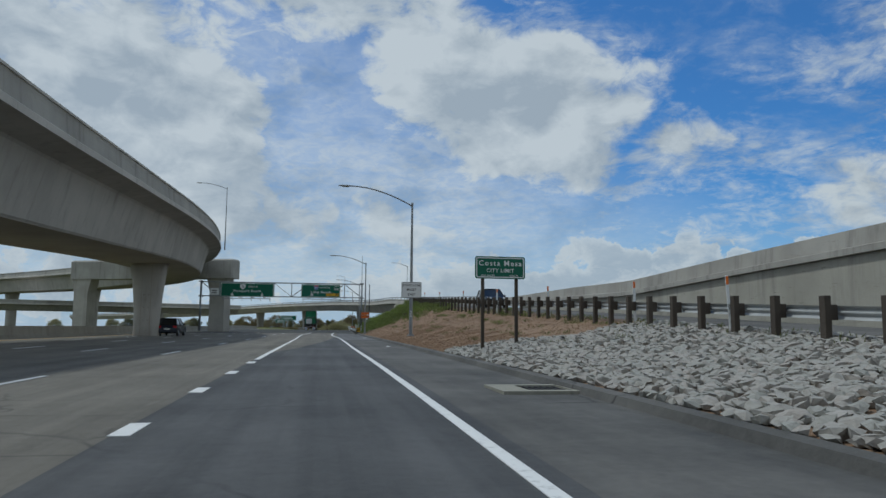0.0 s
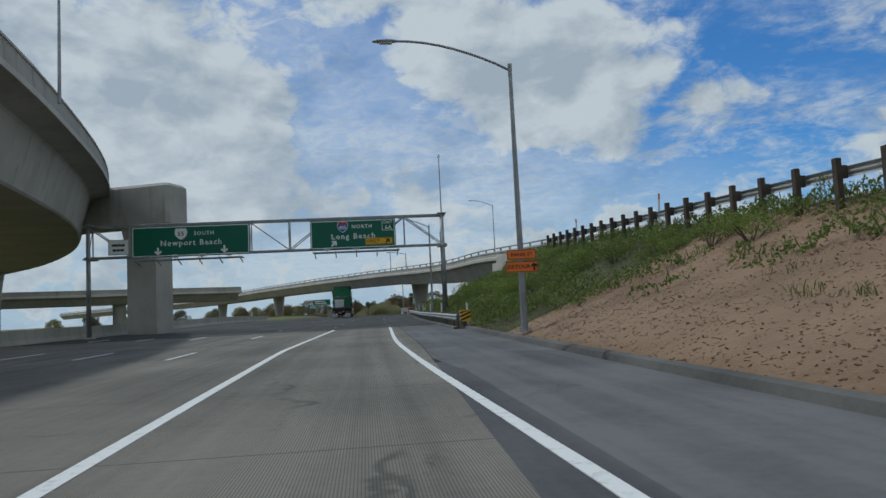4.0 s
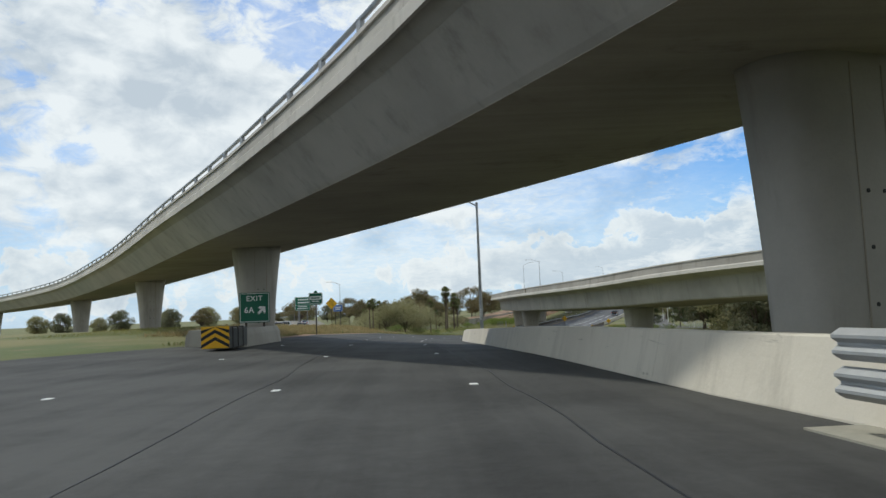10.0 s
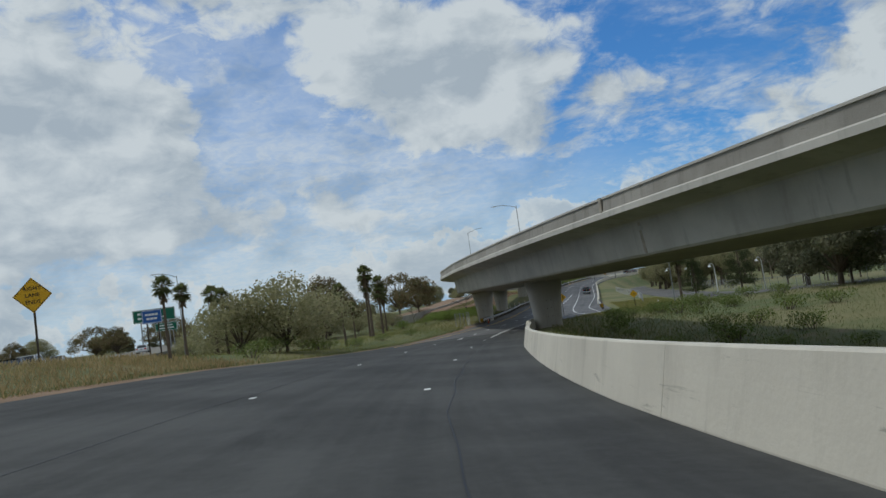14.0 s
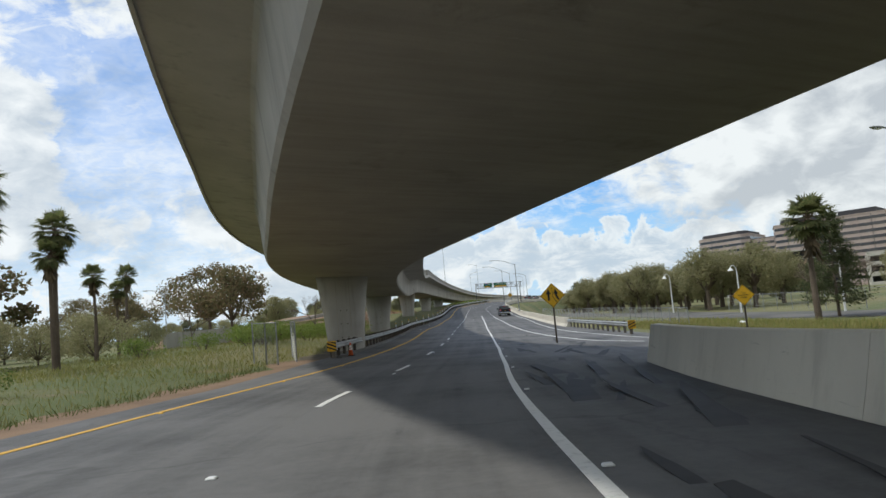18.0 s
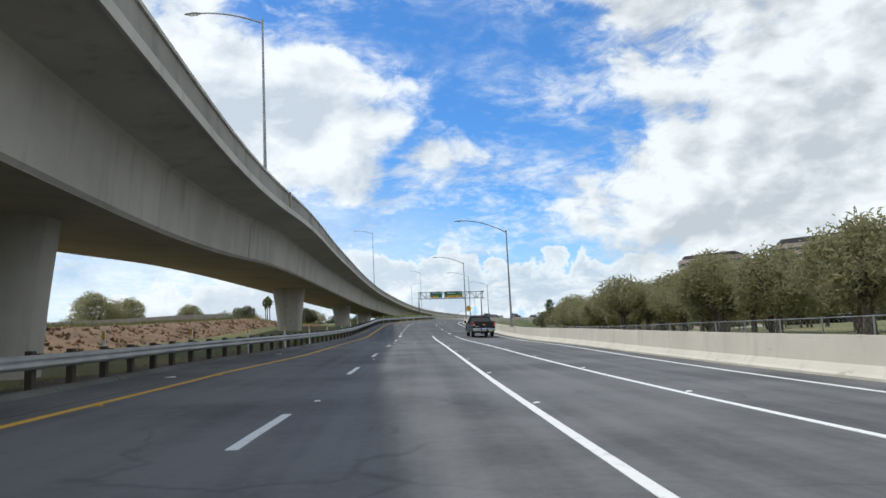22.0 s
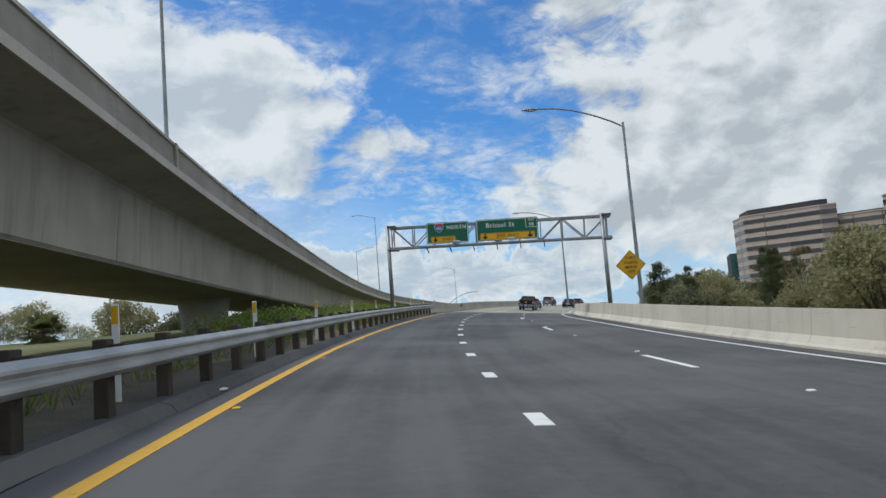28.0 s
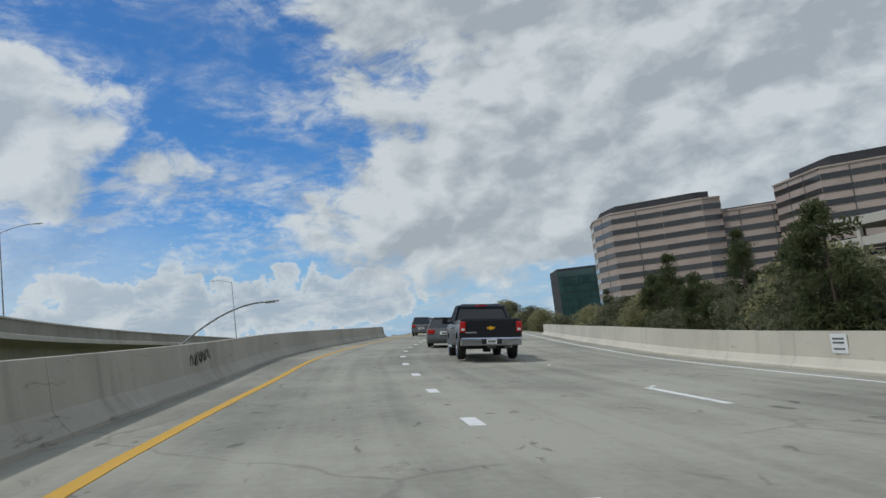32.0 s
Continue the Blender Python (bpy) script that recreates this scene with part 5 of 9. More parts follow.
for x, y, top, dd, tn in ((43.4, 339.2, 12.4, 5.5, -40), (47, 404, 15.5, -5.5, 140), (64.7, 406.4, 12.9, 5.5, -30), (110.3, 507.7, 19.2, 5.7, -30), (157.3, 583.4, 18.8, 5.5, -35), (171, 618.4, 17.4, -5.5, 145), (218.5, 655.7, 16.6, 5.5, -40)):
    s = near_s(FLY3, x, y)
    p = FLY3.at(s, dd)
    lamp_post("street lamp on the long flyover's parapet", pose(p.x, p.y, p.z + 3.1, 0, 0, tn), top - p.z - 3.1, 3.0, .7, .08, False)
lamp_xy("street lamp beyond the dirt bank", 30.1, 413.6, on_ground(30.1, 413.6), 4.5, 2.0)
p = ROAD.at(345, 20)
lamp_xy("street lamp beside the merging road", p.x, p.y, on_ground(p.x, p.y), p.z + 7.5, 2.6)
lamp_post("low street lamp beyond the bridge barrier", ROAD.put(607, -8.3, -4.5), 4.9, 3.9, 1.7, .09, False, turn=180 + 25)
p = FWY.at(150, 13)
lamp_xy("street lamp beside the through lanes", p.x, p.y, on_ground(p.x, p.y), 9, 2.5)
q = thing("pole", "bare black pole with a white cap beside shrubs", "pole", m=ROAD.put(146, 7.9, .6))
Mesh().tube((0, 0, -.4), (0, 0, 8.8), .09, .075, 10).make("shaft", "black", q)
Mesh().tube((0, 0, 8.8), (0, 0, 8.95), .095, .06, 10).make("cap", "sign_white", q)


def round_posts(root, xs, z0, z1, mat="wood", r=.06, square=True, y=.06):
    for x in xs:
        m = Mesh()
        if square:
            m.box(x - r, x + r, y, y + 2 * r, z0, z1, b=.008)
        else:
            m.tube((x, y + r, z0), (x, y + r, z1), r, r, 8)
        m.make("post", mat, root)


# city limit sign
g = thing("town_sign", "green city limit sign on two dark wooden posts", "road sign", m=ROAD.put(25.2, 6.3, 0))
panel(g, "sign_green", -.92, .92, 2.82, 3.62)
text(g, "Costa Mesa", .27, "sign_white", 0, 3.37, spacing=1.25)
text(g, "CITY LIMIT", .19, "sign_white", 0, 3.11, spacing=1.12)
text(g, "POP 110,757", .085, "sign_white", -.45, 2.93)
text(g, "ELEV 70", .085, "sign_white", .5, 2.93)
round_posts(g, (-.62, .62), -.2, 2.9, r=.055)
# lane sign on the first lamp
g = thing("lane_sign", "white rectangular traffic sign with black lettering on a lamp pole", "road sign", m=ROAD.put(42.8, 5.2, 0) @ pose(0, -.14, 0))
panel(g, "sign_white", -.6, .6, 2.78, 3.72, border="black", r=.06, edge=.015, band=.02)
for s, z, k in (("RIGHT LANE", 3.52, .17), ("MUST", 3.26, .2), ("EXIT", 2.97, .2)):
    text(g, s, k, "black", 0, z, spacing=1.15)
for z in (3.0, 3.5):
    Mesh().box(-.14, .14, .03, .06, z - .03, z + .03).make("bracket", "steel", g)
# detour plates
g = thing("detour_sign", "orange detour plates with black lettering on a lamp pole", "road sign", m=ROAD.put(87.2, 4.85, 0) @ pose(0, -.13, -.2))
panel(g, "sign_orange", -.46, .46, 2.66, 2.96, border="black", r=.03, edge=.01, band=.015, name="upper_plate")
text(g, "BAKER ST", .15, "black", 0, 2.81)
panel(g, "sign_orange", -.5, .5, 2.26, 2.6, border="black", r=.03, edge=.01, band=.015, name="lower_plate")
text(g, "DETOUR", .17, "black", -.1, 2.43)
prism(arrow_up(.38, 2.43, .24), -.008, .002).make("arrow", "black", g)


def angle_bar(root, name, a, b, r=.045):
    """A square steel bar between two points."""
    Mesh().tube(a, b, r, n=4).make(name, "steel", root)


def truss(root, x0, x1, z0, z1, bay=1.9, post_r=.17, posts=(0, 0), deep=.8, upright=None):
    """An overhead box frame: two planes of chords, uprights and diagonals, laced together, on round columns."""
    for y in (.13, .13 + deep):
        Mesh().box(x0 - .3, x1 + .3, y - .06, y + .06, z1 - .12, z1, b=.01).make("top_chord", "steel", root)
        Mesh().box(x0 - .3, x1 + .3, y - .06, y + .06, z0, z0 + .12, b=.01).make("bottom_chord", "steel", root)
    n = round((x1 - x0) / bay)
    w = (x1 - x0) / n
    for i in range(n + 1):
        x = x0 + w * i
        for y in (.13, .13 + deep):
            angle_bar(root, "upright", (x, y, z0 + .1), (x, y, z1 - .1), .05)
            if i < n:
                a, b = (z1 - .12, z0 + .12) if i % 2 == 0 else (z0 + .12, z1 - .12)
                angle_bar(root, "diagonal", (x + .04, y, a), (x + w - .04, y, b), .05)
        angle_bar(root, "brace", (x, .13, z0 + .14), (x, .13 + deep, z1 - .14), .035)
        if i < n:
            for z in (z0 + .06, z1 - .06):
                angle_bar(root, "lacing", (x, .13, z), (x + w / 2, .13 + deep, z), .03)
                angle_bar(root, "lacing", (x + w / 2, .13 + deep, z), (x + w, .13, z), .03)
    yc = .13
    for k, x in enumerate((x0, x1)):
        pf = posts[k]
        parts = [Mesh().tube((x, yc, pf), (x, yc, z1 + .12), post_r, post_r * .8, 16).make("column", "steel", root, smooth=True),
                 Mesh().box(x - .35, x + .35, yc - .35, yc + .35, pf - .4, pf + .12, b=.03).make("footing", "barrier_old", root)]
        if upright is not None:
            for ob in parts:
                ob.matrix_local = pose(x, yc, 0, 0, -upright, 0) @ pose(-x, -yc, 0)
        for z in (z0 - .08, z1):
            Mesh().box(x - .32, x + .32, -.1, .36 + deep, z, z + .07, b=.01).make("bracket", "steel", root)


def walkway(root, x0, x1, z, n=3, lamps=None):
    """A grated catwalk before a sign, on slanting brackets, with box lamps that light the sign."""
    for y in (-.95, -.5, -.06):
        Mesh().box(x0, x1, y - .03, y + .03, z - .05, z + .02, b=.006).make("catwalk_beam", "steel", root)
    gr = Mesh()
    for i in range(int((x1 - x0) / .11)):
        x = x0 + .05 + .11 * i
        gr.box(x - .012, x + .012, -.95, -.06, z - .02, z + .01)
    gr.make("grating", "steel", root, label="open steel grating")
    k = max(2, round((x1 - x0) / 1.5))
    for i in range(k + 1):
        x = x0 + .15 + (x1 - x0 - .3) * i / k
        angle_bar(root, "bracket_arm", (x, -1.05, z - .01), (x, .15, z - .34), .045)
        angle_bar(root, "bracket_post", (x, -1.0, z - .04), (x, -1.0, z + .16), .025)
    for i in range(n):
        x = x0 + (x1 - x0) * (i + .5) / n if lamps is None else lamps[i]
        lp = Mesh().box(x - .24, x + .24, -1.0, -.68, z + .12, z + .30, b=.04).make("sign_lamp", "rail", root)
        Mesh().box(x - .19, x + .19, -.70, -.67, z + .14, z + .28).make("lens", "lamp_clear", lp)
        Mesh().box(x - .03, x + .03, -.9, -.8, z, z + .13).make("lamp_stand", "steel", lp)


# sign frame before the connector
G2 = thing("sign_gantry", "grey steel overhead sign frame spanning the freeway lanes", "sign gantry", m=ROAD.put(118, 0, 0))
truss(G2, -19.6, 5.55, 5.62, 7.95, 2.8, posts=(0, .2), deep=.9)
Mesh().tube((5.55, .13, 8.0), (5.55, .13, 12.2), .05, .03, 8).make("mast", "steel", G2)
Mesh().tube((5.55, .13, 12.2), (5.55, .13, 12.4), .1, .08, 8).make("mast_cap", "sign_white", G2)
g = thing("overhead_sign", "green overhead sign for the north freeway with a yellow only plate", "road sign", "overhead signs", m=ROAD.put(118, 0, 0))
panel(g, "sign_green", -4.1, 2.1, 5.62, 7.72, r=.14, edge=.05, band=.06)
interstate(g, "405", -1.75, 7.2, .72, .74)
text(g, "NORTH", .38, "sign_white", -.35, 7.2, spacing=1.2)
text(g, "Long Beach", .56, "sign_white", -1.0, 6.5, spacing=1.24)
prism(arrow_up(-2.4, 6.02, .52, 45), -.01, .002).make("arrow", "sign_white", g)
pl = panel(g, "sign_yellow", -.15, 1.85, 5.84, 6.34, y=-.012, border="black", r=.05, edge=.02, band=.025, name="only_plate")
text(g, "ONLY", .33, "black", .45, 6.09, y=-.012)
prism(arrow_up(1.5, 6.09, .4, 45), -.022, -.01).make("arrow", "black", g)
panel(g, "sign_green", 1.08, 2.06, 6.82, 7.7, y=-.01, r=.08, edge=.03, band=.04, name="exit_tab")
text(g, "EXIT", .3, "sign_white", 1.57, 7.46, y=-.01)
text(g, "6A", .42, "sign_white", 1.57, 7.06, y=-.01)
walkway(G2, -3.9, 2.3, 5.34, 3)
g = thing("overhead_sign", "green overhead sign for the south freeway", "road sign", "overhead signs", m=ROAD.put(118, 0, 0))
panel(g, "sign_green", -16.6, -8.4, 5.55, 7.75, r=.14, edge=.05, band=.06)
prism(shield(-13.2, 7.15, .9, .84), -.008, 0).make("shield", "sign_white", g)
text(g, "55", .42, "black", -13.2, 7.15, y=-.008)
text(g, "SOUTH", .38, "sign_white", -11.6, 7.15, spacing=1.2)
text(g, "Newport Beach", .56, "sign_white", -12.5, 6.5, spacing=1.2)
for x in (-14.8, -10.2):
    prism(arrow_up(x, 5.95, .55, 180), -.01, .002).make("arrow", "sign_white", g)
walkway(G2, -16.2, -8.8, 5.3, 4)
g = thing("small_sign", "white sign plate with a black legend on the sign frame", "road sign", m=ROAD.put(118, 0, 0))
panel(g, "sign_white", -18.2, -16.8, 5.8, 6.9, border="black", r=.05, edge=.02, band=.02)
bars(g, "black", -17.5, 6.5, .9, .16, n=4)
bars(g, "black", -17.5, 6.15, .8, .16, n=3)

# sign frame before the bridge
a3, b3 = Vector((128.9, 526.3, 0)), Vector((140.1, 516.9, 0))
yaw3 = math.degrees(math.atan2((b3 - a3).y, (b3 - a3).x))
L3 = (b3 - a3).length
TILT3 = 2.2
M3 = pose(a3.x, a3.y, .28, 0, TILT3, yaw3)
G3 = thing("sign_gantry", "grey steel overhead sign frame over the connector", "sign gantry", m=M3)
truss(G3, 0, L3, 6.45, 8.0, 1.45, posts=(on_ground(a3.x, a3.y) - .28, on_ground(b3.x, b3.y) + .28), post_r=.15, upright=TILT3)
g = thing("overhead_sign", "green overhead sign with a shield and yellow only plate", "road sign", "overhead signs", m=M3 @ pose(-.33, 0, .02))
panel(g, "sign_green", 2.80, 5.70, 6.62, 8.08, r=.1, edge=.035, band=.04)
interstate(g, "405", 3.66, 7.7, .58, .58)
text(g, "NORTH", .36, "sign_white", 4.86, 7.7, spacing=1.12)
panel(g, "sign_yellow", 3.08, 4.8, 6.7, 7.12, y=-.012, border="black", r=.05, edge=.02, band=.02, name="only_plate")
prism(arrow_up(3.4, 6.91, .34, 180), -.022, -.01).make("arrow", "black", g)
text(g, "ONLY", .27, "black", 4.28, 6.91, y=-.012)
g = thing("overhead_sign", "green overhead exit sign with a yellow exit only plate", "road sign", "overhead signs", m=M3 @ pose(-.33, 0, .02))
panel(g, "sign_green", 6.22, 10.42, 6.62, 8.1, r=.1, edge=.035, band=.04)
text(g, "Bristol St", .44, "sign_white", 7.85, 7.66, spacing=1.15)
panel(g, "sign_green", 9.56, 10.39, 7.38, 8.08, y=-.01, r=.07, edge=.025, band=.03, name="exit_tab")
text(g, "EXIT", .2, "sign_white", 9.97, 7.91, y=-.01)
text(g, "9B", .32, "sign_white", 9.97, 7.6, y=-.01)
panel(g, "sign_yellow", 6.48, 10.2, 6.68, 7.16, y=-.012, border="black", r=.05, edge=.02, band=.02, name="only_plate")
text(g, "EXIT ONLY", .28, "black", 8.36, 6.92, y=-.012)
for x in (6.82, 9.86):
    prism(arrow_up(x, 6.92, .38, 180), -.022, -.01).make("arrow", "black", g)
walkway(G3, 2.4, 10.6, 6.42, 2, (4.62, 8.29))


def diamond(m, diag, cz, label, words=(), size=.16, post=None, name="warning_sign"):
    """A yellow diamond with a black edge; words from top to bottom."""
    root = thing(name, label, "road sign", m=m)
    h = diag / 2
    d = lambda k: [(0, cz - h * k), (h * k, cz), (0, cz + h * k), (-h * k, cz)]
    prism(d(1.0), 0, .025).make("panel", "sign_yellow", root)
    hoop(d(.965), d(.93), -.005, .003).make("border", "black", root)
    n = len(words)
    for i, w in enumerate(words):
        text(root, w, size, "black", 0, cz + (n / 2 - i - .5) * size * 1.25, spacing=1.05)
    if post is not None:
        Mesh().box(-.045, .045, .03, .12, post, cz + h * .4, b=.01).make("post", "wood", root)
    return root


diamond(ROAD.put(536, 9.15, 0) @ pose(0, -.12, 0), 1.36, 2.7, "yellow diamond warning sign with black lettering on a lamp pole", ("THRU", "TRAFFIC", "MERGE", "LEFT"), .17)
mg = diamond(ROAD.put(354.4, 4.9, 0), 1.36, 2.6, "yellow diamond merge sign with two black arrows", post=-.3)
for name, ring in (("arrow", [(-.27, 2.32), (-.16, 2.32), (-.16, 2.68), (-.07, 2.68), (-.215, 2.95), (-.36, 2.68), (-.27, 2.68)]),
                   ("arrow", [(.27, 2.34), (.38, 2.34), (.25, 2.62), (.27, 2.68), (.33, 2.66), (.17, 2.95), (.05, 2.68), (.14, 2.68), (.14, 2.60)]),
                   ("lane_edge", [(.19, 2.2), (.23, 2.2), (.04, 2.5), (.0, 2.5)])):
    prism(ring, -.008, .002).make(name, "black", mg)
for k in range(5):
    Mesh().box(-.022, .018, -.008, .002, 2.52 + .11 * k, 2.58 + .11 * k).make("lane_dash", "black", mg)
pd = on_ground(57.2, 341.4)
diamond(pose(57.2, 341.4, 0, 0, 0, -34), 1.15, -2.08, "yellow diamond sign with a short legend beside dry grass", ("WILL", "BE STOPPED", "AHEAD"), .1, post=pd - .2)
p = on_ground(-3.7, 282.8)
diamond(pose(-3.7, 282.8, 0, 0, 0, 3), 1.72, 3.55, "yellow diamond lane ends sign in tall grass", ("RIGHT", "LANE", "ENDS"), .26, post=p - .2)
# memorial plate, a blue plate and a direction board in the gore
p = ROAD.at(240, -10)
z0 = on_ground(p.x, p.y)
g = thing("memorial_sign", "green sign plate with a crest on one post in dry grass", "road sign", m=pose(p.x, p.y, z0, 0, 0, -6))
zt = 3.9 - z0
panel(g, "sign_green", -.62, .62, zt - 1.0, zt)
prism([(-.16, zt), (.16, zt), (.14, zt + .14), (0, zt + .2), (-.14, zt + .14)], 0, .03).make("crest", "sign_green", g)
prism(rrect(-.5, .5, zt - .62, zt - .3, .03), -.008, .002).make("name_field", "sign_white", g)
bars(g, "sign_green", 0, zt - .46, .8, .12, n=3, y=-.006)
bars(g, "sign_white", 0, zt - .75, .7, .1, n=2)
round_posts(g, (0,), -.3, zt - .1, r=.05)
g = thing("blue_sign", "blue service sign on two thin posts", "road sign", m=pose(-4.6, 319.6, on_ground(-4.6, 319.6), 0, 0, 5))
zt = 3.8 - on_ground(-4.6, 319.6)
panel(g, "sign_blue", -.9, .9, zt - 1.3, zt)
bars(g, "sign_white", 0, zt - .45, 1.2, .2, n=4)
bars(g, "sign_white", 0, zt - .85, 1.0, .2, n=3)
round_posts(g, (-.5, .5), -.3, zt - .2)
g = thing("direction_sign", "wide green direction board beyond the gore", "road sign", m=pose(-17.7, 401, on_ground(-17.7, 401), 0, 0, 8))
zt = 7.7 - on_ground(-17.7, 401)
panel(g, "sign_green", -4, 4, zt - 2.6, zt, r=.2, edge=.08, band=.08)
bars(g, "sign_white", -.8, zt - .8, 4.6, .4, n=7)
bars(g, "sign_white", -.4, zt - 1.7, 5.4, .4, n=8)
round_posts(g, (-2.6, 2.6), -.3, zt - .3, mat="steel", r=.12)
for (x, y, w, h, zt0, lab) in ((-26, 470, 6, 2.4, 6.5, "green overhead board far down the through lanes"), (-33, 520, 6, 2.4, 6.5, "green board far down the freeway")):
    b = on_ground(x, y)
    g = thing("direction_sign", lab, "road sign", m=pose(x, y, b, 0, 0, 10))
    panel(g, "sign_green", -w / 2, w / 2, zt0 - b - h, zt0 - b, r=.2, edge=.08, band=.08)
    bars(g, "sign_white", 0, zt0 - b - .8, w * .6, .35, n=6)
    bars(g, "sign_white", 0, zt0 - b - 1.6, w * .7, .35, n=7)
    round_posts(g, (-w * .3, w * .3), -.3, zt0 - b - .3, mat="steel", r=.12)
# exit plate before the gore column
b = on_ground(-4.2, 217.4)
g = thing("exit_sign", "green exit sign with a white arrow before a bridge column", "road sign", m=pose(-4.2, 217.0, 0, 0, 0, 0))
panel(g, "sign_green", -.85, .85, 1.6, 3.3)
text(g, "EXIT", .42, "sign_white", 0, 2.95)
text(g, "6A", .46, "sign_white", -.3, 2.3)
prism(arrow_up(.4, 2.3, .55, 45), -.01, .002).make("arrow", "sign_white", g)
round_posts(g, (-.5, .5), b - .2, 1.8)
# paper plate on the long barrier
g = thing("notice_plate", "small white notice plate with illegible print on the barrier", "notice", m=ROAD.put(590, wall2_d(590) + .2, 0) @ pose(0, 0, 0, 0, 0, -90))
prism(rrect(-.28, .28, .42, .86, .02), -.02, .0).make("panel", "sign_white", g)
for z in (.75, .66, .52):
    bars(g, "car_grey", 0, z, .4, .04, n=4, y=-.02)

# ---- crash cushions, end plates, cones, markers ----


def stripes_plate(root, x0, x1, z0, z1, y, down=1, mats=("sign_yellow", "black"), n=4, name="striped_plate", chevron=False):
    """A plate with slanting stripes, each its own strip."""
    pl = prism(rrect(x0, x1, z0, z1, .02), y, y + .02).make(name, mats[0], root)
    w, h = x1 - x0, z1 - z0
    m = Mesh()
    k = h / n
    for i in range(n):
        za = z0 + k * i
        t = k * .5
        rise = k * 1.1
        segs = [(x0, (x0 + x1) / 2, 1), ((x0 + x1) / 2, x1, -1)] if chevron else [(x0, x1, down)]
        for xa, xb, sg in segs:
            r = [(xa, za if sg > 0 else za + rise), (xb, za + rise if sg > 0 else za), (xb, (za + rise if sg > 0 else za) + t), (xa, (za if sg > 0 else za + rise) + t)]
            r = [(x, min(max(z, z0 + .01), z1 - .01)) for x, z in r]
            prism(r, y - .006, y + .004, m)
    m.make("stripes", mats[1], pl)
    return pl


def cushion():
    root = thing("crash_cushion", "steel crash cushion with ribbed fenders and a striped orange nose", "crash cushion", m=None)
    for i in range(4):
        a, b = 172.4 + 2.15 * i, 172.4 + 2.15 * (i + 1) + .15
        for zz in (.30, .62):
            sweep(ROAD, a, b, lambda s: [(cush(s) - .5 - .02 * i + q * 1.0, h * .9 - .43 + zz) for q, h in BEAM], 1.1).make("fender", "rail", root)
        sweep(ROAD, a, b, lambda s: [(cush(s) + .45, .2), (cush(s) + .45, .82), (cush(s) + .5, .82), (cush(s) + .5, .2)], 1.1).make("fender", "rail", root)
        d = Mesh().box(-.46, .46, -.04, .04, .08, .82, b=.01).make("diaphragm", "steel", root)
        d.matrix_world = ROAD.put(a + .1, cush(a), 0)
        c = Mesh().box(-.38, .38, -.45, .45, .2, .78, b=.06).make("cartridge", "rubber", root)
        c.matrix_world = ROAD.put(a + 1.1, cush(a + 1.1), 0)
        for sg in (-1, 1):
            l = Mesh().box(-.05, .05, -.05, .05, .0, .12).make("leg", "chassis", root)
            l.matrix_world = ROAD.put(a + .1, cush(a) + .36 * sg, 0)
    nose = []
    for i in range(9):
        a = math.pi * i / 8
        nose.append((-.5 * math.cos(a), -.55 * math.sin(a)))
    rings = [[(x, y, z) for x, y in nose + [(.5, .1), (-.5, .1)]] for z in (.12, .92)]
    n = Mesh().loft(rings).make("nose", "tarp", root)
    n.matrix_world = ROAD.put(172.4, cush(172.4), 0)
    pl = thing("plate_mount", "", "")
    bpy.data.objects.remove(pl)
    st = stripes_plate(root, -.48, .48, .2, .9, -.62, 1, ("sign_orange", "black"), 3)
    m = ROAD.put(172.4, cush(172.4), 0)
    st.matrix_world = m
    sweep(ROAD, 171.6, 181.5, lambda s: [(cush(s) - .75, .02), (cush(s) + .75, .02), (cush(s) + .75, -.2), (cush(s) - .75, -.2)], 2).make("pad", "deck_concrete", root, label="pale concrete pad")
    return root


cush = table([(171, 5.0), (181, 4.25)])
cushion()
g = thing("gore_cushion", "yellow and black chevron crash cushion at the gore", "crash cushion", m=ROAD.put(206.6, -8.4, 0))
stripes_plate(g, -.6, .6, .12, 1.05, 0, n=3, chevron=True)
Mesh().box(-.5, .5, .03, 3.6, .1, .98, b=.05).make("body", "bin_rim", g)
for y in (.9, 1.8, 2.7):
    Mesh().box(-.53, .53, y, y + .08, .05, 1.02, b=.01).make("rib", "chassis", g)
# low barrier round the gore column
g = thing("gore_barrier", "weathered concrete block wall around the gore column", "barrier", m=ROAD.put(213.2, -9.6, 0))
for a, b in ((-1.6, 0), (.02, 1.5)):
    rings = []
    for y in (-2.2, 6):
        rings.append([(a, y, -.3), (a + .1, y, .55), (a + .25, y, .85), (b - .25, y, .85), (b - .1, y, .55), (b, y, -.3)])
    Mesh().loft(rings).make("block", "barrier_old", g)


def end_terminal(s, d, label, flip=1):
    g = thing("rail_end", label, "guard rail end", m=ROAD.put(s, d, 0))
    stripes_plate(g, -.24, .24, .36, .9, -.34, flip, n=3)
    Mesh().box(-.22, .22, -.31, .1, .4, .88, b=.04).make("impact_head", "rail", g)
    Mesh().box(-.1, .1, -.05, .15, -.4, .86, b=.01).make("post", "postgrey", g)
    Mesh().box(-.12, .12, .1, .5, .5, .8, b=.03).make("slider", "rail", g)


end_terminal(99.1, 4.5, "yellow and black striped guard rail end beside the shoulder", 1)
end_terminal(352.2, -6.95, "yellow and black striped plate on a guard rail end", -1)
end_terminal(361.4, 10.35, "small striped plate on a merge guard rail end", 1)


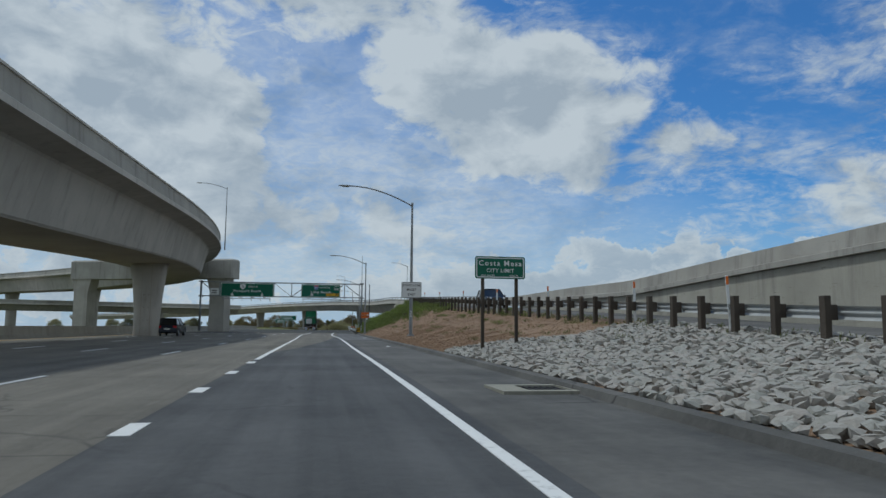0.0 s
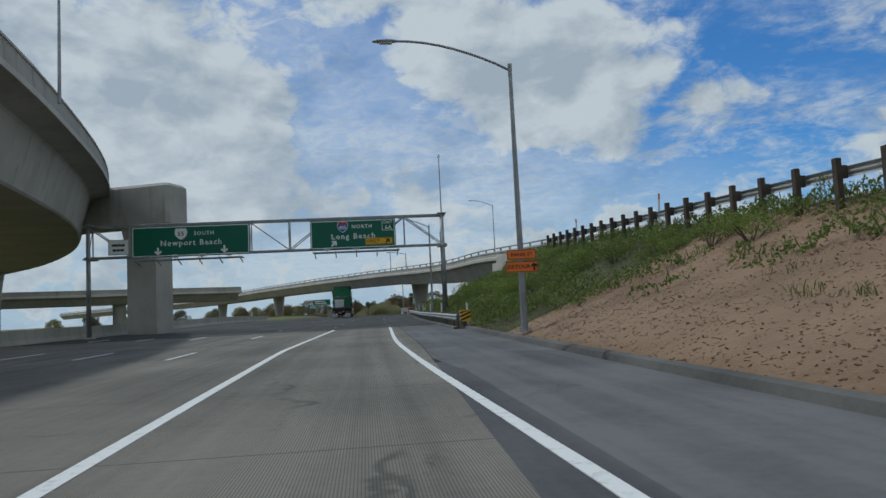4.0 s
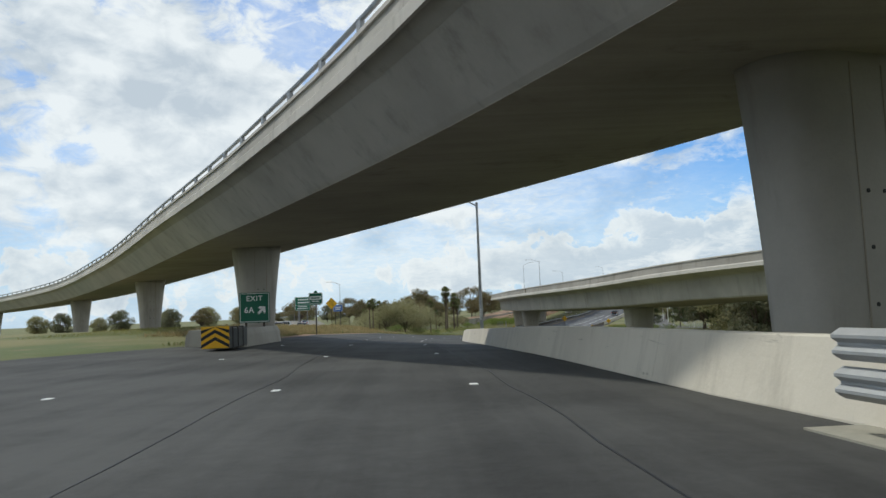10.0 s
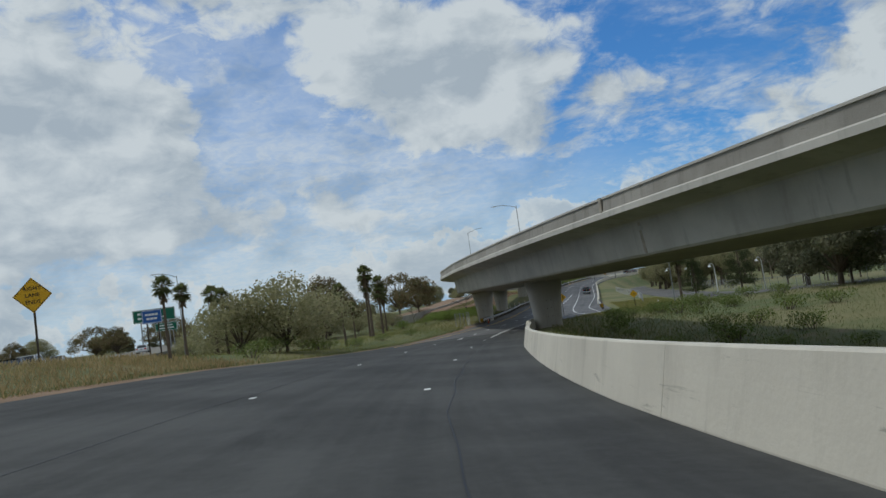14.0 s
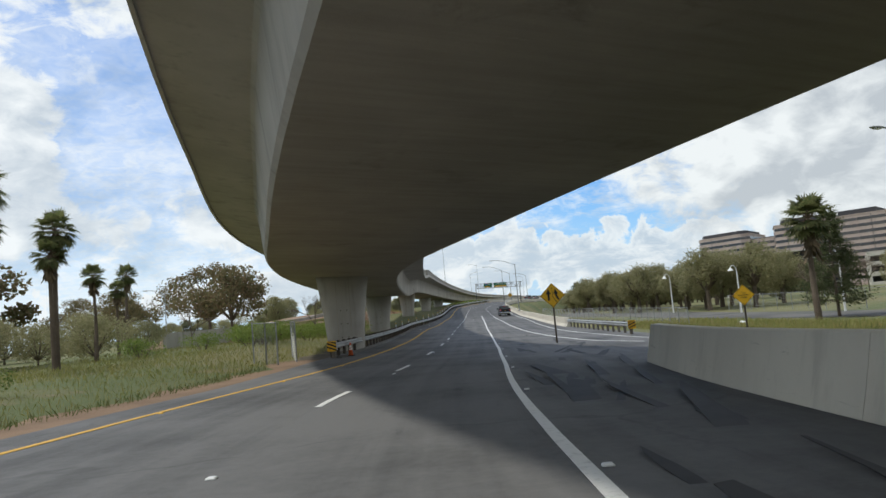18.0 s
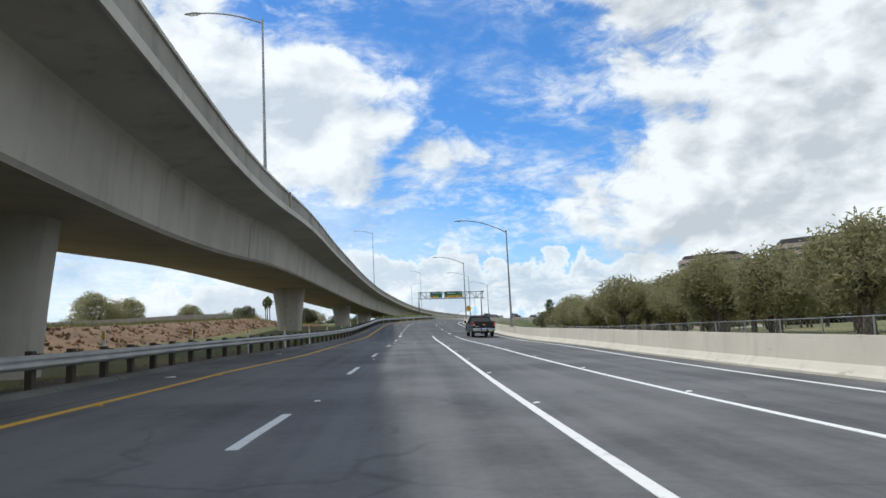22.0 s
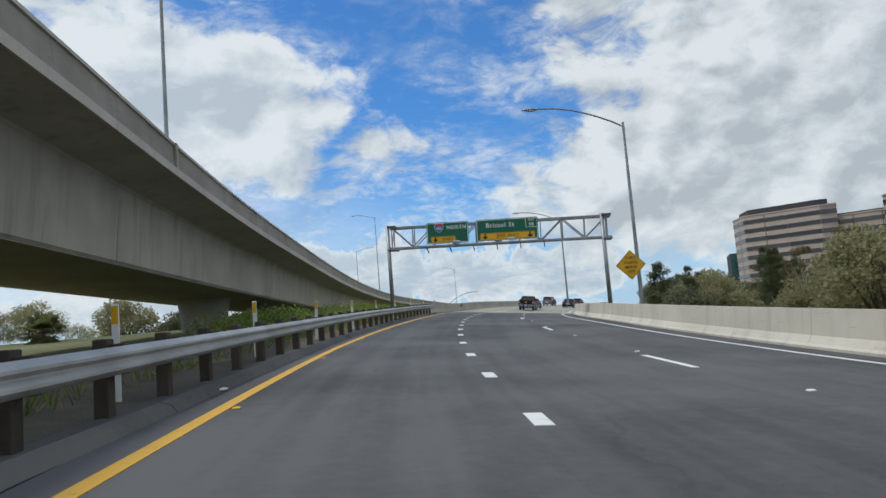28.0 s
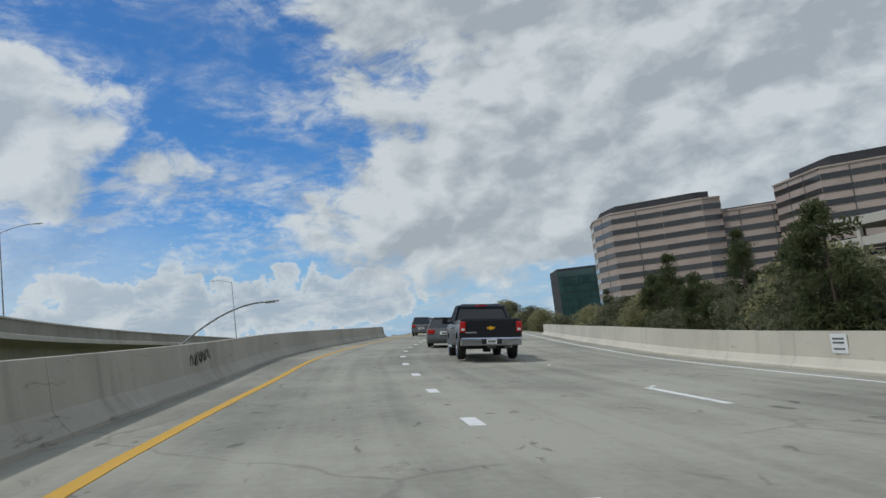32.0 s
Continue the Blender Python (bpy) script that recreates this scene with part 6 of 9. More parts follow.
def cone(m, label):
    g = thing("traffic_cone", label, "traffic cone", m=m)
    Mesh().box(-.19, .19, -.19, .19, 0, .04, b=.015).make("base", "rubber", g)
    Mesh().tube((0, 0, .04), (0, 0, .71), .135, .03, 16).make("cone", "cone", g, smooth=True)
    Mesh().tube((0, 0, .44), (0, 0, .58), .078, .056, 16, False).make("band", "sign_white", g)
    Mesh().tube((0, 0, .33), (0, 0, .40), .095, .083, 16, False).make("band", "sign_white", g)


cone(ROAD.put(353.6, -6.3, .0), "orange traffic cone with white bands beside the rail end")


def marker(m, tall, mats, label, group):
    g = thing("delineator", label, "marker post", group, m=m)
    Mesh().box(-.05, .05, -.012, .012, -.2, tall, b=.006).make("post", mats[0], g)
    Mesh().box(-.042, .042, -.018, -.011, tall - .27, tall - .03).make("reflector", mats[1], g)
    return g


proto = marker(ROAD.put(398, rail_d(398) - .9, 0), 1.25, ("sign_white", "sign_yellow"), "white plastic marker post with a yellow reflector behind the rail", "markers behind the long rail")
for i in range(1, 24):
    s = 398 + 7.62 * i
    copy_thing(proto, ROAD.put(s, rail_d(s) - .75, .05 * R.random(), R.uniform(-8, 8)) @ pose(0, 0, 0, R.uniform(-2, 2), R.uniform(-3, 3)))
proto = marker(ROAD.put(-8, ramp_d(-8) + .35, crest(-8)), 1.6, ("sign_white", "sign_orange"), "slim white and orange marker stake on the ramp rail", "stakes on the ramp rail")
for s in (6, 12.5, 19, 26, 38, 51, 65, 80, 96, 110):
    copy_thing(proto, ROAD.put(s, ramp_d(s) + .35, crest(s) + .05, R.uniform(-8, 8)) @ pose(0, 0, 0, R.uniform(-3, 3), R.uniform(-3, 3)))
proto = marker(ROAD.put(101.5, edge_right(101.5) + .35, 0), 1.25, ("sign_white", "sign_white"), "white marker stake behind the guard rail", "stakes at the shoulder rail")
for s in (116, 127, 139, 150):
    copy_thing(proto, ROAD.put(s, edge_right(s) + .35, .1, R.uniform(-8, 8)))

# raised pavement markers along the painted lines
proto = None
for f, s0, s1, step, mat, lab, off in ((line_a, 306, 455, 15.2, "sign_white", "white reflective pavement markers", 6), (line_c, 352, 600, 7.6, "sign_white", "white reflective pavement markers", 0), (line_y, 306, 575, 7.6, "sign_yellow", "yellow reflective pavement markers", 0), (line_r, 305, 450, 7.6, "sign_white", "white reflective pavement markers", 0)):
    root = thing("marking_studs", lab, "road marking", kind="structure")
    me = Mesh().box(-.05, .05, -.05, .05, 0, .02, b=.012).make("stud", mat, root)
    me.matrix_world = ROAD.put(s0, f(s0) + .17, .002)
    s = s0 + step
    while s < s1:
        o = new("stud", me.data)
        o.parent = root
        o.matrix_world = ROAD.put(s + off * 0, f(s) + .17, .002)
        s += step

# folded arrow-board trailers and a cabinet parked behind the shoulder rail
for x, y, tn in ((8.8, 154.0, 4), (11.5, 154.3, -6)):
    b = on_ground(x, y)
    h = 2.08 - b
    g = thing("arrow_board", "orange roadwork trailer with its dark board folded flat", "trailer", "roadwork trailers", m=pose(x, y, b, 0, 0, tn))
    Mesh().box(-1.0, 1.05, -.55, .5, h, h + .10, b=.02).make("board", "black", g, label="dark board folded flat")
    Mesh().box(-.85, .95, -.6, -.55, h + .02, h + .16, b=.01).make("lip", "black", g)
    bars(g, "straw", .2, h + .07, 1.0, .045, y=-.604, n=11)
    Mesh().box(-.75, .8, -.5, .3, h + .10, h + .17, b=.02).make("frame", "truck_red", g, label="orange frame")
    Mesh().box(-1.25, -.95, -.3, .2, h + .01, h + .05, b=.01).make("lamp_bar", "black", g)
    for u in (-.65, .65):
        Mesh().box(u - .05, u + .05, -.05, .05, .42, h, b=.01).make("post", "truck_red", g, label="orange steel post")
        Mesh().box(u - .09, u + .09, -.08, .08, h * .62, h * .62 + .06, b=.01).make("collar", "truck_red", g)
        Mesh().tube((u - .28, .1, .1), (u - .08, 0, .75), .03, n=8).make("brace", "steel", g)
        Mesh().tube((u + .28, .3, .32), (u + .46, .3, .32), .30, n=18).make("wheel", "rubber", g)
        fen = Mesh()
        ring = lambda w: [(w, .3 + .36 * math.cos(q), .34 + .36 * math.sin(q)) for q in [math.pi * i / 10 for i in range(11)]] + [(w, .3 + .33 * math.cos(q), .34 + .33 * math.sin(q)) for q in [math.pi * (10 - i) / 10 for i in range(11)]]
        fen.loft([ring(u + .22), ring(u + .50)]).make("fender", "truck_red", g, label="orange mudguard")
    Mesh().box(-.68, .68, -.03, .03, h * .8, h * .8 + .07, b=.01).make("crossbar", "truck_red", g)
    Mesh().tube((-.2, -.1, h * .86), (-.12, -.3, h * .66), .02, n=6).make("lever", "steel", g)
    Mesh().box(-.75, .95, -.3, .9, .36, .46, b=.02).make("chassis", "truck_red", g)
    Mesh().tube((0, .9, .41), (0, 2.0, .36), .05, n=8).make("drawbar", "chassis", g)
x, y = 10.35, 150.4
b = on_ground(x, y)
g = thing("cabinet", "pale grey metal roadside cabinet on a concrete pad", "cabinet", m=pose(x, y, b, 0, 0, -12))
Mesh().box(-.42, .42, -.6, .6, .05, 1.9 - b, b=.03).make("body", "sign_white", g)
Mesh().box(-.36, .36, -.615, -.6, .16, 1.8 - b, b=.01).make("door", "sign_white", g)
Mesh().box(.2, .24, -.64, -.615, .7, .86, b=.008).make("handle", "steel", g)
Mesh().box(-.46, .46, -.64, .64, 1.9 - b, 1.95 - b, b=.015).make("cap", "sign_white", g)
Mesh().box(-.55, .55, -.75, .75, -.3, .05, b=.02).make("pad", "barrier_old", g)
for x, y in ((6.25, 147.0), (6.6, 139.6), (5.9, 156.5)):
    b = on_ground(x, y)
    g = thing("marker", "flat white roadside marker post behind the guard rail", "marker post", "marker posts", m=pose(x, y, b, 0, 0, -8))
    Mesh().box(-.055, .055, -.012, .012, -.2, 1.5 - b, b=.006).make("blade", "sign_white", g)

# chain-link fences: posts, rails, and crossed wires


def chain_fence(name, pts, high, label, gap=3.0, mesh_step=.16):
    root = thing(name, label, "fence")
    wires = Mesh()
    for (x0, y0), (x1, y1) in zip(pts, pts[1:]):
        L = math.hypot(x1 - x0, y1 - y0)
        n = max(1, round(L / gap))
        P = [Vector((x0 + (x1 - x0) * i / n, y0 + (y1 - y0) * i / n, 0)) for i in range(n + 1)]
        for q in P:
            q.z = on_ground(q.x, q.y)
        for i, q in enumerate(P):
            Mesh().tube(q - Vector((0, 0, .3)), q + Vector((0, 0, high + .05)), .035, n=6).make("post", "steel", root)
            if i < n:
                a, b = q, P[i + 1]
                Mesh().tube(a + Vector((0, 0, high)), b + Vector((0, 0, high)), .022, n=6).make("rail", "steel", root)
                k = int(gap / mesh_step)
                hz = Vector((0, 0, high))
                lean = max(1, round(high / mesh_step * .9))
                for j in range(-lean, k):
                    for rev in (0, 1):
                        u0, u1 = j / k, (j + lean) / k
                        c0, c1 = max(u0, 0), min(u1, 1)
                        h0, h1 = (c0 - u0) / (u1 - u0), (c1 - u0) / (u1 - u0)
                        if rev:
                            h0, h1 = 1 - h0, 1 - h1
                        wires.tube(a.lerp(b, c0) + hz * h0, a.lerp(b, c1) + hz * h1, .0035, n=3, caps=False)
    tagged(wires.make("netting", "fence", root), kind="stuff")
    return root


q = [ROAD.at(s, d) for s, d in ((351.0, -8.6), (354.0, -9.6))]
chain_fence("fence", [(a.x, a.y) for a in q], 2.0, "sagging chain-link fence with steel posts at the flyover's foot", 2.6)
q = [ROAD.at(s, d) for s, d in ((349.0, -9.0), (349.5, -9.7), (350.4, -10.6))]
chain_fence("gate", [(a.x, a.y) for a in q], 2.0, "chain-link gate standing open beside the rail", 1.0)
q = [ROAD.at(s, d) for s, d in ((372, 17), (395, 17.5), (425, 16), (460, 15))]
chain_fence("fence_park", [(a.x, a.y) for a in q], 1.35, "long grey chain-link fence along the frontage road", 3.0, .3)
q = [ROAD.at(s, d) for s, d in ((318, 42), (345, 36), (368, 32), (400, 30))]
chain_fence("fence_far", [(a.x, a.y) for a in q], 1.7, "chain-link fence before the parkland", 3.0, .35)


def park_lamp(x, y):
    b = on_ground(x, y)
    g = thing("park_lamp", "white goose-neck park lamp with a bell shade", "street lamp", "park lamps", m=pose(x, y, b))
    Mesh().tube((0, 0, -.2), (0, 0, 4.2), .09, .06, 10).make("pole", "sign_white", g)
    Mesh().pipe([(0, 0, 4.2), (-.1, 0, 4.6), (-.35, 0, 4.85), (-.65, 0, 4.8), (-.8, 0, 4.55)], .04, 8).make("neck", "sign_white", g)
    Mesh().tube((-.8, 0, 4.6), (-.8, 0, 4.3), .08, .3, 14).make("shade", "sign_white", g)


for s, d in ((352, 38), (360, 34), (372, 29), (388, 27), (405, 25), (330, 45)):
    p = ROAD.at(s, d)
    park_lamp(p.x, p.y)
# frontage road and verge kerb behind the fences
FR = Line([tuple(ROAD.at(s, d)) for s, d in ((300, 60), (330, 44), (360, 29), (395, 23.5), (430, 22), (480, 21), (540, 20))])
FR.q[:, 2] = [on_ground(x, y) + .05 for x, y in FR.q[:, :2]]
tagged(sweep(FR, 0, FR.s[-1], [(-3.4, 0), (3.4, 0), (3.4, -.6), (-3.4, -.6)], 6).make("road_frontage", "asphalt_old"), "pale asphalt frontage road beyond the fence", "road", kind="structure")
# white pipe on the verge
p = ROAD.at(366, 19)
g = thing("debris", "white plastic pipe length lying on grass", "debris", m=pose(p.x, p.y, on_ground(p.x, p.y) + .09, 0, 90, 60))
Mesh().tube((0, 0, -.7), (0, 0, .7), .12, n=12).make("pipe", "sign_white", g)
# storm drain inlet at the kerb
g = thing("drain_inlet", "sunken concrete storm drain inlet full of dead leaves", "drain", m=ROAD.put(12.6, 4.0, 0))
hoop([(-.95, -.75), (.55, -.75), (.55, .75), (-.95, .75)], [(-.45, -.5), (.35, -.5), (.35, .5), (-.45, .5)], -.012, .05).make("apron", "deck_concrete", g).matrix_local = pose(0, 0, 0, 90, 0, 0)
Mesh().box(-.45, .35, -.5, .5, .004, .012).make("grate_bed", "chassis", g)
for i in range(7):
    Mesh().box(-.42 + .115 * i, -.38 + .115 * i, -.48, .48, .012, .03).make("bar", "chassis", g)
# rail end shoe on the bridge barrier, a scrap in the shoulder
for s, d, sz in ((38.6, 3.5, .3), (27, 4.6, .2), (68, 3.9, .25), (404, -6.3, .3), (418, -5.9, .25), (513, -2.6, .2), (370, 4.2, .25)):
    g = thing("litter", "small torn scrap of rubbish on the roadside", "litter", "roadside litter", m=ROAD.put(s, d, .02, R.uniform(0, 360)))
    m = Mesh()
    ring = [(sz * (.4 + .2 * R.random()) * math.cos(a), sz * (.4 + .2 * R.random()) * math.sin(a)) for a in np.linspace(0, 2 * math.pi, 9)[:-1]]
    m.loft([[(x, y, .0) for x, y in ring], [(x * .9, y * .9, .012 + .02 * R.random()) for x, y in ring]])
    m.make("scrap", "rubber" if s in (27, 370) else "tarp", g)

# dark patches in the paving, and spilt white paint along a lane line
def splash(root, name, mat, s, d, a, b, turn, h=.006, n=11):
    ring = []
    for i in range(n):
        t = 2 * math.pi * i / n
        k = R.uniform(.6, 1.1)
        ring.append((a * k * math.cos(t), b * k * math.sin(t)))
    ob = Mesh().loft([[(x, y, -.01) for x, y in ring], [(x, y, 0) for x, y in ring]]).make(name, mat, root)
    ob.matrix_world = ROAD.put(s, d, h, turn)
    f = ROAD.at(s, d + 1) - ROAD.at(s, d)
    ob.matrix_world = ob.matrix_world @ Matrix.Rotation(math.atan2(-f.z, 1), 4, "Y")


g = thing("road_patches", "black asphalt repair patches and tar smears on the gore", "road patch", kind="structure")
for i in range(48):
    s = R.uniform(299, 358)
    splash(g, "patch", "tar", s, R.uniform(1.6, 3.0 + max(0, s - 322) * .16), R.uniform(.06, .3), R.uniform(1.0, 4.8), R.uniform(-16, 4), .003 + .00008 * i)
g = thing("paint_spill", "splashes of spilt white paint along the lane line", "paint", kind="structure")
for i in range(34):
    splash(g, "splash", "white_line", 428.6 + R.gauss(0, .34), line_a(428.6) + R.gauss(.0, .13), R.uniform(.012, .05), R.uniform(.02, .09), R.uniform(-40, 40), .006 + .0001 * i, 7)
for i in range(150):
    s = R.triangular(427, 446, 430)
    spread = (.07, .14, .5)[i % 3]
    splash(g, "splash", "white_line", s, line_a(s) + R.gauss(0, spread) + (1.5 if i % 9 == 0 else 0), R.uniform(.005, .018), R.uniform(.01, .07 if s > 431 else .04), R.uniform(-10, 10), .006 + .0001 * i, 6)
g = thing("tar_seams", "thin black tar seams in the paving", "road patch", kind="structure")
for s0, s1, f in ((112, 310, lambda s: tabs_r(s) + .55 + .05 * math.sin(s)), (112, 310, lambda s: tabs_l(s) - .35 + .04 * math.sin(s * .7)), (365, 560, lambda s: line_y(s) - .5 + .04 * math.sin(s * .6))):
    sweep(ROAD, s0, s1, lambda s: [(f(s) - .011, .004), (f(s) + .011, .004), (f(s) + .011, -.01), (f(s) - .011, -.01)], 1.7).make("seam", "black", g)

# scrawl on the bridge barrier
g = thing("graffiti", "loose dark scrawl sprayed on the bridge barrier", "graffiti", kind="structure")
for k in range(4):
    pts = []
    for i in range(14):
        h = .56 + .13 * math.sin(i * 1.9 + k) + .03 * k
        pts.append(ROAD.at(590.2 + k * .42 + i * .055 + .12 * math.sin(i * 2.4), -2.93 - .19 - .05 * (h - .3) / .6 + .012, h))
    Mesh().pipe(pts, .005, 4).make("stroke", "chassis", g)

def on_road(s, d, turn=0.0):
    """A pose on the pavement that leans with its cross fall."""
    return ROAD.put(s, d, .01, turn) @ pose(0, 0, 0, 0, math.degrees(math.atan(float(np.interp(s, ROAD.bs, ROAD.bv)))), 0)


# ---- vehicles: local y ahead, x right, z up, origin on the road under the middle ----


def outline_body(pts, half, narrow, belt, top, steps_in=.06, mesh=None):
    """Extrudes a side outline (y, z) across the width; above the belt it narrows towards the top."""
    def w(z):
        u = max(0, (z - belt) / max(top - belt, 1e-3))
        return half - narrow * min(u, 1)
    n = len(pts)
    cy, cz = sum(p[0] for p in pts) / n, sum(p[1] for p in pts) / n
    rings = []
    for sg, k, inn in ((-1, 1, .965), (-1, .94, 1.0), (1, .94, 1.0), (1, 1, .965)):
        rings.append([(sg * (w(z) * k if k < 1 else w(z)), cy + (y - cy) * inn, cz + (z - cz) * inn) for y, z in pts])
    return (mesh or Mesh()).loft(rings)


def arch(y, z, r, n=8):
    return [(y + r * math.cos(math.pi * i / n), z + r * math.sin(math.pi * i / n)) for i in range(n + 1)]


def wheel(root, x, y, r, wide, rim="car_silver", spokes=6, rim_r=.62, smooth=False):
    sg = 1 if x > 0 else -1
    rings = []
    for dx, k in ((-.5, .80), (-.42, .95), (-.25, 1.0), (.25, 1.0), (.42, .95), (.5, .80)):
        rings.append([(x + dx * wide, y + r * k * math.cos(2 * math.pi * i / 24), r + r * k * math.sin(2 * math.pi * i / 24)) for i in range(24)])
    wh = Mesh().loft(rings).make("wheel", "rubber", root)
    o = x + sg * wide * .5
    ri = []
    for dx, k in ((.004, rim_r * 1.12), (.012, rim_r * 1.08), (-.02, rim_r * .98), (-.06, rim_r * .5), (-.03, rim_r * .3), (.02, rim_r * .22), (.02, .01)):
        ri.append([(o + sg * dx, y + r * k * math.cos(2 * math.pi * i / 24), r + r * k * math.sin(2 * math.pi * i / 24)) for i in range(24)])
    rm = Mesh().loft(ri, caps=False).make("rim", rim, wh)
    m = Mesh()
    for i in range(spokes):
        a = 2 * math.pi * (i + .5) / spokes
        c, s = math.cos(a), math.sin(a)
        p0, p1 = r * rim_r * .55, r * rim_r * .85
        m.tube((o - sg * .035, y + p0 * c, r + p0 * s), (o - sg * .03, y + p1 * c, r + p1 * s), .035, n=6)
    m.make("rim_holes", "black", wh)
    return wh


def car(label, m, paint, kind="sedan", length=4.6, half=.9, high=1.45, category="car", rims="car_silver"):
    g = thing("car", label, category, "cars on the road", m=m)
    L = length / 2
    r = .33 if kind == "sedan" else .37
    ya, yb = L - .85, -L + .95
    lift = .22 if kind == "sedan" else .28
    belt = .92 if kind == "sedan" else 1.05
    hood = .82 if kind == "sedan" else 1.0
    bottom = [(-L + .12, lift)] + arch(yb, r, r * 1.18)[::-1] + arch(ya, r, r * 1.18)[::-1] + [(L - .15, lift)]
    deck = [(L - .02, lift + .18), (L, .52), (L - .1, hood - .14), (L - .45, hood - .03), (L - 1.35, belt - .02), (-L + (.85 if kind == "sedan" else .2), belt), (-L + .1, belt - .04), (-L + .01, belt - .3), (-L, .5), (-L + .03, lift + .1)]
    outline_body(bottom + deck, half, .0, 9, 10).make("body", paint, g)
    yf, yr = L - 1.3, (-L + .75 if kind == "sedan" else -L + .18)
    rf, rr = yf - .85, yr + (.75 if kind == "sedan" else .35)
    outline_body([(yr, belt - .03), (rr, high - .05), (rf, high - .05), (yf, belt - .03)], half - .05, .2, belt, high).make("glasshouse", "glass", g)
    wt = half - .25
    Mesh().loft([[(-wt + .02, y, high - .06), (-wt + .1, y, high - .0), (wt - .1, y, high - .0), (wt - .02, y, high - .06)] for y in (rr - .04, rr + .1, rf - .1, rf + .06)]).make("roof", paint, g)
    for sg in (-1, 1):
        for (y0, y1) in ((yf, rf), ((yf + yr) / 2, (rf + rr) / 2), (yr, rr)):
            Mesh().tube((sg * (half - .05), y0, belt - .03), (sg * (wt + .01), y1, high - .04), .045, n=6).make("pillar", paint, g)
        mi = Mesh().box(sg * (half + .1) - .1, sg * (half + .1) + .1, yf - .55, yf - .42, belt + .0, belt + .17, b=.03).make("mirror", paint, g)
        Mesh().box(sg * (half - .22) - .17, sg * (half - .22) + .17, -L - .015, -L + .14, belt - .27, belt - .08, b=.03).make("tail_lamp", "lamp_red", g)
        Mesh().box(sg * (half - .24) - .19, sg * (half - .24) + .19, L - .2, L - .0, hood - .22, hood - .08, b=.03).make("headlight", "lamp_clear", g)
        for y in (ya, yb):
            wheel(g, sg * (half - .12), y, r, .22, rims)
    Mesh().box(-half + .08, half - .08, -L - .04, -L + .1, .38, .55, b=.03).make("rear_bumper", paint, g)
    Mesh().box(-.26, .26, -L - .05, -L - .0, .6, .75, b=.01).make("plate", "sign_white", g)
    bars(g, "car_grey", 0, .675, .34, .07, y=-L - .05, n=6)
    Mesh().box(-half + .1, half - .1, -L + .2, L - .2, lift - .04, lift + .1).make("underbody", "chassis", g)
    return g


car("dark sport utility car driving down the raised ramp", ROAD.put(63.5, 14.9, crest(63.5) + .08, 180), "car_dark", "suv", 4.8, .95, 1.75)
car("dark sport utility car in the far freeway lane", ROAD.put(75.7, -14.8, 0), "car_dark", "suv", 4.8, .95, 1.72)
for s, d, paint, kind, lab in (
                               (625, 6.9, "car_black", "sedan", "black sedan in the outer lane of the bridge"),
                               (643, .2, "car_grey", "suv", "grey utility car on the bridge deck"), (652, 4.1, "car_black", "sedan", "dark sedan far along the bridge deck"),
                               (612, 3.4, "car_grey", "sedan", "grey sedan on the bridge deck")):
    car(lab, on_road(s, d), paint, kind, 4.6 if kind == "sedan" else 4.8, .9, 1.45 if kind == "sedan" else 1.7)
for s, d, paint, kind, lab in ((95, 3, "car_dark", "suv", "dark utility car on the through lanes"), (101, 6.4, "car_black", "sedan", "black sedan on the through lanes"), (120, 2.5, "car_white", "suv", "white utility car on the through lanes"), (150, -2, "car_silver", "sedan", "silver sedan far along the through lanes"), (185, 4, "car_white", "sedan", "white sedan far along the through lanes")):
    car(lab, FWY.put(s, d, .01), paint, kind, 4.6, .9, 1.45 if kind == "sedan" else 1.7)


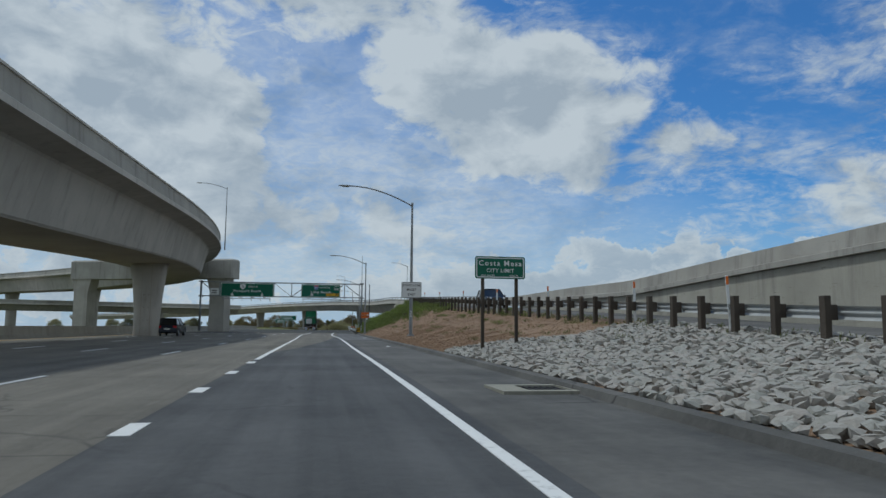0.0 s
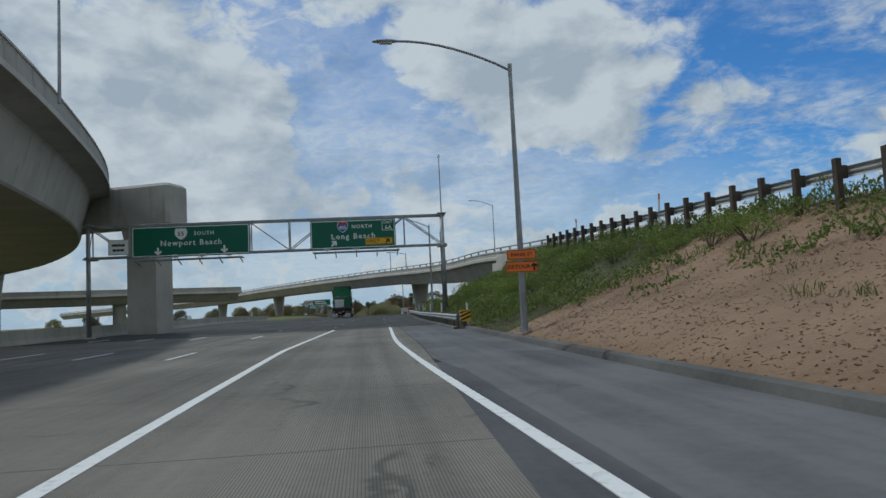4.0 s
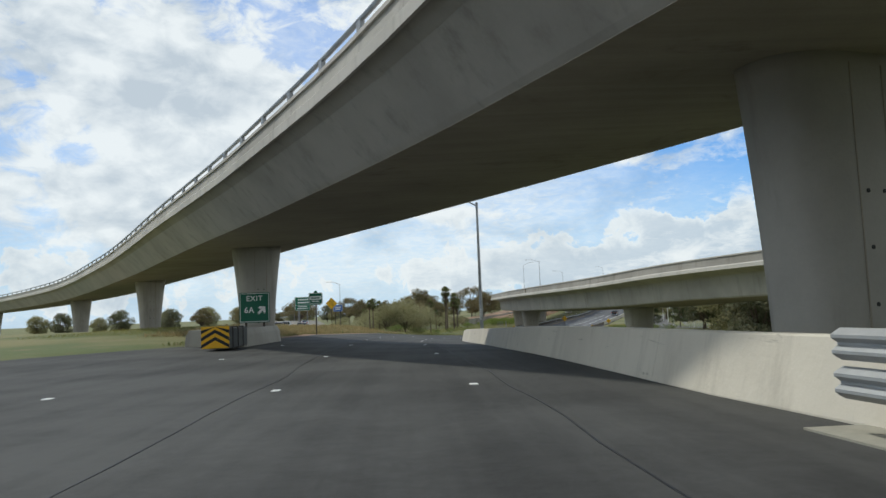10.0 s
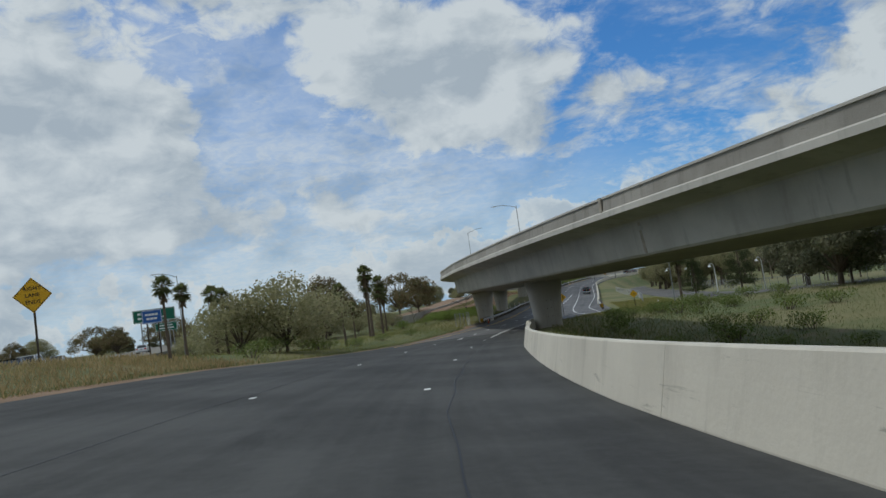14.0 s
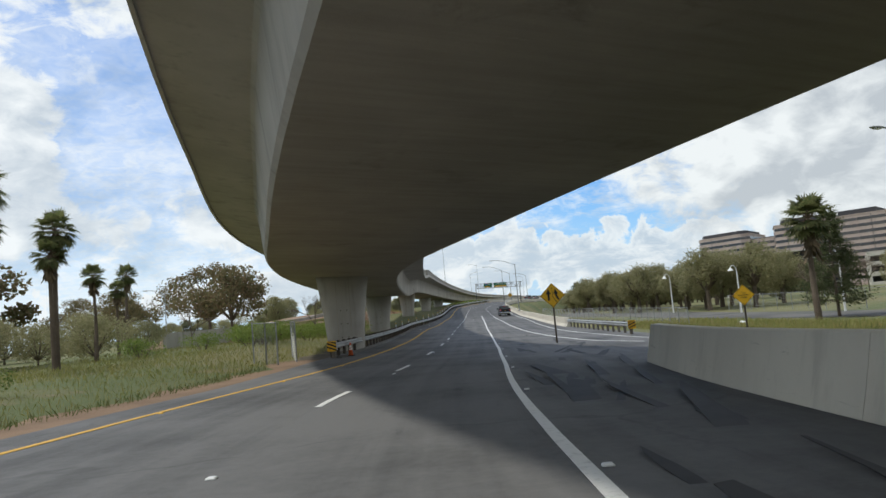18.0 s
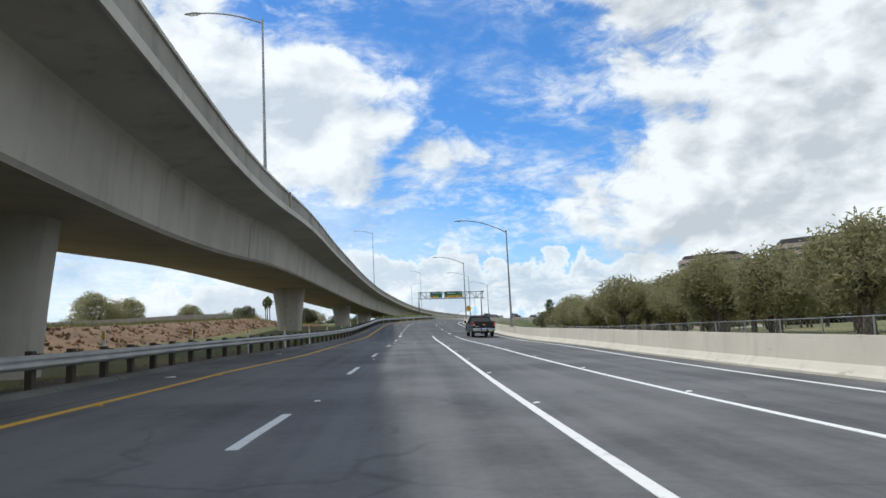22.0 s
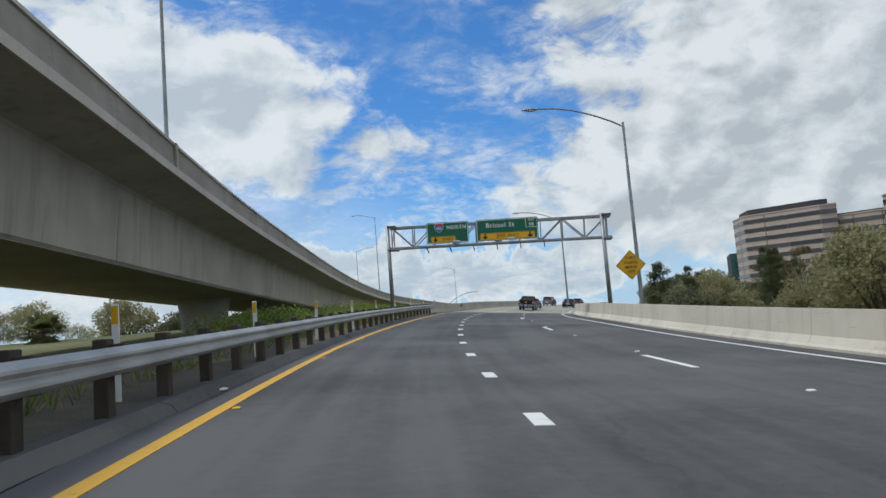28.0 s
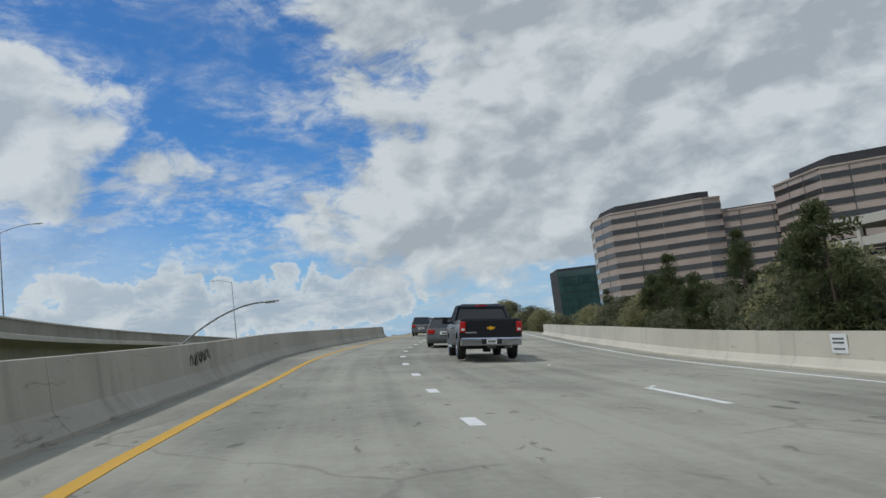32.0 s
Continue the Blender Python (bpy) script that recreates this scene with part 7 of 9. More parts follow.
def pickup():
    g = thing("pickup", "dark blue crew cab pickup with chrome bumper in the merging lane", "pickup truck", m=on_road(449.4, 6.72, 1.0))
    half, L, r = .98, 2.9, .40
    ya, yb = 1.95, -1.72
    bed = [(-L + .04, .62)] + [(yb - .75, .60)] + arch(yb, r + .02, r * 1.22)[::-1] + [(-.55, .5), (-.55, 1.28), (-L + .02, 1.28), (-L, 1.0)]
    outline_body(bed, half, .03, 1.0, 1.3).make("bed", "car_black", g)
    cab = [(-.52, .48)] + arch(ya, r + .02, r * 1.2)[::-1] + [(L - .02, .5), (L, .8), (L - .03, 1.12), (L - .35, 1.2), (1.32, 1.28), (-.52, 1.27)]
    outline_body(cab, half, .03, 1.0, 1.3).make("cab_body", "car_dark", g)
    outline_body([(-.5, 1.24), (-.36, 1.78), (.5, 1.78), (1.3, 1.24)], half - .04, .2, 1.24, 1.86).make("glasshouse", "glass", g)
    w = half - .22
    Mesh().loft([[(-w - .02, y, z - .05), (-w + .1, y, z + .02), (w - .1, y, z + .02), (w + .02, y, z - .05)] for y, z in ((-.42, 1.76), (-.3, 1.84), (.42, 1.84), (.58, 1.77))]).make("roof", "car_dark", g)
    Mesh().box(-.2, .2, -.43, -.36, 1.775, 1.815, b=.01).make("brake_lamp", "lamp_red", g)
    for sg in (-1, 1):
        for y0, y1 in ((-.5, -.38), (.36, .3), (1.3, .52)):
            Mesh().tube((sg * (half - .03), y0, 1.24), (sg * (w + .02), y1, 1.8), .05, n=6).make("pillar", "car_dark", g)
        Mesh().box(sg * (half - .1) - .09, sg * (half - .1) + .1, -L - .02, -L + .1, .88, 1.2, b=.03).make("tail_lamp", "lamp_red", g)
        Mesh().box(sg * (half - .1) - .05, sg * (half - .1) + .06, -L - .026, -L - .01, .92, .99, b=.005).make("reverse_lamp", "lamp_clear", g)
        mi = Mesh().box(sg * (half + .2) - .1, sg * (half + .2) + .1, 1.0, 1.12, 1.2, 1.45, b=.03).make("mirror", "car_black", g)
        Mesh().box(min(sg * half, sg * (half + .14)), max(sg * half, sg * (half + .14)), 1.02, 1.1, 1.2, 1.26).make("arm", "car_black", mi)
        Mesh().tube((sg * (half + .02), -.4, .42), (sg * (half + .02), 1.35, .42), .05, n=8).make("step_bar", "chrome", g)
        for y in (.36, 1.2):
            Mesh().box(sg * half - .02, sg * half + .02, y - .55, y - .37, 1.02, 1.07, b=.01).make("door_handle", "chrome", g)
        Mesh().box(min(sg * half, sg * (half + .004)), max(sg * half, sg * (half + .004)), .355, .365, .55, 1.24).make("door_gap", "black", g)
        for y in (ya, yb):
            wheel(g, sg * (half - .14), y, r, .27, "chrome", 6)
    Mesh().box(-half + .2, half - .2, -L - .012, -L + .05, .72, 1.25, b=.02).make("tailgate", "car_black", g)
    Mesh().box(-half + .1, half - .1, -L + .05, -.6, 1.24, 1.3, b=.02).make("bed_cover", "black", g)
    prism([(-.14, 1.02), (-.05, 1.02), (-.05, 1.05), (.05, 1.05), (.05, 1.02), (.14, 1.02), (.11, .97), (.05, .97), (.05, .94), (-.05, .94), (-.05, .97), (-.11, .97)], -L - .022, -L - .01).make("badge", "sign_yellow", g)
    bars(g, "car_silver", -.62, .86, .36, .035, y=-L - .013, n=8)
    b = Mesh().box(-half + .02, half - .02, -L - .16, -L + .06, .46, .7, b=.04).make("bumper", "chrome", g)
    Mesh().box(-.32, .32, -L - .17, -L - .14, .5, .66, b=.01).make("plate_recess", "black", b)
    Mesh().box(-.16, .16, -L - .18, -L - .165, .51, .65, b=.005).make("plate", "sign_white", b)
    bars(b, "car_grey", 0, .58, .24, .06, y=-L - .181, n=6)
    Mesh().box(-.12, .12, -L - .2, -L + .1, .36, .44, b=.02).make("hitch", "chassis", g)
    Mesh().tube((-.75, yb, r), (.75, yb, r), .07, n=8).make("axle", "chassis", g)
    Mesh().box(-.12, .12, yb - .18, yb + .18, r - .16, r + .16, b=.06).make("differential", "chassis", g)
    Mesh().box(-.7, .7, -L + .3, L - .4, .42, .56).make("underbody", "chassis", g)
    Mesh().tube((.5, -L + .35, .42), (.62, -L - .02, .42), .045, n=8).make("tailpipe", "steel", g)
    return g


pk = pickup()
# the one pickup set down a second time, added further along
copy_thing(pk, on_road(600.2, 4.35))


def bin_box(root, x0, x1, y0, y1, z0, z1, mat, ribs, label, y_ribs):
    """A ribbed steel bin with a heavy rim."""
    b = Mesh().box(x0, x1, y0, y1, z0, z1 - .12, b=.015).make("bin", mat, root, label=label)
    rm = Mesh()
    t = .09
    for a in ((x0 - t, x1 + t, y0 - t, y0 + .02), (x0 - t, x1 + t, y1 - .02, y1 + t), (x0 - t, x0 + .02, y0 + .02, y1 - .02), (x1 - .02, x1 + t, y0 + .02, y1 - .02)):
        rm.box(*a, z1 - .14, z1, b=.02)
    rm.make("rim", "bin_rim", b)
    me = None
    for i in range(ribs):
        x = x0 + (x1 - x0) * (i + .5) / ribs
        Mesh().box(x - .03, x + .03, y0 - .05, y0 + .01, z0 + .02, z1 - .13, b=.01).make("rib", mat, b)
    for i in range(y_ribs):
        y = y0 + (y1 - y0) * (i + .5) / y_ribs
        for xx in (x0, x1):
            Mesh().box(xx - .05, xx + .05, y - .03, y + .03, z0 + .02, z1 - .13, b=.01).make("rib", mat, b)
    for xx in (x0 + .04, x1 - .04):
        Mesh().box(xx - .06, xx + .06, y0 - .055, y0 + .05, z0, z1 - .13, b=.015).make("corner_post", mat, b)
    Mesh().box(x0, x1, y0 - .045, y0, z0 + .28, z0 + .34, b=.01).make("seam", mat, b)
    Mesh().box(x0 + (x1 - x0) * .38, x0 + (x1 - x0) * .42, y0 - .08, y0 - .04, z1 - .45, z1 - .12, b=.01).make("latch", "chassis", b)
    for k in (.3, .75):
        x = x0 + (x1 - x0) * k
        Mesh().pipe([(x - .16, y0 + .1, z1), (x - .14, y0 + .1, z1 + .09), (x + .14, y0 + .1, z1 + .09), (x + .16, y0 + .1, z1)], .014, 6).make("loop", "steel", b)
    return b


def truck():
    g = thing("truck", "heavy flatbed truck carrying two stacked green steel bins", "truck", m=ROAD.put(165.1, -4.7, .01, .3))
    # chassis
    for x in (-.45, .45):
        Mesh().box(x - .06, x + .06, 0, 9.3, .72, 1.0, b=.01).make("frame_rail", "chassis", g)
    Mesh().box(-1.2, 1.2, -.25, 6.9, 1.2, 1.34, b=.02).make("deck", "chassis", g, "black steel flat deck")
    Mesh().box(-1.25, 1.25, -.3, 6.9, 1.34, 1.42, b=.015).make("deck_edge", "bin_rim", g)
    for y in (0, .9, 1.9, 2.9, 3.9, 4.9, 5.9):
        Mesh().box(-1.15, 1.15, y - .05, y + .05, 1.02, 1.2, b=.01).make("cross_beam", "chassis", g)
    Mesh().box(-.95, .95, -.35, .1, .95, 1.28, b=.03).make("rear_beam", "chassis", g)
    for x in (-.62, .62):
        Mesh().tube((x, -.35, 1.12), (x, .35, 1.12), .13, n=12).make("roller", "bin_rim", g)
    for x in (-.62, 0, .62):
        Mesh().box(x - .1, x + .1, -.4, -.3, 1.0, 1.25, b=.02).make("hook", "chassis", g)
    Mesh().box(-1.22, 1.22, -.12, .02, .72, .88, b=.02).make("rear_bumper", "chassis", g)
    for i in range(8):
        Mesh().box(-1.15 + .3 * i, -.9 + .3 * i, -.128, -.118, .79, .84).make("tape", "sign_red" if i % 2 else "sign_white", g)
    for x in (-.72, -.6, .6, .72):
        Mesh().tube((x, -.16, .66), (x, -.12, .66), .05, n=10).make("tail_lamp", "lamp_red", g)
    Mesh().box(-.3, .02, -.14, -.12, .56, .68, b=.005).make("plate", "sign_white", g)
    bars(g, "car_grey", -.14, .62, .24, .06, y=-.14, n=6)
    for x in (-.86, .86):
        f = Mesh().box(x - .31, x + .31, -.02, .0, .1, .6, b=.004).make("mud_flap", "sign_white", g, label="white mud flap with a blue emblem")
        prism([(x + .08 * math.cos(a), .48 + .08 * math.sin(a)) for a in np.linspace(0, 2 * math.pi, 9)[:-1]], -.026, -.018).make("emblem", "sign_blue", f)
        bars(f, "sign_blue", x, .34, .36, .07, y=-.02, n=6)
        bars(f, "sign_blue", x, .23, .5, .07, y=-.02, n=9)
    # bins
    bin_box(g, -1.14, 1.08, 1.2, 6.1, 1.42, 2.86, "bin_green", 7, "green ribbed steel bin", 11)
    bin_box(g, -1.04, 1.0, 2.3, 6.05, 2.86, 4.38, "bin_green", 6, "green ribbed steel bin stacked above", 9)
    for y in (2.2, 3.6, 5.0):
        for sg in (-1, 1):
            Mesh().pipe([(sg * 1.2, y, 1.4), (sg * 1.2, y + .35, 2.86), (sg * 1.12, y + .6, 4.34)], .025, 6).make("strap", "rubber", g)
    for sg in (-1, 1):
        Mesh().pipe([(sg * 1.2, 6.85, 1.42), (sg * 1.05, 6.1, 4.38)], .022, 6).make("strap", "rubber", g)
        Mesh().pipe([(sg * 1.2, .3, 1.4), (sg * 1.14, 1.22, 2.8)], .022, 6).make("strap", "rubber", g)
    # caged tote at the tail
    t = thing("liquid_tote", "white caged liquid tote with a sheet tied over it", "tote", m=ROAD.put(165.1, -4.7, .01, .3) @ pose(-.25, .45, 1.42))
    Mesh().box(-.6, .6, -.5, .5, .0, .13, b=.01).make("pallet", "cage", t)
    Mesh().box(-.56, .56, -.46, .46, .13, .98, b=.06).make("tank", "tarp", t)
    cg = Mesh()
    for z in (.2, .34, .48, .62, .76, .9):
        cg.pipe([(-.6, -.5, z), (.6, -.5, z), (.6, .5, z), (-.6, .5, z), (-.6, -.5, z)], .016, 6)
    for i in range(9):
        x = -.6 + .15 * i
        for y in (-.5, .5):
            cg.tube((x, y, .12), (x, y, .98), .014, n=6)
    for i in range(7):
        y = -.5 + 1 / 6 * i
        for x in (-.6, .6):
            cg.tube((x, y, .12), (x, y, .98), .014, n=6)
    cg.make("cage", "cage", t)
    Mesh().loft([[(-.63, y, .88 + dz), (-.62, y, 1.0 + dz), (-.2, y, 1.04 + dz), (.3, y, 1.03 + dz), (.62, y, 1.0 + dz), (.64, y, .9 + dz)] for y, dz in ((-.54, -.06), (-.52, 0), (-.1, .02), (.3, .0), (.53, 0), (.55, -.06))]).make("sheet", "tarp", t)
    # wheels
    for y in (.95, 2.3):
        for sg in (-1, 1):
            wheel(g, sg * 1.1, y, .51, .26, "chrome", 10, .6)
            wheel(g, sg * .8, y, .51, .26, "chassis", 0, .6)
            m = Mesh()
            prev = None
            rings = []
            for i in range(11):
                a = math.pi * (.08 + .84 * i / 10)
                c, s = math.cos(a), math.sin(a)
                rings.append([(sg * .68, y + .60 * c, .51 + .60 * s), (sg * 1.24, y + .60 * c, .51 + .60 * s), (sg * 1.24, y + .63 * c, .51 + .63 * s), (sg * .68, y + .63 * c, .51 + .63 * s)])
            m.loft(rings).make("fender", "chassis", g)
        Mesh().tube((-.9, y, .51), (.9, y, .51), .1, n=10).make("axle", "chassis", g)
        Mesh().box(-.2, .2, y - .2, y + .2, .32, .72, b=.08).make("differential", "chassis", g)
    for sg in (-1, 1):
        wheel(g, sg * 1.06, 8.05, .52, .3, "chrome", 10, .58)
        Mesh().box(sg * .98 - .22, sg * .98 + .22, 3.9, 5.7, .5, 1.1, b=.06).make("tank", "chassis" if sg < 0 else "bin_rim", g)
        Mesh().box(sg * 1.0 - .22, sg * 1.0 + .22, 5.85, 7.05, .45, 1.05, b=.05).make("step_box", "chrome", g)
        for z in (.5, .85):
            Mesh().box(sg * 1.05 - .22, sg * 1.05 + .22, 5.8, 7.1, z - .02, z + .02).make("step", "steel", g)
        # stacks, mirrors, grab rails
        Mesh().tube((sg * 1.12, 6.35, 1.05), (sg * 1.12, 6.35, 2.0), .07, n=10).make("exhaust_pipe", "chassis", g)
        Mesh().tube((sg * 1.12, 6.35, 2.0), (sg * 1.12, 6.35, 2.95), .1, n=12).make("heat_shield", "chrome", g)
        Mesh().pipe([(sg * 1.12, 6.35, 2.95), (sg * 1.12, 6.35, 3.45), (sg * 1.12, 6.3, 3.6), (sg * 1.12, 6.18, 3.7)], .075, 12).make("exhaust_stack", "chrome", g)
        mm = Mesh().box(sg * 1.62 - .11, sg * 1.62 + .11, 7.35, 7.45, 1.95, 2.5, b=.03).make("mirror", "chrome", g)
        Mesh().box(sg * 1.62 - .09, sg * 1.62 + .09, 7.335, 7.35, 1.98, 2.47, b=.02).make("mirror_glass", "glass", mm)
        for z in (1.9, 2.55):
            Mesh().tube((sg * 1.05, 7.2, z), (sg * 1.62, 7.4, z), .018, n=6).make("mirror_arm", "chrome", g)
        Mesh().tube((sg * 1.62, 7.4, 1.88), (sg * 1.62, 7.4, 2.58), .016, n=6).make("mirror_rod", "chrome", g)
        Mesh().tube((sg * 1.58, 7.38, 1.78), (sg * 1.58, 7.38, 1.9), .05, n=10).make("round_mirror", "sign_red", g)
        Mesh().pipe([(sg * 1.14, 6.75, 1.3), (sg * 1.17, 6.75, 1.4), (sg * 1.17, 6.75, 2.4), (sg * 1.14, 6.75, 2.5)], .018, 6).make("grab_rail", "chrome", g)
        Mesh().tube((sg * 1.3, 7.3, 2.55), (sg * 1.32, 7.28, 4.2), .008, n=5).make("aerial", "chassis", g)
    Mesh().box(-1.1, 1.1, 6.42, 6.6, 1.42, 3.0, b=.03).make("headboard", "chassis", g)
    # cab and hood
    outline_body([(6.62, .95), (7.55, .95), (7.62, 1.75), (7.45, 2.85), (6.62, 2.95)], 1.1, .12, 1.8, 2.95).make("cab", "truck_white", g)
    outline_body([(7.56, 1.78), (7.66, 1.78), (7.5, 2.6), (7.4, 2.6)], .98, .08, 1.8, 2.7).make("windshield", "glass", g)
    for sg in (-1, 1):
        Mesh().box(sg * 1.06 - .05, sg * 1.06 + .05, 6.8, 7.35, 1.85, 2.5, b=.02).make("side_window", "glass", g)
    Mesh().loft([[(-w, y, .75), (-w, y, z - .2), (-w * .7, y, z), (w * .7, y, z), (w, y, z - .2), (w, y, .75)] for y, w, z in ((7.55, .8, 1.8), (8.3, .72, 1.72), (9.1, .6, 1.6), (9.2, .56, 1.5))]).make("hood", "truck_white", g)
    for sg in (-1, 1):
        rings = []
        for i in range(11):
            a = math.pi * (-.02 + 1.0 * i / 10)
            c, s = math.cos(a), math.sin(a)
            ri, ro = .6, .72
            rings.append([(sg * .55, 8.05 + ri * c, .52 + ri * s), (sg * 1.2, 8.05 + ri * c, .52 + ri * s), (sg * 1.22, 8.05 + ro * .96 * c, .52 + ro * .96 * s), (sg * 1.12, 8.05 + ro * 1.1 * c, .52 + ro * 1.15 * s), (sg * .55, 8.05 + ro * 1.2 * c, .52 + ro * 1.35 * s)])
        Mesh().loft(rings).make("front_fender", "truck_white", g)
        Mesh().box(sg * .85 - .16, sg * .85 + .16, 8.85, 9.0, 1.0, 1.3, b=.04).make("headlight", "lamp_clear", g)
    Mesh().box(-1.15, 1.15, 9.15, 9.4, .45, .8, b=.05).make("front_bumper", "chrome", g)
    Mesh().box(-.5, .5, 9.17, 9.24, .85, 1.45, b=.03).make("grille", "chrome", g)
    return g


truck()

# ---- plants ----
NR = np.random.default_rng(11)


def bulk(name, mat, verts, faces, parent=None, smooth=False):
    me = bpy.data.meshes.new(name)
    me.from_pydata(verts.tolist() if hasattr(verts, "tolist") else verts, [], faces.tolist() if hasattr(faces, "tolist") else faces)
    me.materials.append(M[mat])
    me.update()
    ob = new(name, me)
    ob.parent = parent
    return ob


def turns(n, tilt=1.0):
    """Random turns, n x 3 x 3; tilt 0 keeps them upright."""
    q = NR.normal(size=(n, 4))
    if tilt < 1:
        a = NR.uniform(0, 2 * np.pi, n)
        q = np.stack([np.cos(a / 2), tilt * NR.normal(size=n) * .5, tilt * NR.normal(size=n) * .5, np.sin(a / 2)], 1)
    q /= np.linalg.norm(q, axis=1)[:, None]
    w, x, y, z = q.T
    return np.stack([np.stack([1 - 2 * (y * y + z * z), 2 * (x * y - z * w), 2 * (x * z + y * w)], 1), np.stack([2 * (x * y + z * w), 1 - 2 * (x * x + z * z), 2 * (y * z - x * w)], 1), np.stack([2 * (x * z - y * w), 2 * (y * z + x * w), 1 - 2 * (x * x + y * y)], 1)], 1)


def scatter(V, F, pos, size, tilt=1.0):
    """Many turned and scaled copies of a small shape as one array of points and faces."""
    V, F, pos = np.asarray(V, float), np.asarray(F, int), np.asarray(pos, float)
    n = len(pos)
    size = np.asarray(size, float) * np.ones((n,)) if np.ndim(size) < 2 else np.asarray(size)
    S = size[:, None, None] if size.ndim == 1 else size[:, None, :]
    W = np.einsum("nij,nkj->nki", turns(n, tilt), V[None] * S) + pos[:, None]
    return W.reshape(-1, 3), (F[None] + (np.arange(n) * len(V))[:, None, None]).reshape(-1, F.shape[1])


LEAF = ([(-.32, 0, 0), (0, -.5, .08), (.32, 0, 0), (0, .5, .08)], [(0, 1, 2), (0, 2, 3)])
SPRAY = ([(-.5, 0, 0), (-.1, -.16, .1), (.5, 0, -.1), (-.1, .16, .1)], [(0, 1, 2), (0, 2, 3)])
BLADE = ([(-.05, 0, 0), (.05, 0, 0), (.03, .12, .6), (0, .38, 1.0)], [(0, 1, 2), (0, 2, 3)])
ROCK = [(0, 0, .62), (.8, .1, .25), (.25, .75, .3), (-.6, .5, .22), (-.7, -.35, .28), (.1, -.8, .24), (.55, -.45, .4), (.6, .3, -.4), (-.5, .3, -.4), (0, -.55, -.4)]
ROCKF = [(0, 1, 2), (0, 2, 3), (0, 3, 4), (0, 4, 5), (0, 5, 6), (0, 6, 1), (1, 7, 2), (2, 7, 8), (2, 8, 3), (3, 8, 4), (4, 8, 9), (4, 9, 5), (5, 9, 6), (6, 9, 7), (6, 7, 1)]


def clump_points(centres, radii, n, hollow=.55):
    """Points near the skins of several flattened clumps."""
    k = len(centres)
    i = NR.integers(0, k, n)
    d = NR.normal(size=(n, 3))
    d /= np.linalg.norm(d, axis=1)[:, None]
    r = (hollow + (1 - hollow) * NR.random(n)) ** 1.0
    return np.array(centres)[i] + d * r[:, None] * np.array(radii)[i]


def limbs(mesh, base, ends, r, sag=.0, n=6):
    for e in ends:
        a, b = Vector(base), Vector(e)
        m = a.lerp(b, .5) + Vector((R.uniform(-.3, .3), R.uniform(-.3, .3), .25 * (b - a).length * .3))
        mesh.tube(a, m, r, r * .6, n, False)
        mesh.tube(m, b, r * .6, r * .2, n, False)


def broad_tree(name, label, m, high, spread, mat, leaves=1800, leaf=.34, clumps=9, trunk=.28, droop=0.0, group="", gap=.55, bark="bark", low=.35, umbrella=False, lump=.37):
    g = thing(name, label, "tree", group, m=m)
    tm = Mesh()
    fork = high * low * .8
    tm.tube((0, 0, -.6), (.1, .05, fork), trunk, trunk * .7, 8)
    C, Rr = [], []
    for i in range(clumps):
        a = 2 * math.pi * (i * .381966 % 1) + R.uniform(-.3, .3)
        q = math.sqrt((i + .5) / clumps)
        zc = high * (low + .12 + (1 - low - .26) * (1 - q * q * .75) + R.uniform(-.06, .06))
        if i % 3 == 2:
            q, zc = R.uniform(.25, .8), high * (low + R.uniform(.06, .24))
        if umbrella:
            q = math.sqrt((i + .5) / clumps) * 1.35
            zc = high * (.92 - .26 * q * q + R.uniform(-.12, .03))
            if i % 4 == 3:
                q, zc = R.uniform(.2, 1.1), high * R.uniform(.42, .6)
        C.append((spread * q * .72 * math.cos(a), spread * q * .72 * math.sin(a), zc))
        k = spread * (R.uniform(.20, .33) if umbrella else R.uniform(lump * .8, lump * 1.2))
        Rr.append((k, k, k * R.uniform(.62, .85) * (1 + droop)))
    limbs(tm, (.1, .05, fork - .1), [(c[0] * .85, c[1] * .85, c[2]) for c in C], trunk * .5)
    tm.make("trunk", bark, g)
    P = clump_points(C, Rr, leaves, gap)
    if droop:
        P[:, 2] -= droop * NR.random(leaves) * high * .25
    V, F = scatter(*(SPRAY if droop else LEAF), P, NR.uniform(.6, 1.3, leaves) * leaf, .85)
    bulk("crown", mat, V, F, g)
    return g


def conifer(name, label, m, high, spread, mat, leaves=2000, leaf=.36, group=""):
    g = thing(name, label, "tree", group, m=m)
    tm = Mesh()
    tm.tube((0, 0, -.5), (0, 0, high * .96), .24, .04, 8)
    P = []
    boughs = 120
    for i in range(boughs):
        u = R.random() ** 1.2
        z = high * (.12 + .86 * u)
        a = R.uniform(0, 2 * math.pi)
        rr = spread * (1 - u) ** .7 * R.uniform(.55, 1.1) + .3
        e = (rr * math.cos(a), rr * math.sin(a), z + rr * R.uniform(-.1, .28))
        tm.tube((0, 0, z), e, .04, .012, 4, False)
        for j in range(leaves // boughs):
            t = R.uniform(.45, 1.08)
            P.append((e[0] * t + R.gauss(0, .26), e[1] * t + R.gauss(0, .26), z + (e[2] - z) * t + R.gauss(0, .3)))
    tm.make("trunk", "bark", g)
    V, F = scatter(*SPRAY, P, NR.uniform(.6, 1.2, len(P)) * leaf)
    bulk("crown", mat, V, F, g)
    return g


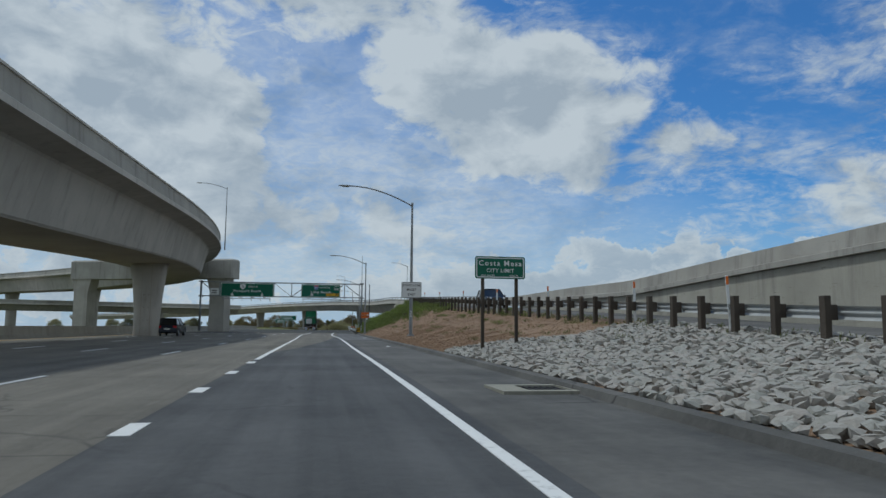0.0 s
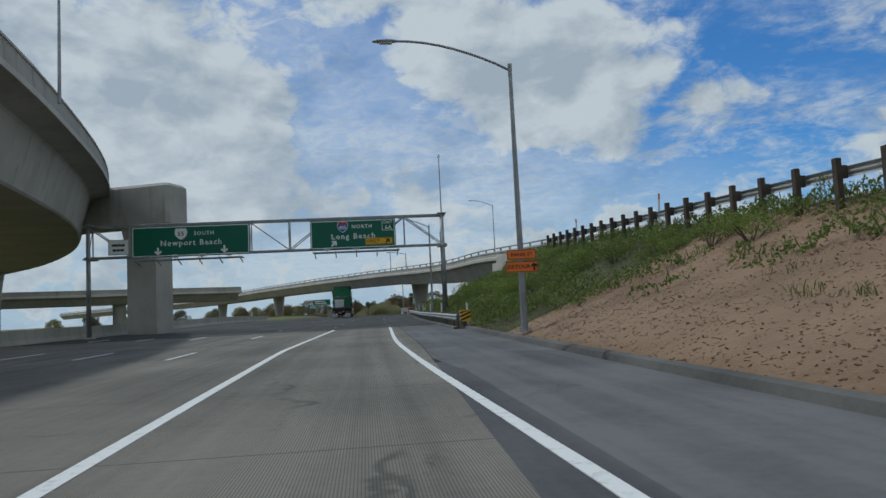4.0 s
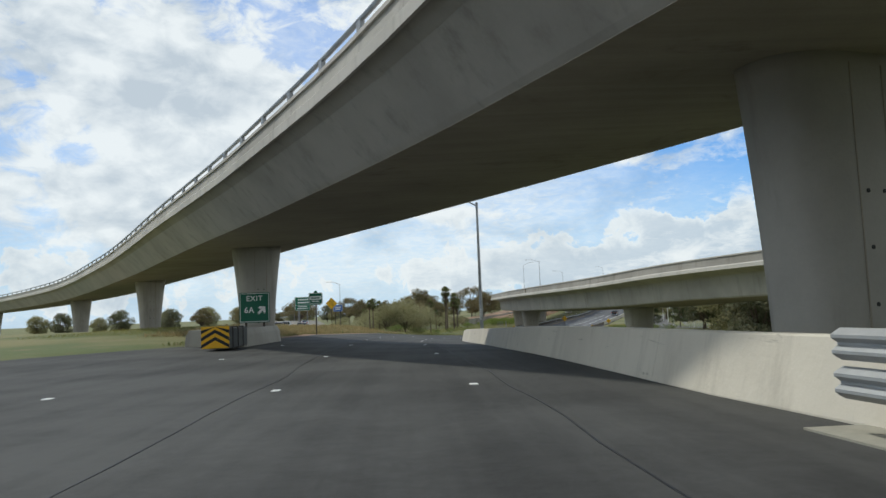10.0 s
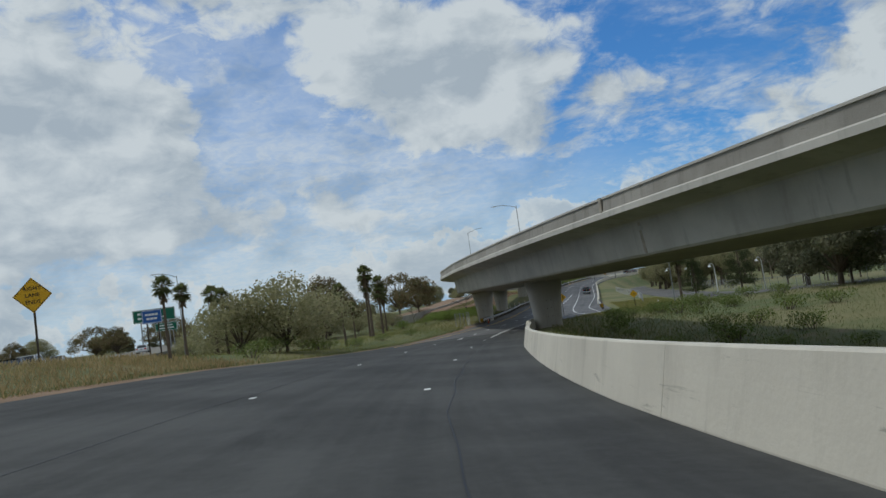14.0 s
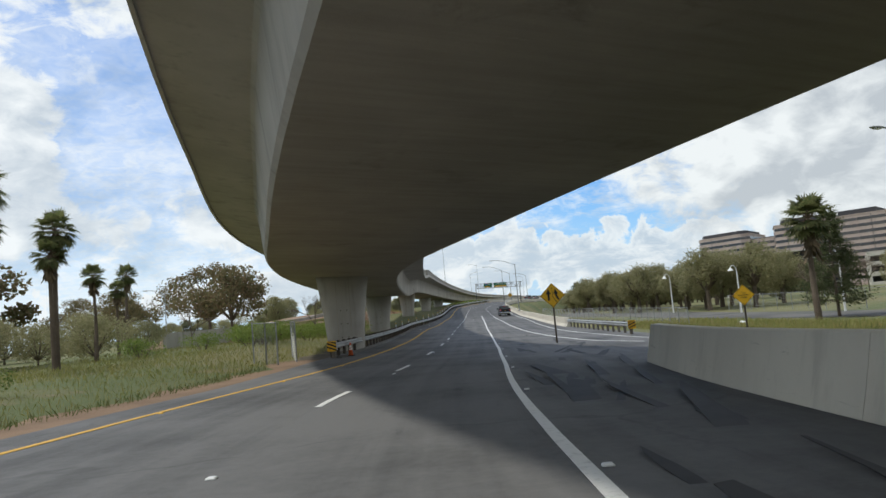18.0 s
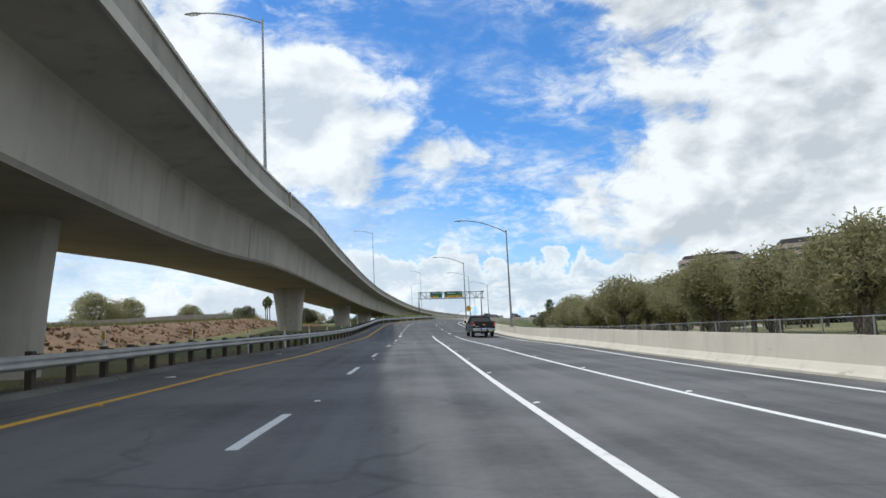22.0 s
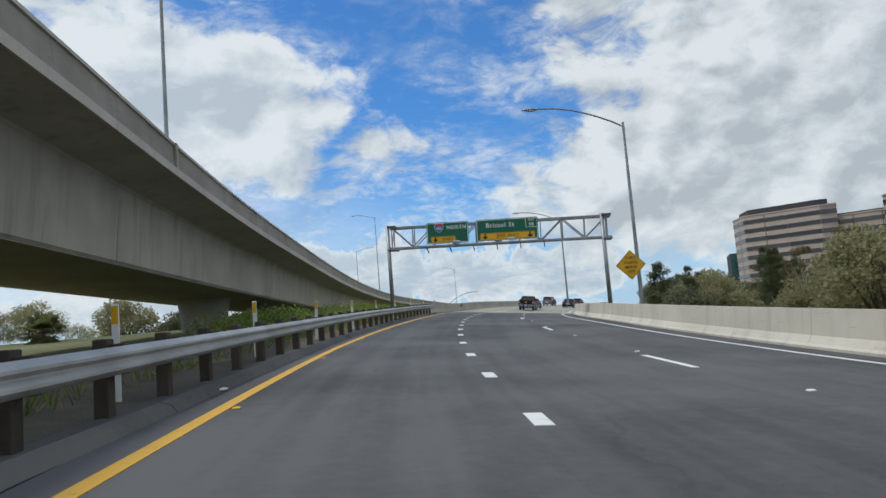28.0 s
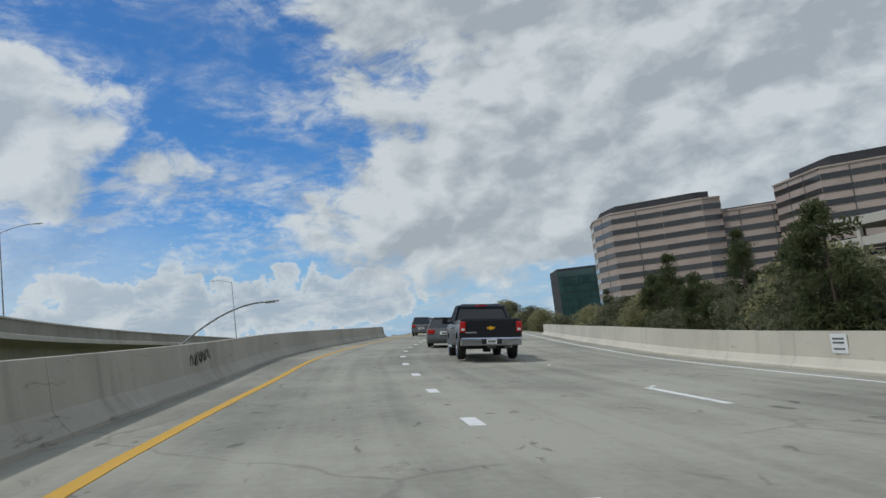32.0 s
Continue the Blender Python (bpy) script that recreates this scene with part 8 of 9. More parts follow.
def palm(name, label, m, high, crown=1.6, group="", skirt=1.6, fronds=44):
    g = thing(name, label, "palm tree", group, m=m)
    tm = Mesh()
    pts = [(0, 0, -.6)]
    lean = R.uniform(-.25, .25)
    for i in range(1, 15):
        u = i / 14
        pts.append((lean * u * u, .1 * math.sin(u * 3), high * u))
    for i, (a, b) in enumerate(zip(pts, pts[1:])):
        r0 = .23 - .08 * min(1, i / 9)
        tm.tube(a, b, r0 * 1.08, r0 * .92, 10)
    tm.make("trunk", "palmtrunk", g)
    top = Vector(pts[-1])
    dead = Mesh()
    for i in range(60):
        a, z = R.uniform(0, 2 * math.pi), R.uniform(0, skirt)
        o = Vector((math.cos(a), math.sin(a), 0))
        p = top + o * .16 - Vector((0, 0, z))
        q = p + o * R.uniform(.15, .5) - Vector((0, 0, R.uniform(.5, .9)))
        w = Vector((-o.y, o.x, 0)) * .13
        dead.add([p, q - w, q + w, q + o * .1 - Vector((0, 0, .15))], [(0, 1, 3), (0, 3, 2)])
    dead.make("skirt", "thatch", g)
    stalks = Mesh()
    for i in range(fronds):
        a = i * 2.39996
        el = radians(R.uniform(-55, 80))
        o = Vector((math.cos(a) * math.cos(el), math.sin(a) * math.cos(el), math.sin(el)))
        L = crown * R.uniform(.45, .62)
        hub = top + o * L
        stalks.tube(top, hub, .025, .015, 4, False)
        side = o.cross(Vector((0, 0, 1)))
        side = side.normalized() if side.length > .05 else Vector((1, 0, 0))
        upv = side.cross(o)
        fan = Mesh()
        n = 15
        for k in range(n):
            th = radians(-115 + 230 * k / (n - 1))
            d = o * math.cos(th) + side * math.sin(th)
            ln = crown * R.uniform(.42, .55) * (1 - .25 * abs(th) / 2)
            tip = hub + d * ln - Vector((0, 0, R.uniform(.08, .3) * crown * .5))
            mid = hub + d * ln * .55 + upv * .02
            w = (o * -math.sin(th) + side * math.cos(th)) * .036 * crown
            fan.add([hub, mid - w, mid + w, tip], [(0, 1, 2), (1, 3, 2)])
        fan.make("frond", "palm", g)
    stalks.make("crown_core", "thatch", g)
    return g


def bare_tree(name, label, m, high, group=""):
    g = thing(name, label, "tree", group, m=m)
    tm = Mesh()

    def grow(p, d, L, r, depth):
        q = p + d * L
        tm.tube(p, q, r, r * .65, 5, False)
        if depth:
            for _ in range(3):
                nd = (d + Vector((R.gauss(0, .55), R.gauss(0, .55), R.gauss(.12, .3)))).normalized()
                grow(q, nd, L * R.uniform(.6, .8), r * .6, depth - 1)
    grow(Vector((0, 0, -.3)), Vector((0, 0, 1)), high * .3, high * .018, 5)
    tm.make("branchwork", "bark", g)
    return g


def shrub(m, high, spread, mat, n=420, leaf=.13, label="leafy green shrub", group="", name="shrub"):
    g = thing(name, label, "shrub", group, m=m)
    C = [(R.uniform(-.5, .5) * spread, R.uniform(-.5, .5) * spread, high * R.uniform(.35, .68)) for _ in range(6)]
    Rr = [(spread * .42, spread * .42, high * .36)] * 6
    P = clump_points(C, Rr, n, .5)
    P[:, 2] = np.maximum(P[:, 2], .05)
    V, F = scatter(*LEAF, P, NR.uniform(.6, 1.4, n) * leaf)
    bulk("leaves", mat, V, F, g)
    st = Mesh()
    for c in C:
        st.tube((0, 0, -.2), (c[0] * .9, c[1] * .9, c[2]), .03, .01, 4, False)
    st.make("stem", "bark", g)
    return g


def put_at(x, y, k=1.0, sink=0.0):
    return pose(x, y, on_ground(x, y) - sink, 0, 0, R.uniform(0, 360)) @ Matrix.Scale(k, 4)


def in_clearing(x, y):
    """The open strip between the road and the parking structure, where only low growth stands."""
    u, v = (x - 162) * .945 + (y - 525) * .327, (y - 525) * .945 - (x - 162) * .327
    return -12 < u < 96 and abs(v) < 3.5 + .09 * max(u, 0)


def row_of(protos, spots, k0=.85, k1=1.15):
    """Copies of a few built plants, in turn, at plan points (x, y) or (x, y, scale)."""
    for i, sp in enumerate(spots):
        k = sp[2] if len(sp) > 2 else R.uniform(k0, k1)
        copy_thing(protos[i % len(protos)], put_at(sp[0], sp[1], k * (.42 if in_clearing(sp[0], sp[1]) else 1)))


# pepper trees in a row beyond the long barrier
pep = [broad_tree("pepper_tree", "drooping olive-green pepper tree with a forked trunk behind the barrier", put_at(125, 446), 7.8, 5.0, "leaf_olive", 6500, .40, 22, .34, .45, "row of pepper trees", .35, low=.40, lump=.24),
       broad_tree("pepper_tree", "drooping olive-green pepper tree with a forked trunk behind the barrier", put_at(104, 418), 7.2, 4.6, "leaf_olive", 6000, .40, 20, .32, .5, "row of pepper trees", .35, low=.38, lump=.25)]
sp = []
for i in range(30):
    s = 404 + i * 6.4
    p = ROAD.at(s, 27 + R.uniform(-2.5, 5) + (6 if s > 540 else 0))
    sp.append((p.x, p.y))
row_of(pep, sp, .82, 1.05)
sp = []
for i in range(34):
    p = ROAD.at(404 + i * 5.4, R.uniform(33, 42))
    sp.append((p.x, p.y))
row_of(pep, sp, .85, 1.1)
olive = [broad_tree("leafy_tree", "broad grey-green tree in the parkland", put_at(150, 440), 9.5, 5.6, "leaf_olive", 11000, .33, 18, .32, 0, "parkland trees", .5, low=.16),
         broad_tree("leafy_tree", "grey-green leafy tree in the parkland", put_at(140, 420), 9, 5.0, "leaf_grey", 10000, .33, 16, .3, 0, "parkland trees", .5, low=.16)]
sp = []
for i in range(34):
    s = 425 + i * 6.7
    p = ROAD.at(s, R.uniform(46, 80))
    sp.append((p.x, p.y))
row_of(olive, sp, .5, .8)
con = [conifer("pine_tree", "dark green pine tree with drooping boughs", put_at(229, 563), 15, 4.6, "leaf_dark", 9500, .42, "pines by the offices"),
       conifer("pine_tree", "dark green pine tree beside the offices", put_at(270, 584), 16, 4.4, "leaf_dark", 9500, .42, "pines by the offices")]
sp = [(235, 566, .9), (244, 575, 1.0), (222, 560, .7), (74, 340, .6), (70, 346, .5)]
row_of(con, sp)
sp = [(190 + 7.5 * i + R.uniform(-3, 3), 520 + 8.5 * i + R.uniform(-6, 6), R.uniform(.75, 1.1)) for i in range(12)] + [(170 + 8 * i, 478 + 7 * i, R.uniform(.8, 1.1)) for i in range(7)] + [(232 + 9 * i, 590 + 9 * i, R.uniform(.6, .9)) for i in range(9)]
row_of(olive, sp)
sp = []
for i in range(30):
    s = 588 + 5.2 * i
    p = ROAD.at(s, 24 + R.uniform(-3, 9) + max(0, s - 640) * .12)
    sp.append((p.x, p.y, R.uniform(.8, 1.15)))
row_of([olive[1], con[0], con[1], olive[1], con[0]], [(x, y, k * (.72 if i % 5 in (1, 2, 4) else .95)) for i, (x, y, k) in enumerate(sp)])
sp = []
for i in range(26):
    p = ROAD.at(232 + 5.0 * i, R.uniform(36, 62))
    sp.append((p.x, p.y, R.uniform(.95, 1.35)))
row_of([olive[1], con[0], olive[0], con[1]], [(x, y, k * (.62 if i % 2 else 1)) for i, (x, y, k) in enumerate(sp)])
# gum trees with rusty crowns
gum = [broad_tree("eucalyptus", "tall gum tree with a rusty brown-green crown", put_at(14.4, 368), 10.4, 5.4, "leaf_rust", 7500, .40, 30, .34, 0, "gum trees", .4, low=.3, umbrella=True),
       broad_tree("eucalyptus", "tall gum tree with a sparse dark crown", put_at(37.3, 433), 12.6, 8.2, "leaf_rust", 7000, .40, 26, .32, 0, "gum trees", .4, low=.3, umbrella=True)]
row_of(gum, [(6, 425, .8), (24, 452, .8), (-2, 412, .85), (16, 470, .8), (-40, 470, .9), (-48, 480, .9), (-62, 455, .8), (-30, 500, 1), (216, 500, 1.25), (-8, 480, .9), (24, 480, .9), (190, 505, .95)])
pale = broad_tree("eucalyptus", "tall open gum tree with pale bare trunks", put_at(215, 541), 17.0, 5.6, "leaf_rust", 4600, .36, 21, .2, .12, "pale gum trees", .5, bark="pale_bark", low=.36, lump=.17)
for x, y, k in ((214, 548.5, .86), (206, 536, .9)):
    copy_thing(pale, put_at(x, y, k))
row_of(olive, [(250, 592, 1.05), (262, 603, 1.1), (276, 617, 1.0)])
row_of(olive, [(*ROAD.at(s, d).xy, k) for s, d, k in ((572, 25, .95), (583, 30, 1.15), (596, 27, 1.05), (604, 34, 1.3), (560, 32, 1.1), (612, 24, .95), (622, 28, 1.1))])
# large bush in the gore, with scrub round it
scrub = [broad_tree("bush", "large loose green bush in the gore", put_at(7.8, 302), 5.7, 5.4, "leaf_olive", 6500, .26, 14, .16, 0, "gore bushes", .45, low=.14),
         broad_tree("bush", "thin twiggy olive bush in the gore", put_at(10.5, 311), 5.0, 4.4, "leaf_olive", 3800, .26, 12, .13, 0, "gore bushes", .4, low=.16)]
row_of(scrub, [(4.5, 302, .8), (2, 310, .8), (15, 372, .8), (20, 372, .6), (8, 377, .8), (0, 366, .8), (16, 384, .7), (24, 368, .65), (-5, 352, .7), (27, 378, .55), (22, 388, .7), (6, 365, .8)])
row_of(olive + scrub, [(*ROAD.at(R.uniform(505, 640), R.uniform(-75, -32)).xy, R.uniform(.55, .9)) for _ in range(26)])
# far trees at the end of the through lanes
row_of(olive, [(-75 + 7 * i + R.uniform(-3, 3), 600 + R.uniform(-40, 60), R.uniform(.7, 1.2)) for i in range(20)])
row_of(olive, [(-140 + 9 * i + R.uniform(-3, 3), 430 + 8 * i + R.uniform(-20, 20), R.uniform(.7, 1.1)) for i in range(9)])
row_of(olive, [(85 + 10 * i + R.uniform(-3, 3), 300 + R.uniform(-25, 25) + 6 * i, R.uniform(.6, .95)) for i in range(12)])
row_of(olive, [(62 + 6 * i + R.uniform(-2, 2), 250 + R.uniform(-25, 25) + 9 * i, R.uniform(.5, .8)) for i in range(7)])
# palms
pal = [palm("fan_palm", "tall fan palm with a ragged skirt", put_at(20.1, 351), 9.3, 1.65, "fan palms", 1.4, 48),
       palm("fan_palm", "fan palm with dense drooping fronds", pose(66.9, 345, on_ground(66.9, 345), 0, 0, 0), 6.6, 1.9, "fan palms", 2.2, 56)]
for s, d, h in ((326.7, -17.5, 4.9), (354, -23, 7.4), (371, -28, 6), (362, -25, 6.6), (357, -40, 6.5), (352, -43, 5.6), (349, -37, 5.4), (346, -44, 6)):
    p = ROAD.at(s, d)
    copy_thing(pal[0], pose(p.x, p.y, on_ground(p.x, p.y), 0, 0, R.uniform(0, 360)) @ Matrix.Scale(h / 10.6, 4))
for x, y, top in ((99.9, 551, 9.6), (101.2, 553.5, 9.2), (86.4, 481.6, 4.3), (1.85, 285, 3.9), (2.3, 288, 3.6), (2.3, 306, 4.5), (3.4, 303, 4.0), (22.5, 358, 6.2), (19.8, 352, 5.6), (14, 324, 4.2), (26, 379, 5), (88, 530, 1.5), (70, 520, 2), (60, 500, 2.2), (40, 500, 3), (52, 470, 3.2), (78, 545, 1), (95, 560, 1.4), (30, 470, 4), (62, 540, 2)):
    b = on_ground(x, y)
    k = (top - b) / 10.6
    copy_thing(pal[0], pose(x, y, b, 0, 0, R.uniform(0, 360)) @ Matrix.Scale(k, 4))
for s, d, top in ((521, -28.5, 4.9),):
    p = ROAD.at(s, d)
    b = on_ground(p.x, p.y)
    copy_thing(pal[0], pose(p.x, p.y, b, 0, 0, R.uniform(0, 360)) @ Matrix.Scale((ROAD.at(s, d, top).z - b) / 10.6, 4))
copy_thing(pal[1], pose(108.9, 548, -4.6, 0, 0, 40) @ Matrix.Scale(1.15, 4))
row_of([olive[1]], [(*ROAD.at(509, -28).xy, .52), (*ROAD.at(514, -31).xy, .5), (*ROAD.at(526, -22).xy, .42), (*ROAD.at(535, -26).xy, .45)])
row_of(scrub, [(30 + 9 * i + R.uniform(-4, 4), 480 + 10 * i + R.uniform(-8, 8), R.uniform(.35, .6)) for i in range(14)])
# bare trees
bt = bare_tree("bare_tree", "small leafless tree with fine brown twigs", put_at(150, 405), 7, "leafless trees")
row_of([bt], [(140, 396), (160, 415), (172, 425), (132, 385), (120, 372), (182, 440)] + [(*ROAD.at(R.uniform(352, 408), R.uniform(36, 58)).xy, R.uniform(.75, 1.15)) for _ in range(22)])
row_of([bt], [(*ROAD.at(398, -18).xy, .8), (*ROAD.at(376, -24).xy, .6)])
broad_tree("leafy_tree", "round rusty tree beside the dirt bank", put_at(*ROAD.at(408, -31).xy), 10, 6.0, "leaf_rust", 5200, .42, 13, .25, 0, "", .45)

# ---- slope cover ----


def slope_spots(n, s0, s1, u0=0.0, u1=1.0, pow_=1.0):
    return [slope_point(R.uniform(s0, s1), u0 + (u1 - u0) * R.random() ** pow_) for _ in range(n)]


stone_bed = thing("stone_bed", "slope covered with loose pale riprap stones", "stones", kind="structure")
rock_meshes = []
for k in range(8):
    v = [(x * R.uniform(.8, 1.2), y * R.uniform(.8, 1.2), z * R.uniform(.8, 1.15)) for x, y, z in ROCK]
    rock_meshes.append(v)
near = [None] * 8
count = 0
rest_v, rest_f, off = [], [], 0
edge_s = lambda u: 28 - 3 * u + .7 * math.sin(u * 9)
taken = {}
for i in range(15000):
    s, u = R.uniform(-8, 28.5), R.random()
    if s > edge_s(u):
        continue
    sz = R.uniform(.09, .175)
    key = (int(s / .17), int(u * 42))
    if key in taken:
        continue
    taken[key] = 1
    p = slope_point(s, u * .98)
    k = i % 8
    rot = Euler((R.uniform(-.5, .5), R.uniform(-.5, .5), R.uniform(0, 6.3))).to_matrix().to_4x4()
    mt = Matrix.Translation(p + Vector((0, 0, .05))) @ rot @ Matrix.Diagonal((sz * R.uniform(.9, 1.4), sz, sz * R.uniform(.75, 1.1), 1))
    if 13 < s < 24 and u < .4 and count < 300:
        if near[k] is None:
            near[k] = Mesh().add(rock_meshes[k], ROCKF).make("stone", "stone", stone_bed)
            o = near[k]
        else:
            o = new("stone", near[k].data)
            o.parent = stone_bed
        o.matrix_world = mt
        count += 1
    else:
        rest_v += [tuple(mt @ Vector(q)) for q in rock_meshes[k]]
        rest_f += [tuple(off + j for j in q) for q in ROCKF]
        off += 10
rs = bulk("stones", "stones", rest_v, rest_f, stone_bed)
tagged(rs, kind="stuff")

chip = ([(-.5, -.16, 0), (.5, -.13, 0), (.45, .17, 0), (-.5, .14, 0), (-.45, -.1, .16), (.42, -.1, .14), (.4, .12, .15), (-.42, .1, .16)], [(4, 5, 6, 7), (0, 1, 5, 4), (1, 2, 6, 5), (2, 3, 7, 6), (3, 0, 4, 7)])
P = [p for p in slope_spots(24000, 25, 100, 0, .95)] + slope_spots(14000, 25, 62, 0, .5) + slope_spots(1500, 100, 150, 0, .12)
V, F = scatter(*chip, np.array([tuple(p) for p in P]) + (0, 0, .005), NR.uniform(.03, .095, len(P)), .35)
tagged(bulk("wood_chip_mulch", "chips", V, F), "loose tan wood chips covering the soil slope", "mulch", kind="stuff")


def blades(name, label, mat, P, lo, hi, wide=1.0, tilt=.35):
    n = len(P)
    h = NR.uniform(lo, hi, n)
    S = np.stack([h * wide, h * .9, h], 1)
    V, F = scatter(*BLADE, np.array([tuple(p) for p in P]), S, tilt)
    return tagged(bulk(name, mat, V, F), label, "grass", kind="stuff")


def tuft(spots, n, rad):
    out = []
    for p in spots:
        for _ in range(n):
            out.append((p[0] + R.gauss(0, rad), p[1] + R.gauss(0, rad), p[2] - .02))
    return out


blades("slope_weeds", "small green weeds scattered over the bare slope", "grass", tuft(slope_spots(70, 20, 80, .3, 1.0), 26, .2) + tuft(slope_spots(90, 10, 60, .85, 1.0), 30, .25), .08, .24)
# shrub cover of the far slope: rounded drifts of leaves with hollows between, thicker uphill
def drift(s, u):
    """Height of the leaf cover over the slope: overlapping mounds of two sizes, with hollows between."""
    a = noise.noise(Vector((s * .5, u * 4.0, 8))) + .25
    b = noise.noise(Vector((s * 1.9, u * 15, 21)))
    return max(0, .08 + .75 * a + .62 * b)


def bare(s, u):
    lim = .85 - (s - 70) / 28 if s < 98 else .05
    patch = noise.noise(Vector((s * .16, u * 2.2, 31)))
    soil = s < 97 and .42 < u < .80 and noise.noise(Vector((s * .3, u * 3, 12))) > -.12
    return u < lim + .12 * noise.noise(Vector((s * .35, u * 5, 3))) or soil or (patch > .40 and .25 < u < .75)


P, Z = [], []
while len(P) < 78000:
    s, u = R.uniform(70, 160), R.random()
    if bare(s, u):
        continue
    h = drift(s, u)
    p = slope_point(s, u)
    if h < .05 and R.random() < .6:
        continue
    P.append((p.x, p.y, p.z + .03 + h * (1 - .3 * R.random() ** 2)))
    Z.append(R.uniform(.065, .15))
V, F = scatter(*LEAF, P, np.array(Z))
tagged(bulk("slope_shrubs", "shrub", V, F), "dense low green shrubs and weeds in drifts over the slope", "shrubs", kind="stuff")
P = []
while len(P) < 9000:
    s, u = R.uniform(72, 160), R.random()
    if bare(s, u):
        continue
    p = slope_point(s, u)
    P.append((p.x, p.y, p.z + .5 * drift(s, u)))
blades("slope_grass", "tall green stalks among the slope's shrubs", "shrub", P, .18, .5, .6)
proto = shrub(ROAD.put(95, 8, 1.2), .8, 1.2, "shrub", 900, .07, "leafy green weed clump on the slope", "weed clumps")
lush = shrub(ROAD.put(386, -17.5, .2), 1.0, 1.5, "lush", 1300, .075, "bright yellow-green leafy weed clump", "weed clumps")
for i in range(95):
    s, u = R.uniform(84, 143), R.uniform(.12, .98)
    if s < 96 and u < .6:
        continue
    p = slope_point(s, u)
    copy_thing(lush if i % 3 == 0 else proto, pose(p.x, p.y, p.z + .05, 0, 0, R.uniform(0, 360)) @ Matrix.Scale(R.uniform(.5, 1.3), 4))
for i in range(16):
    p = slope_point(R.uniform(28, 75), R.uniform(.45, 1.0))
    copy_thing(proto, pose(p.x, p.y, p.z - .05, 0, 0, R.uniform(0, 360)) @ Matrix.Scale(R.uniform(.25, .5), 4))


def flat_spots(n, s0, s1, d0, d1, line=ROAD):
    out = []
    for _ in range(n):
        s = R.uniform(s0, s1)
        a = d0(s) if callable(d0) else d0
        b = d1(s) if callable(d1) else d1
        p = line.at(s, R.uniform(a, b))
        out.append((p.x, p.y))
    z = ground_height(np.array([q[0] for q in out]), np.array([q[1] for q in out]))
    return [(x, y, h) for (x, y), h in zip(out, z)]


# gore and verges
el = lambda s: edge_left(s) - .9
er = lambda s: edge_right(s) + .7
blades("dry_grass", "tall straw-coloured dry grass in the gore", "straw", flat_spots(15000, 222, 285, lambda s: el(s) - 7, el), .15, .42)
blades("gore_grass", "green grass behind the dry verge", "meadow", flat_spots(34000, 226, 365, lambda s: el(s) - 18, lambda s: el(s) - (3.5 if s < 280 else .6)), .08, .26, .6)
blades("gore_edge_weeds", "ragged green weeds along the new asphalt", "grass", flat_spots(4500, 212, 345, lambda s: el(s) - .6, el), .08, .25)
blades("field_grass", "rank green grass below the curved barrier", "grass", flat_spots(15000, 158, 345, lambda s: er(s) + 1.2, lambda s: er(s) + 17), .15, .45)
blades("verge_weeds", "green weeds beside the end of the guard rail", "grass", flat_spots(26000, 150, 205, lambda s: er(s) + .5, lambda s: er(s) + 15), .06, .24, .5)
blades("field_meadow", "mid-green grass over the field beyond the barrier", "grass", flat_spots(42000, 165, 345, lambda s: er(s) + 1.0, lambda s: er(s) + 36), .10, .32, .8)
blades("field_straw", "pale dry grass mixed into the field", "straw", flat_spots(4500, 158, 345, lambda s: er(s) + 1, lambda s: er(s) + 14), .12, .35)
blades("verge_grass", "green and yellow verge grass beside the merging road", "meadow", flat_spots(12000, 335, 385, lambda s: er(s) + .6, lambda s: er(s) + 9), .12, .4)
blades("verge_straw", "yellow flowering weeds in the verge", "straw", flat_spots(3500, 335, 385, lambda s: er(s) + .6, lambda s: er(s) + 8), .12, .3)
blades("fence_grass", "short green grass behind the fence", "meadow", flat_spots(10000, 340, 400, lambda s: el(s) - 22, lambda s: el(s) - .8), .1, .35)
blades("rail_weeds", "dry weeds under the long guard rail", "straw", flat_spots(5000, 355, 575, lambda s: rail_d(s) - 1.2, lambda s: rail_d(s) - .15), .06, .24)
for s, d, k in ((380, -19, 1.6), (385, -21, 1.9), (376, -18, 1.4), (390, -24, 1.8), (368, -20, 1.5), (362, -22, 1.6), (545, -4.6, 1.0), (550, -4.4, 1.2), (556, -4.6, 1.3), (562, -4.5, 1.2), (568, -4.8, 1.1), (573, -4.6, .9), *[(R.uniform(370, 402), R.uniform(-21, -12.5), R.uniform(1.3, 2.1)) for _ in range(34)], (290, -14, 1.6), (297, -15, 1.8), (303, -14, 1.6), (310, -15, 1.5), (318, -14.5, 1.4), (326, -14, 1.3), (334, -13, 1.2)):
    p = ROAD.at(s, d)
    copy_thing(lush if 355 < s < 410 else proto, pose(p.x, p.y, max(on_ground(p.x, p.y), p.z - 1.0 if s > 540 else p.z - .7 if s > 365 else -99) - .05, 0, 0, R.uniform(0, 360)) @ Matrix.Scale(k, 4))

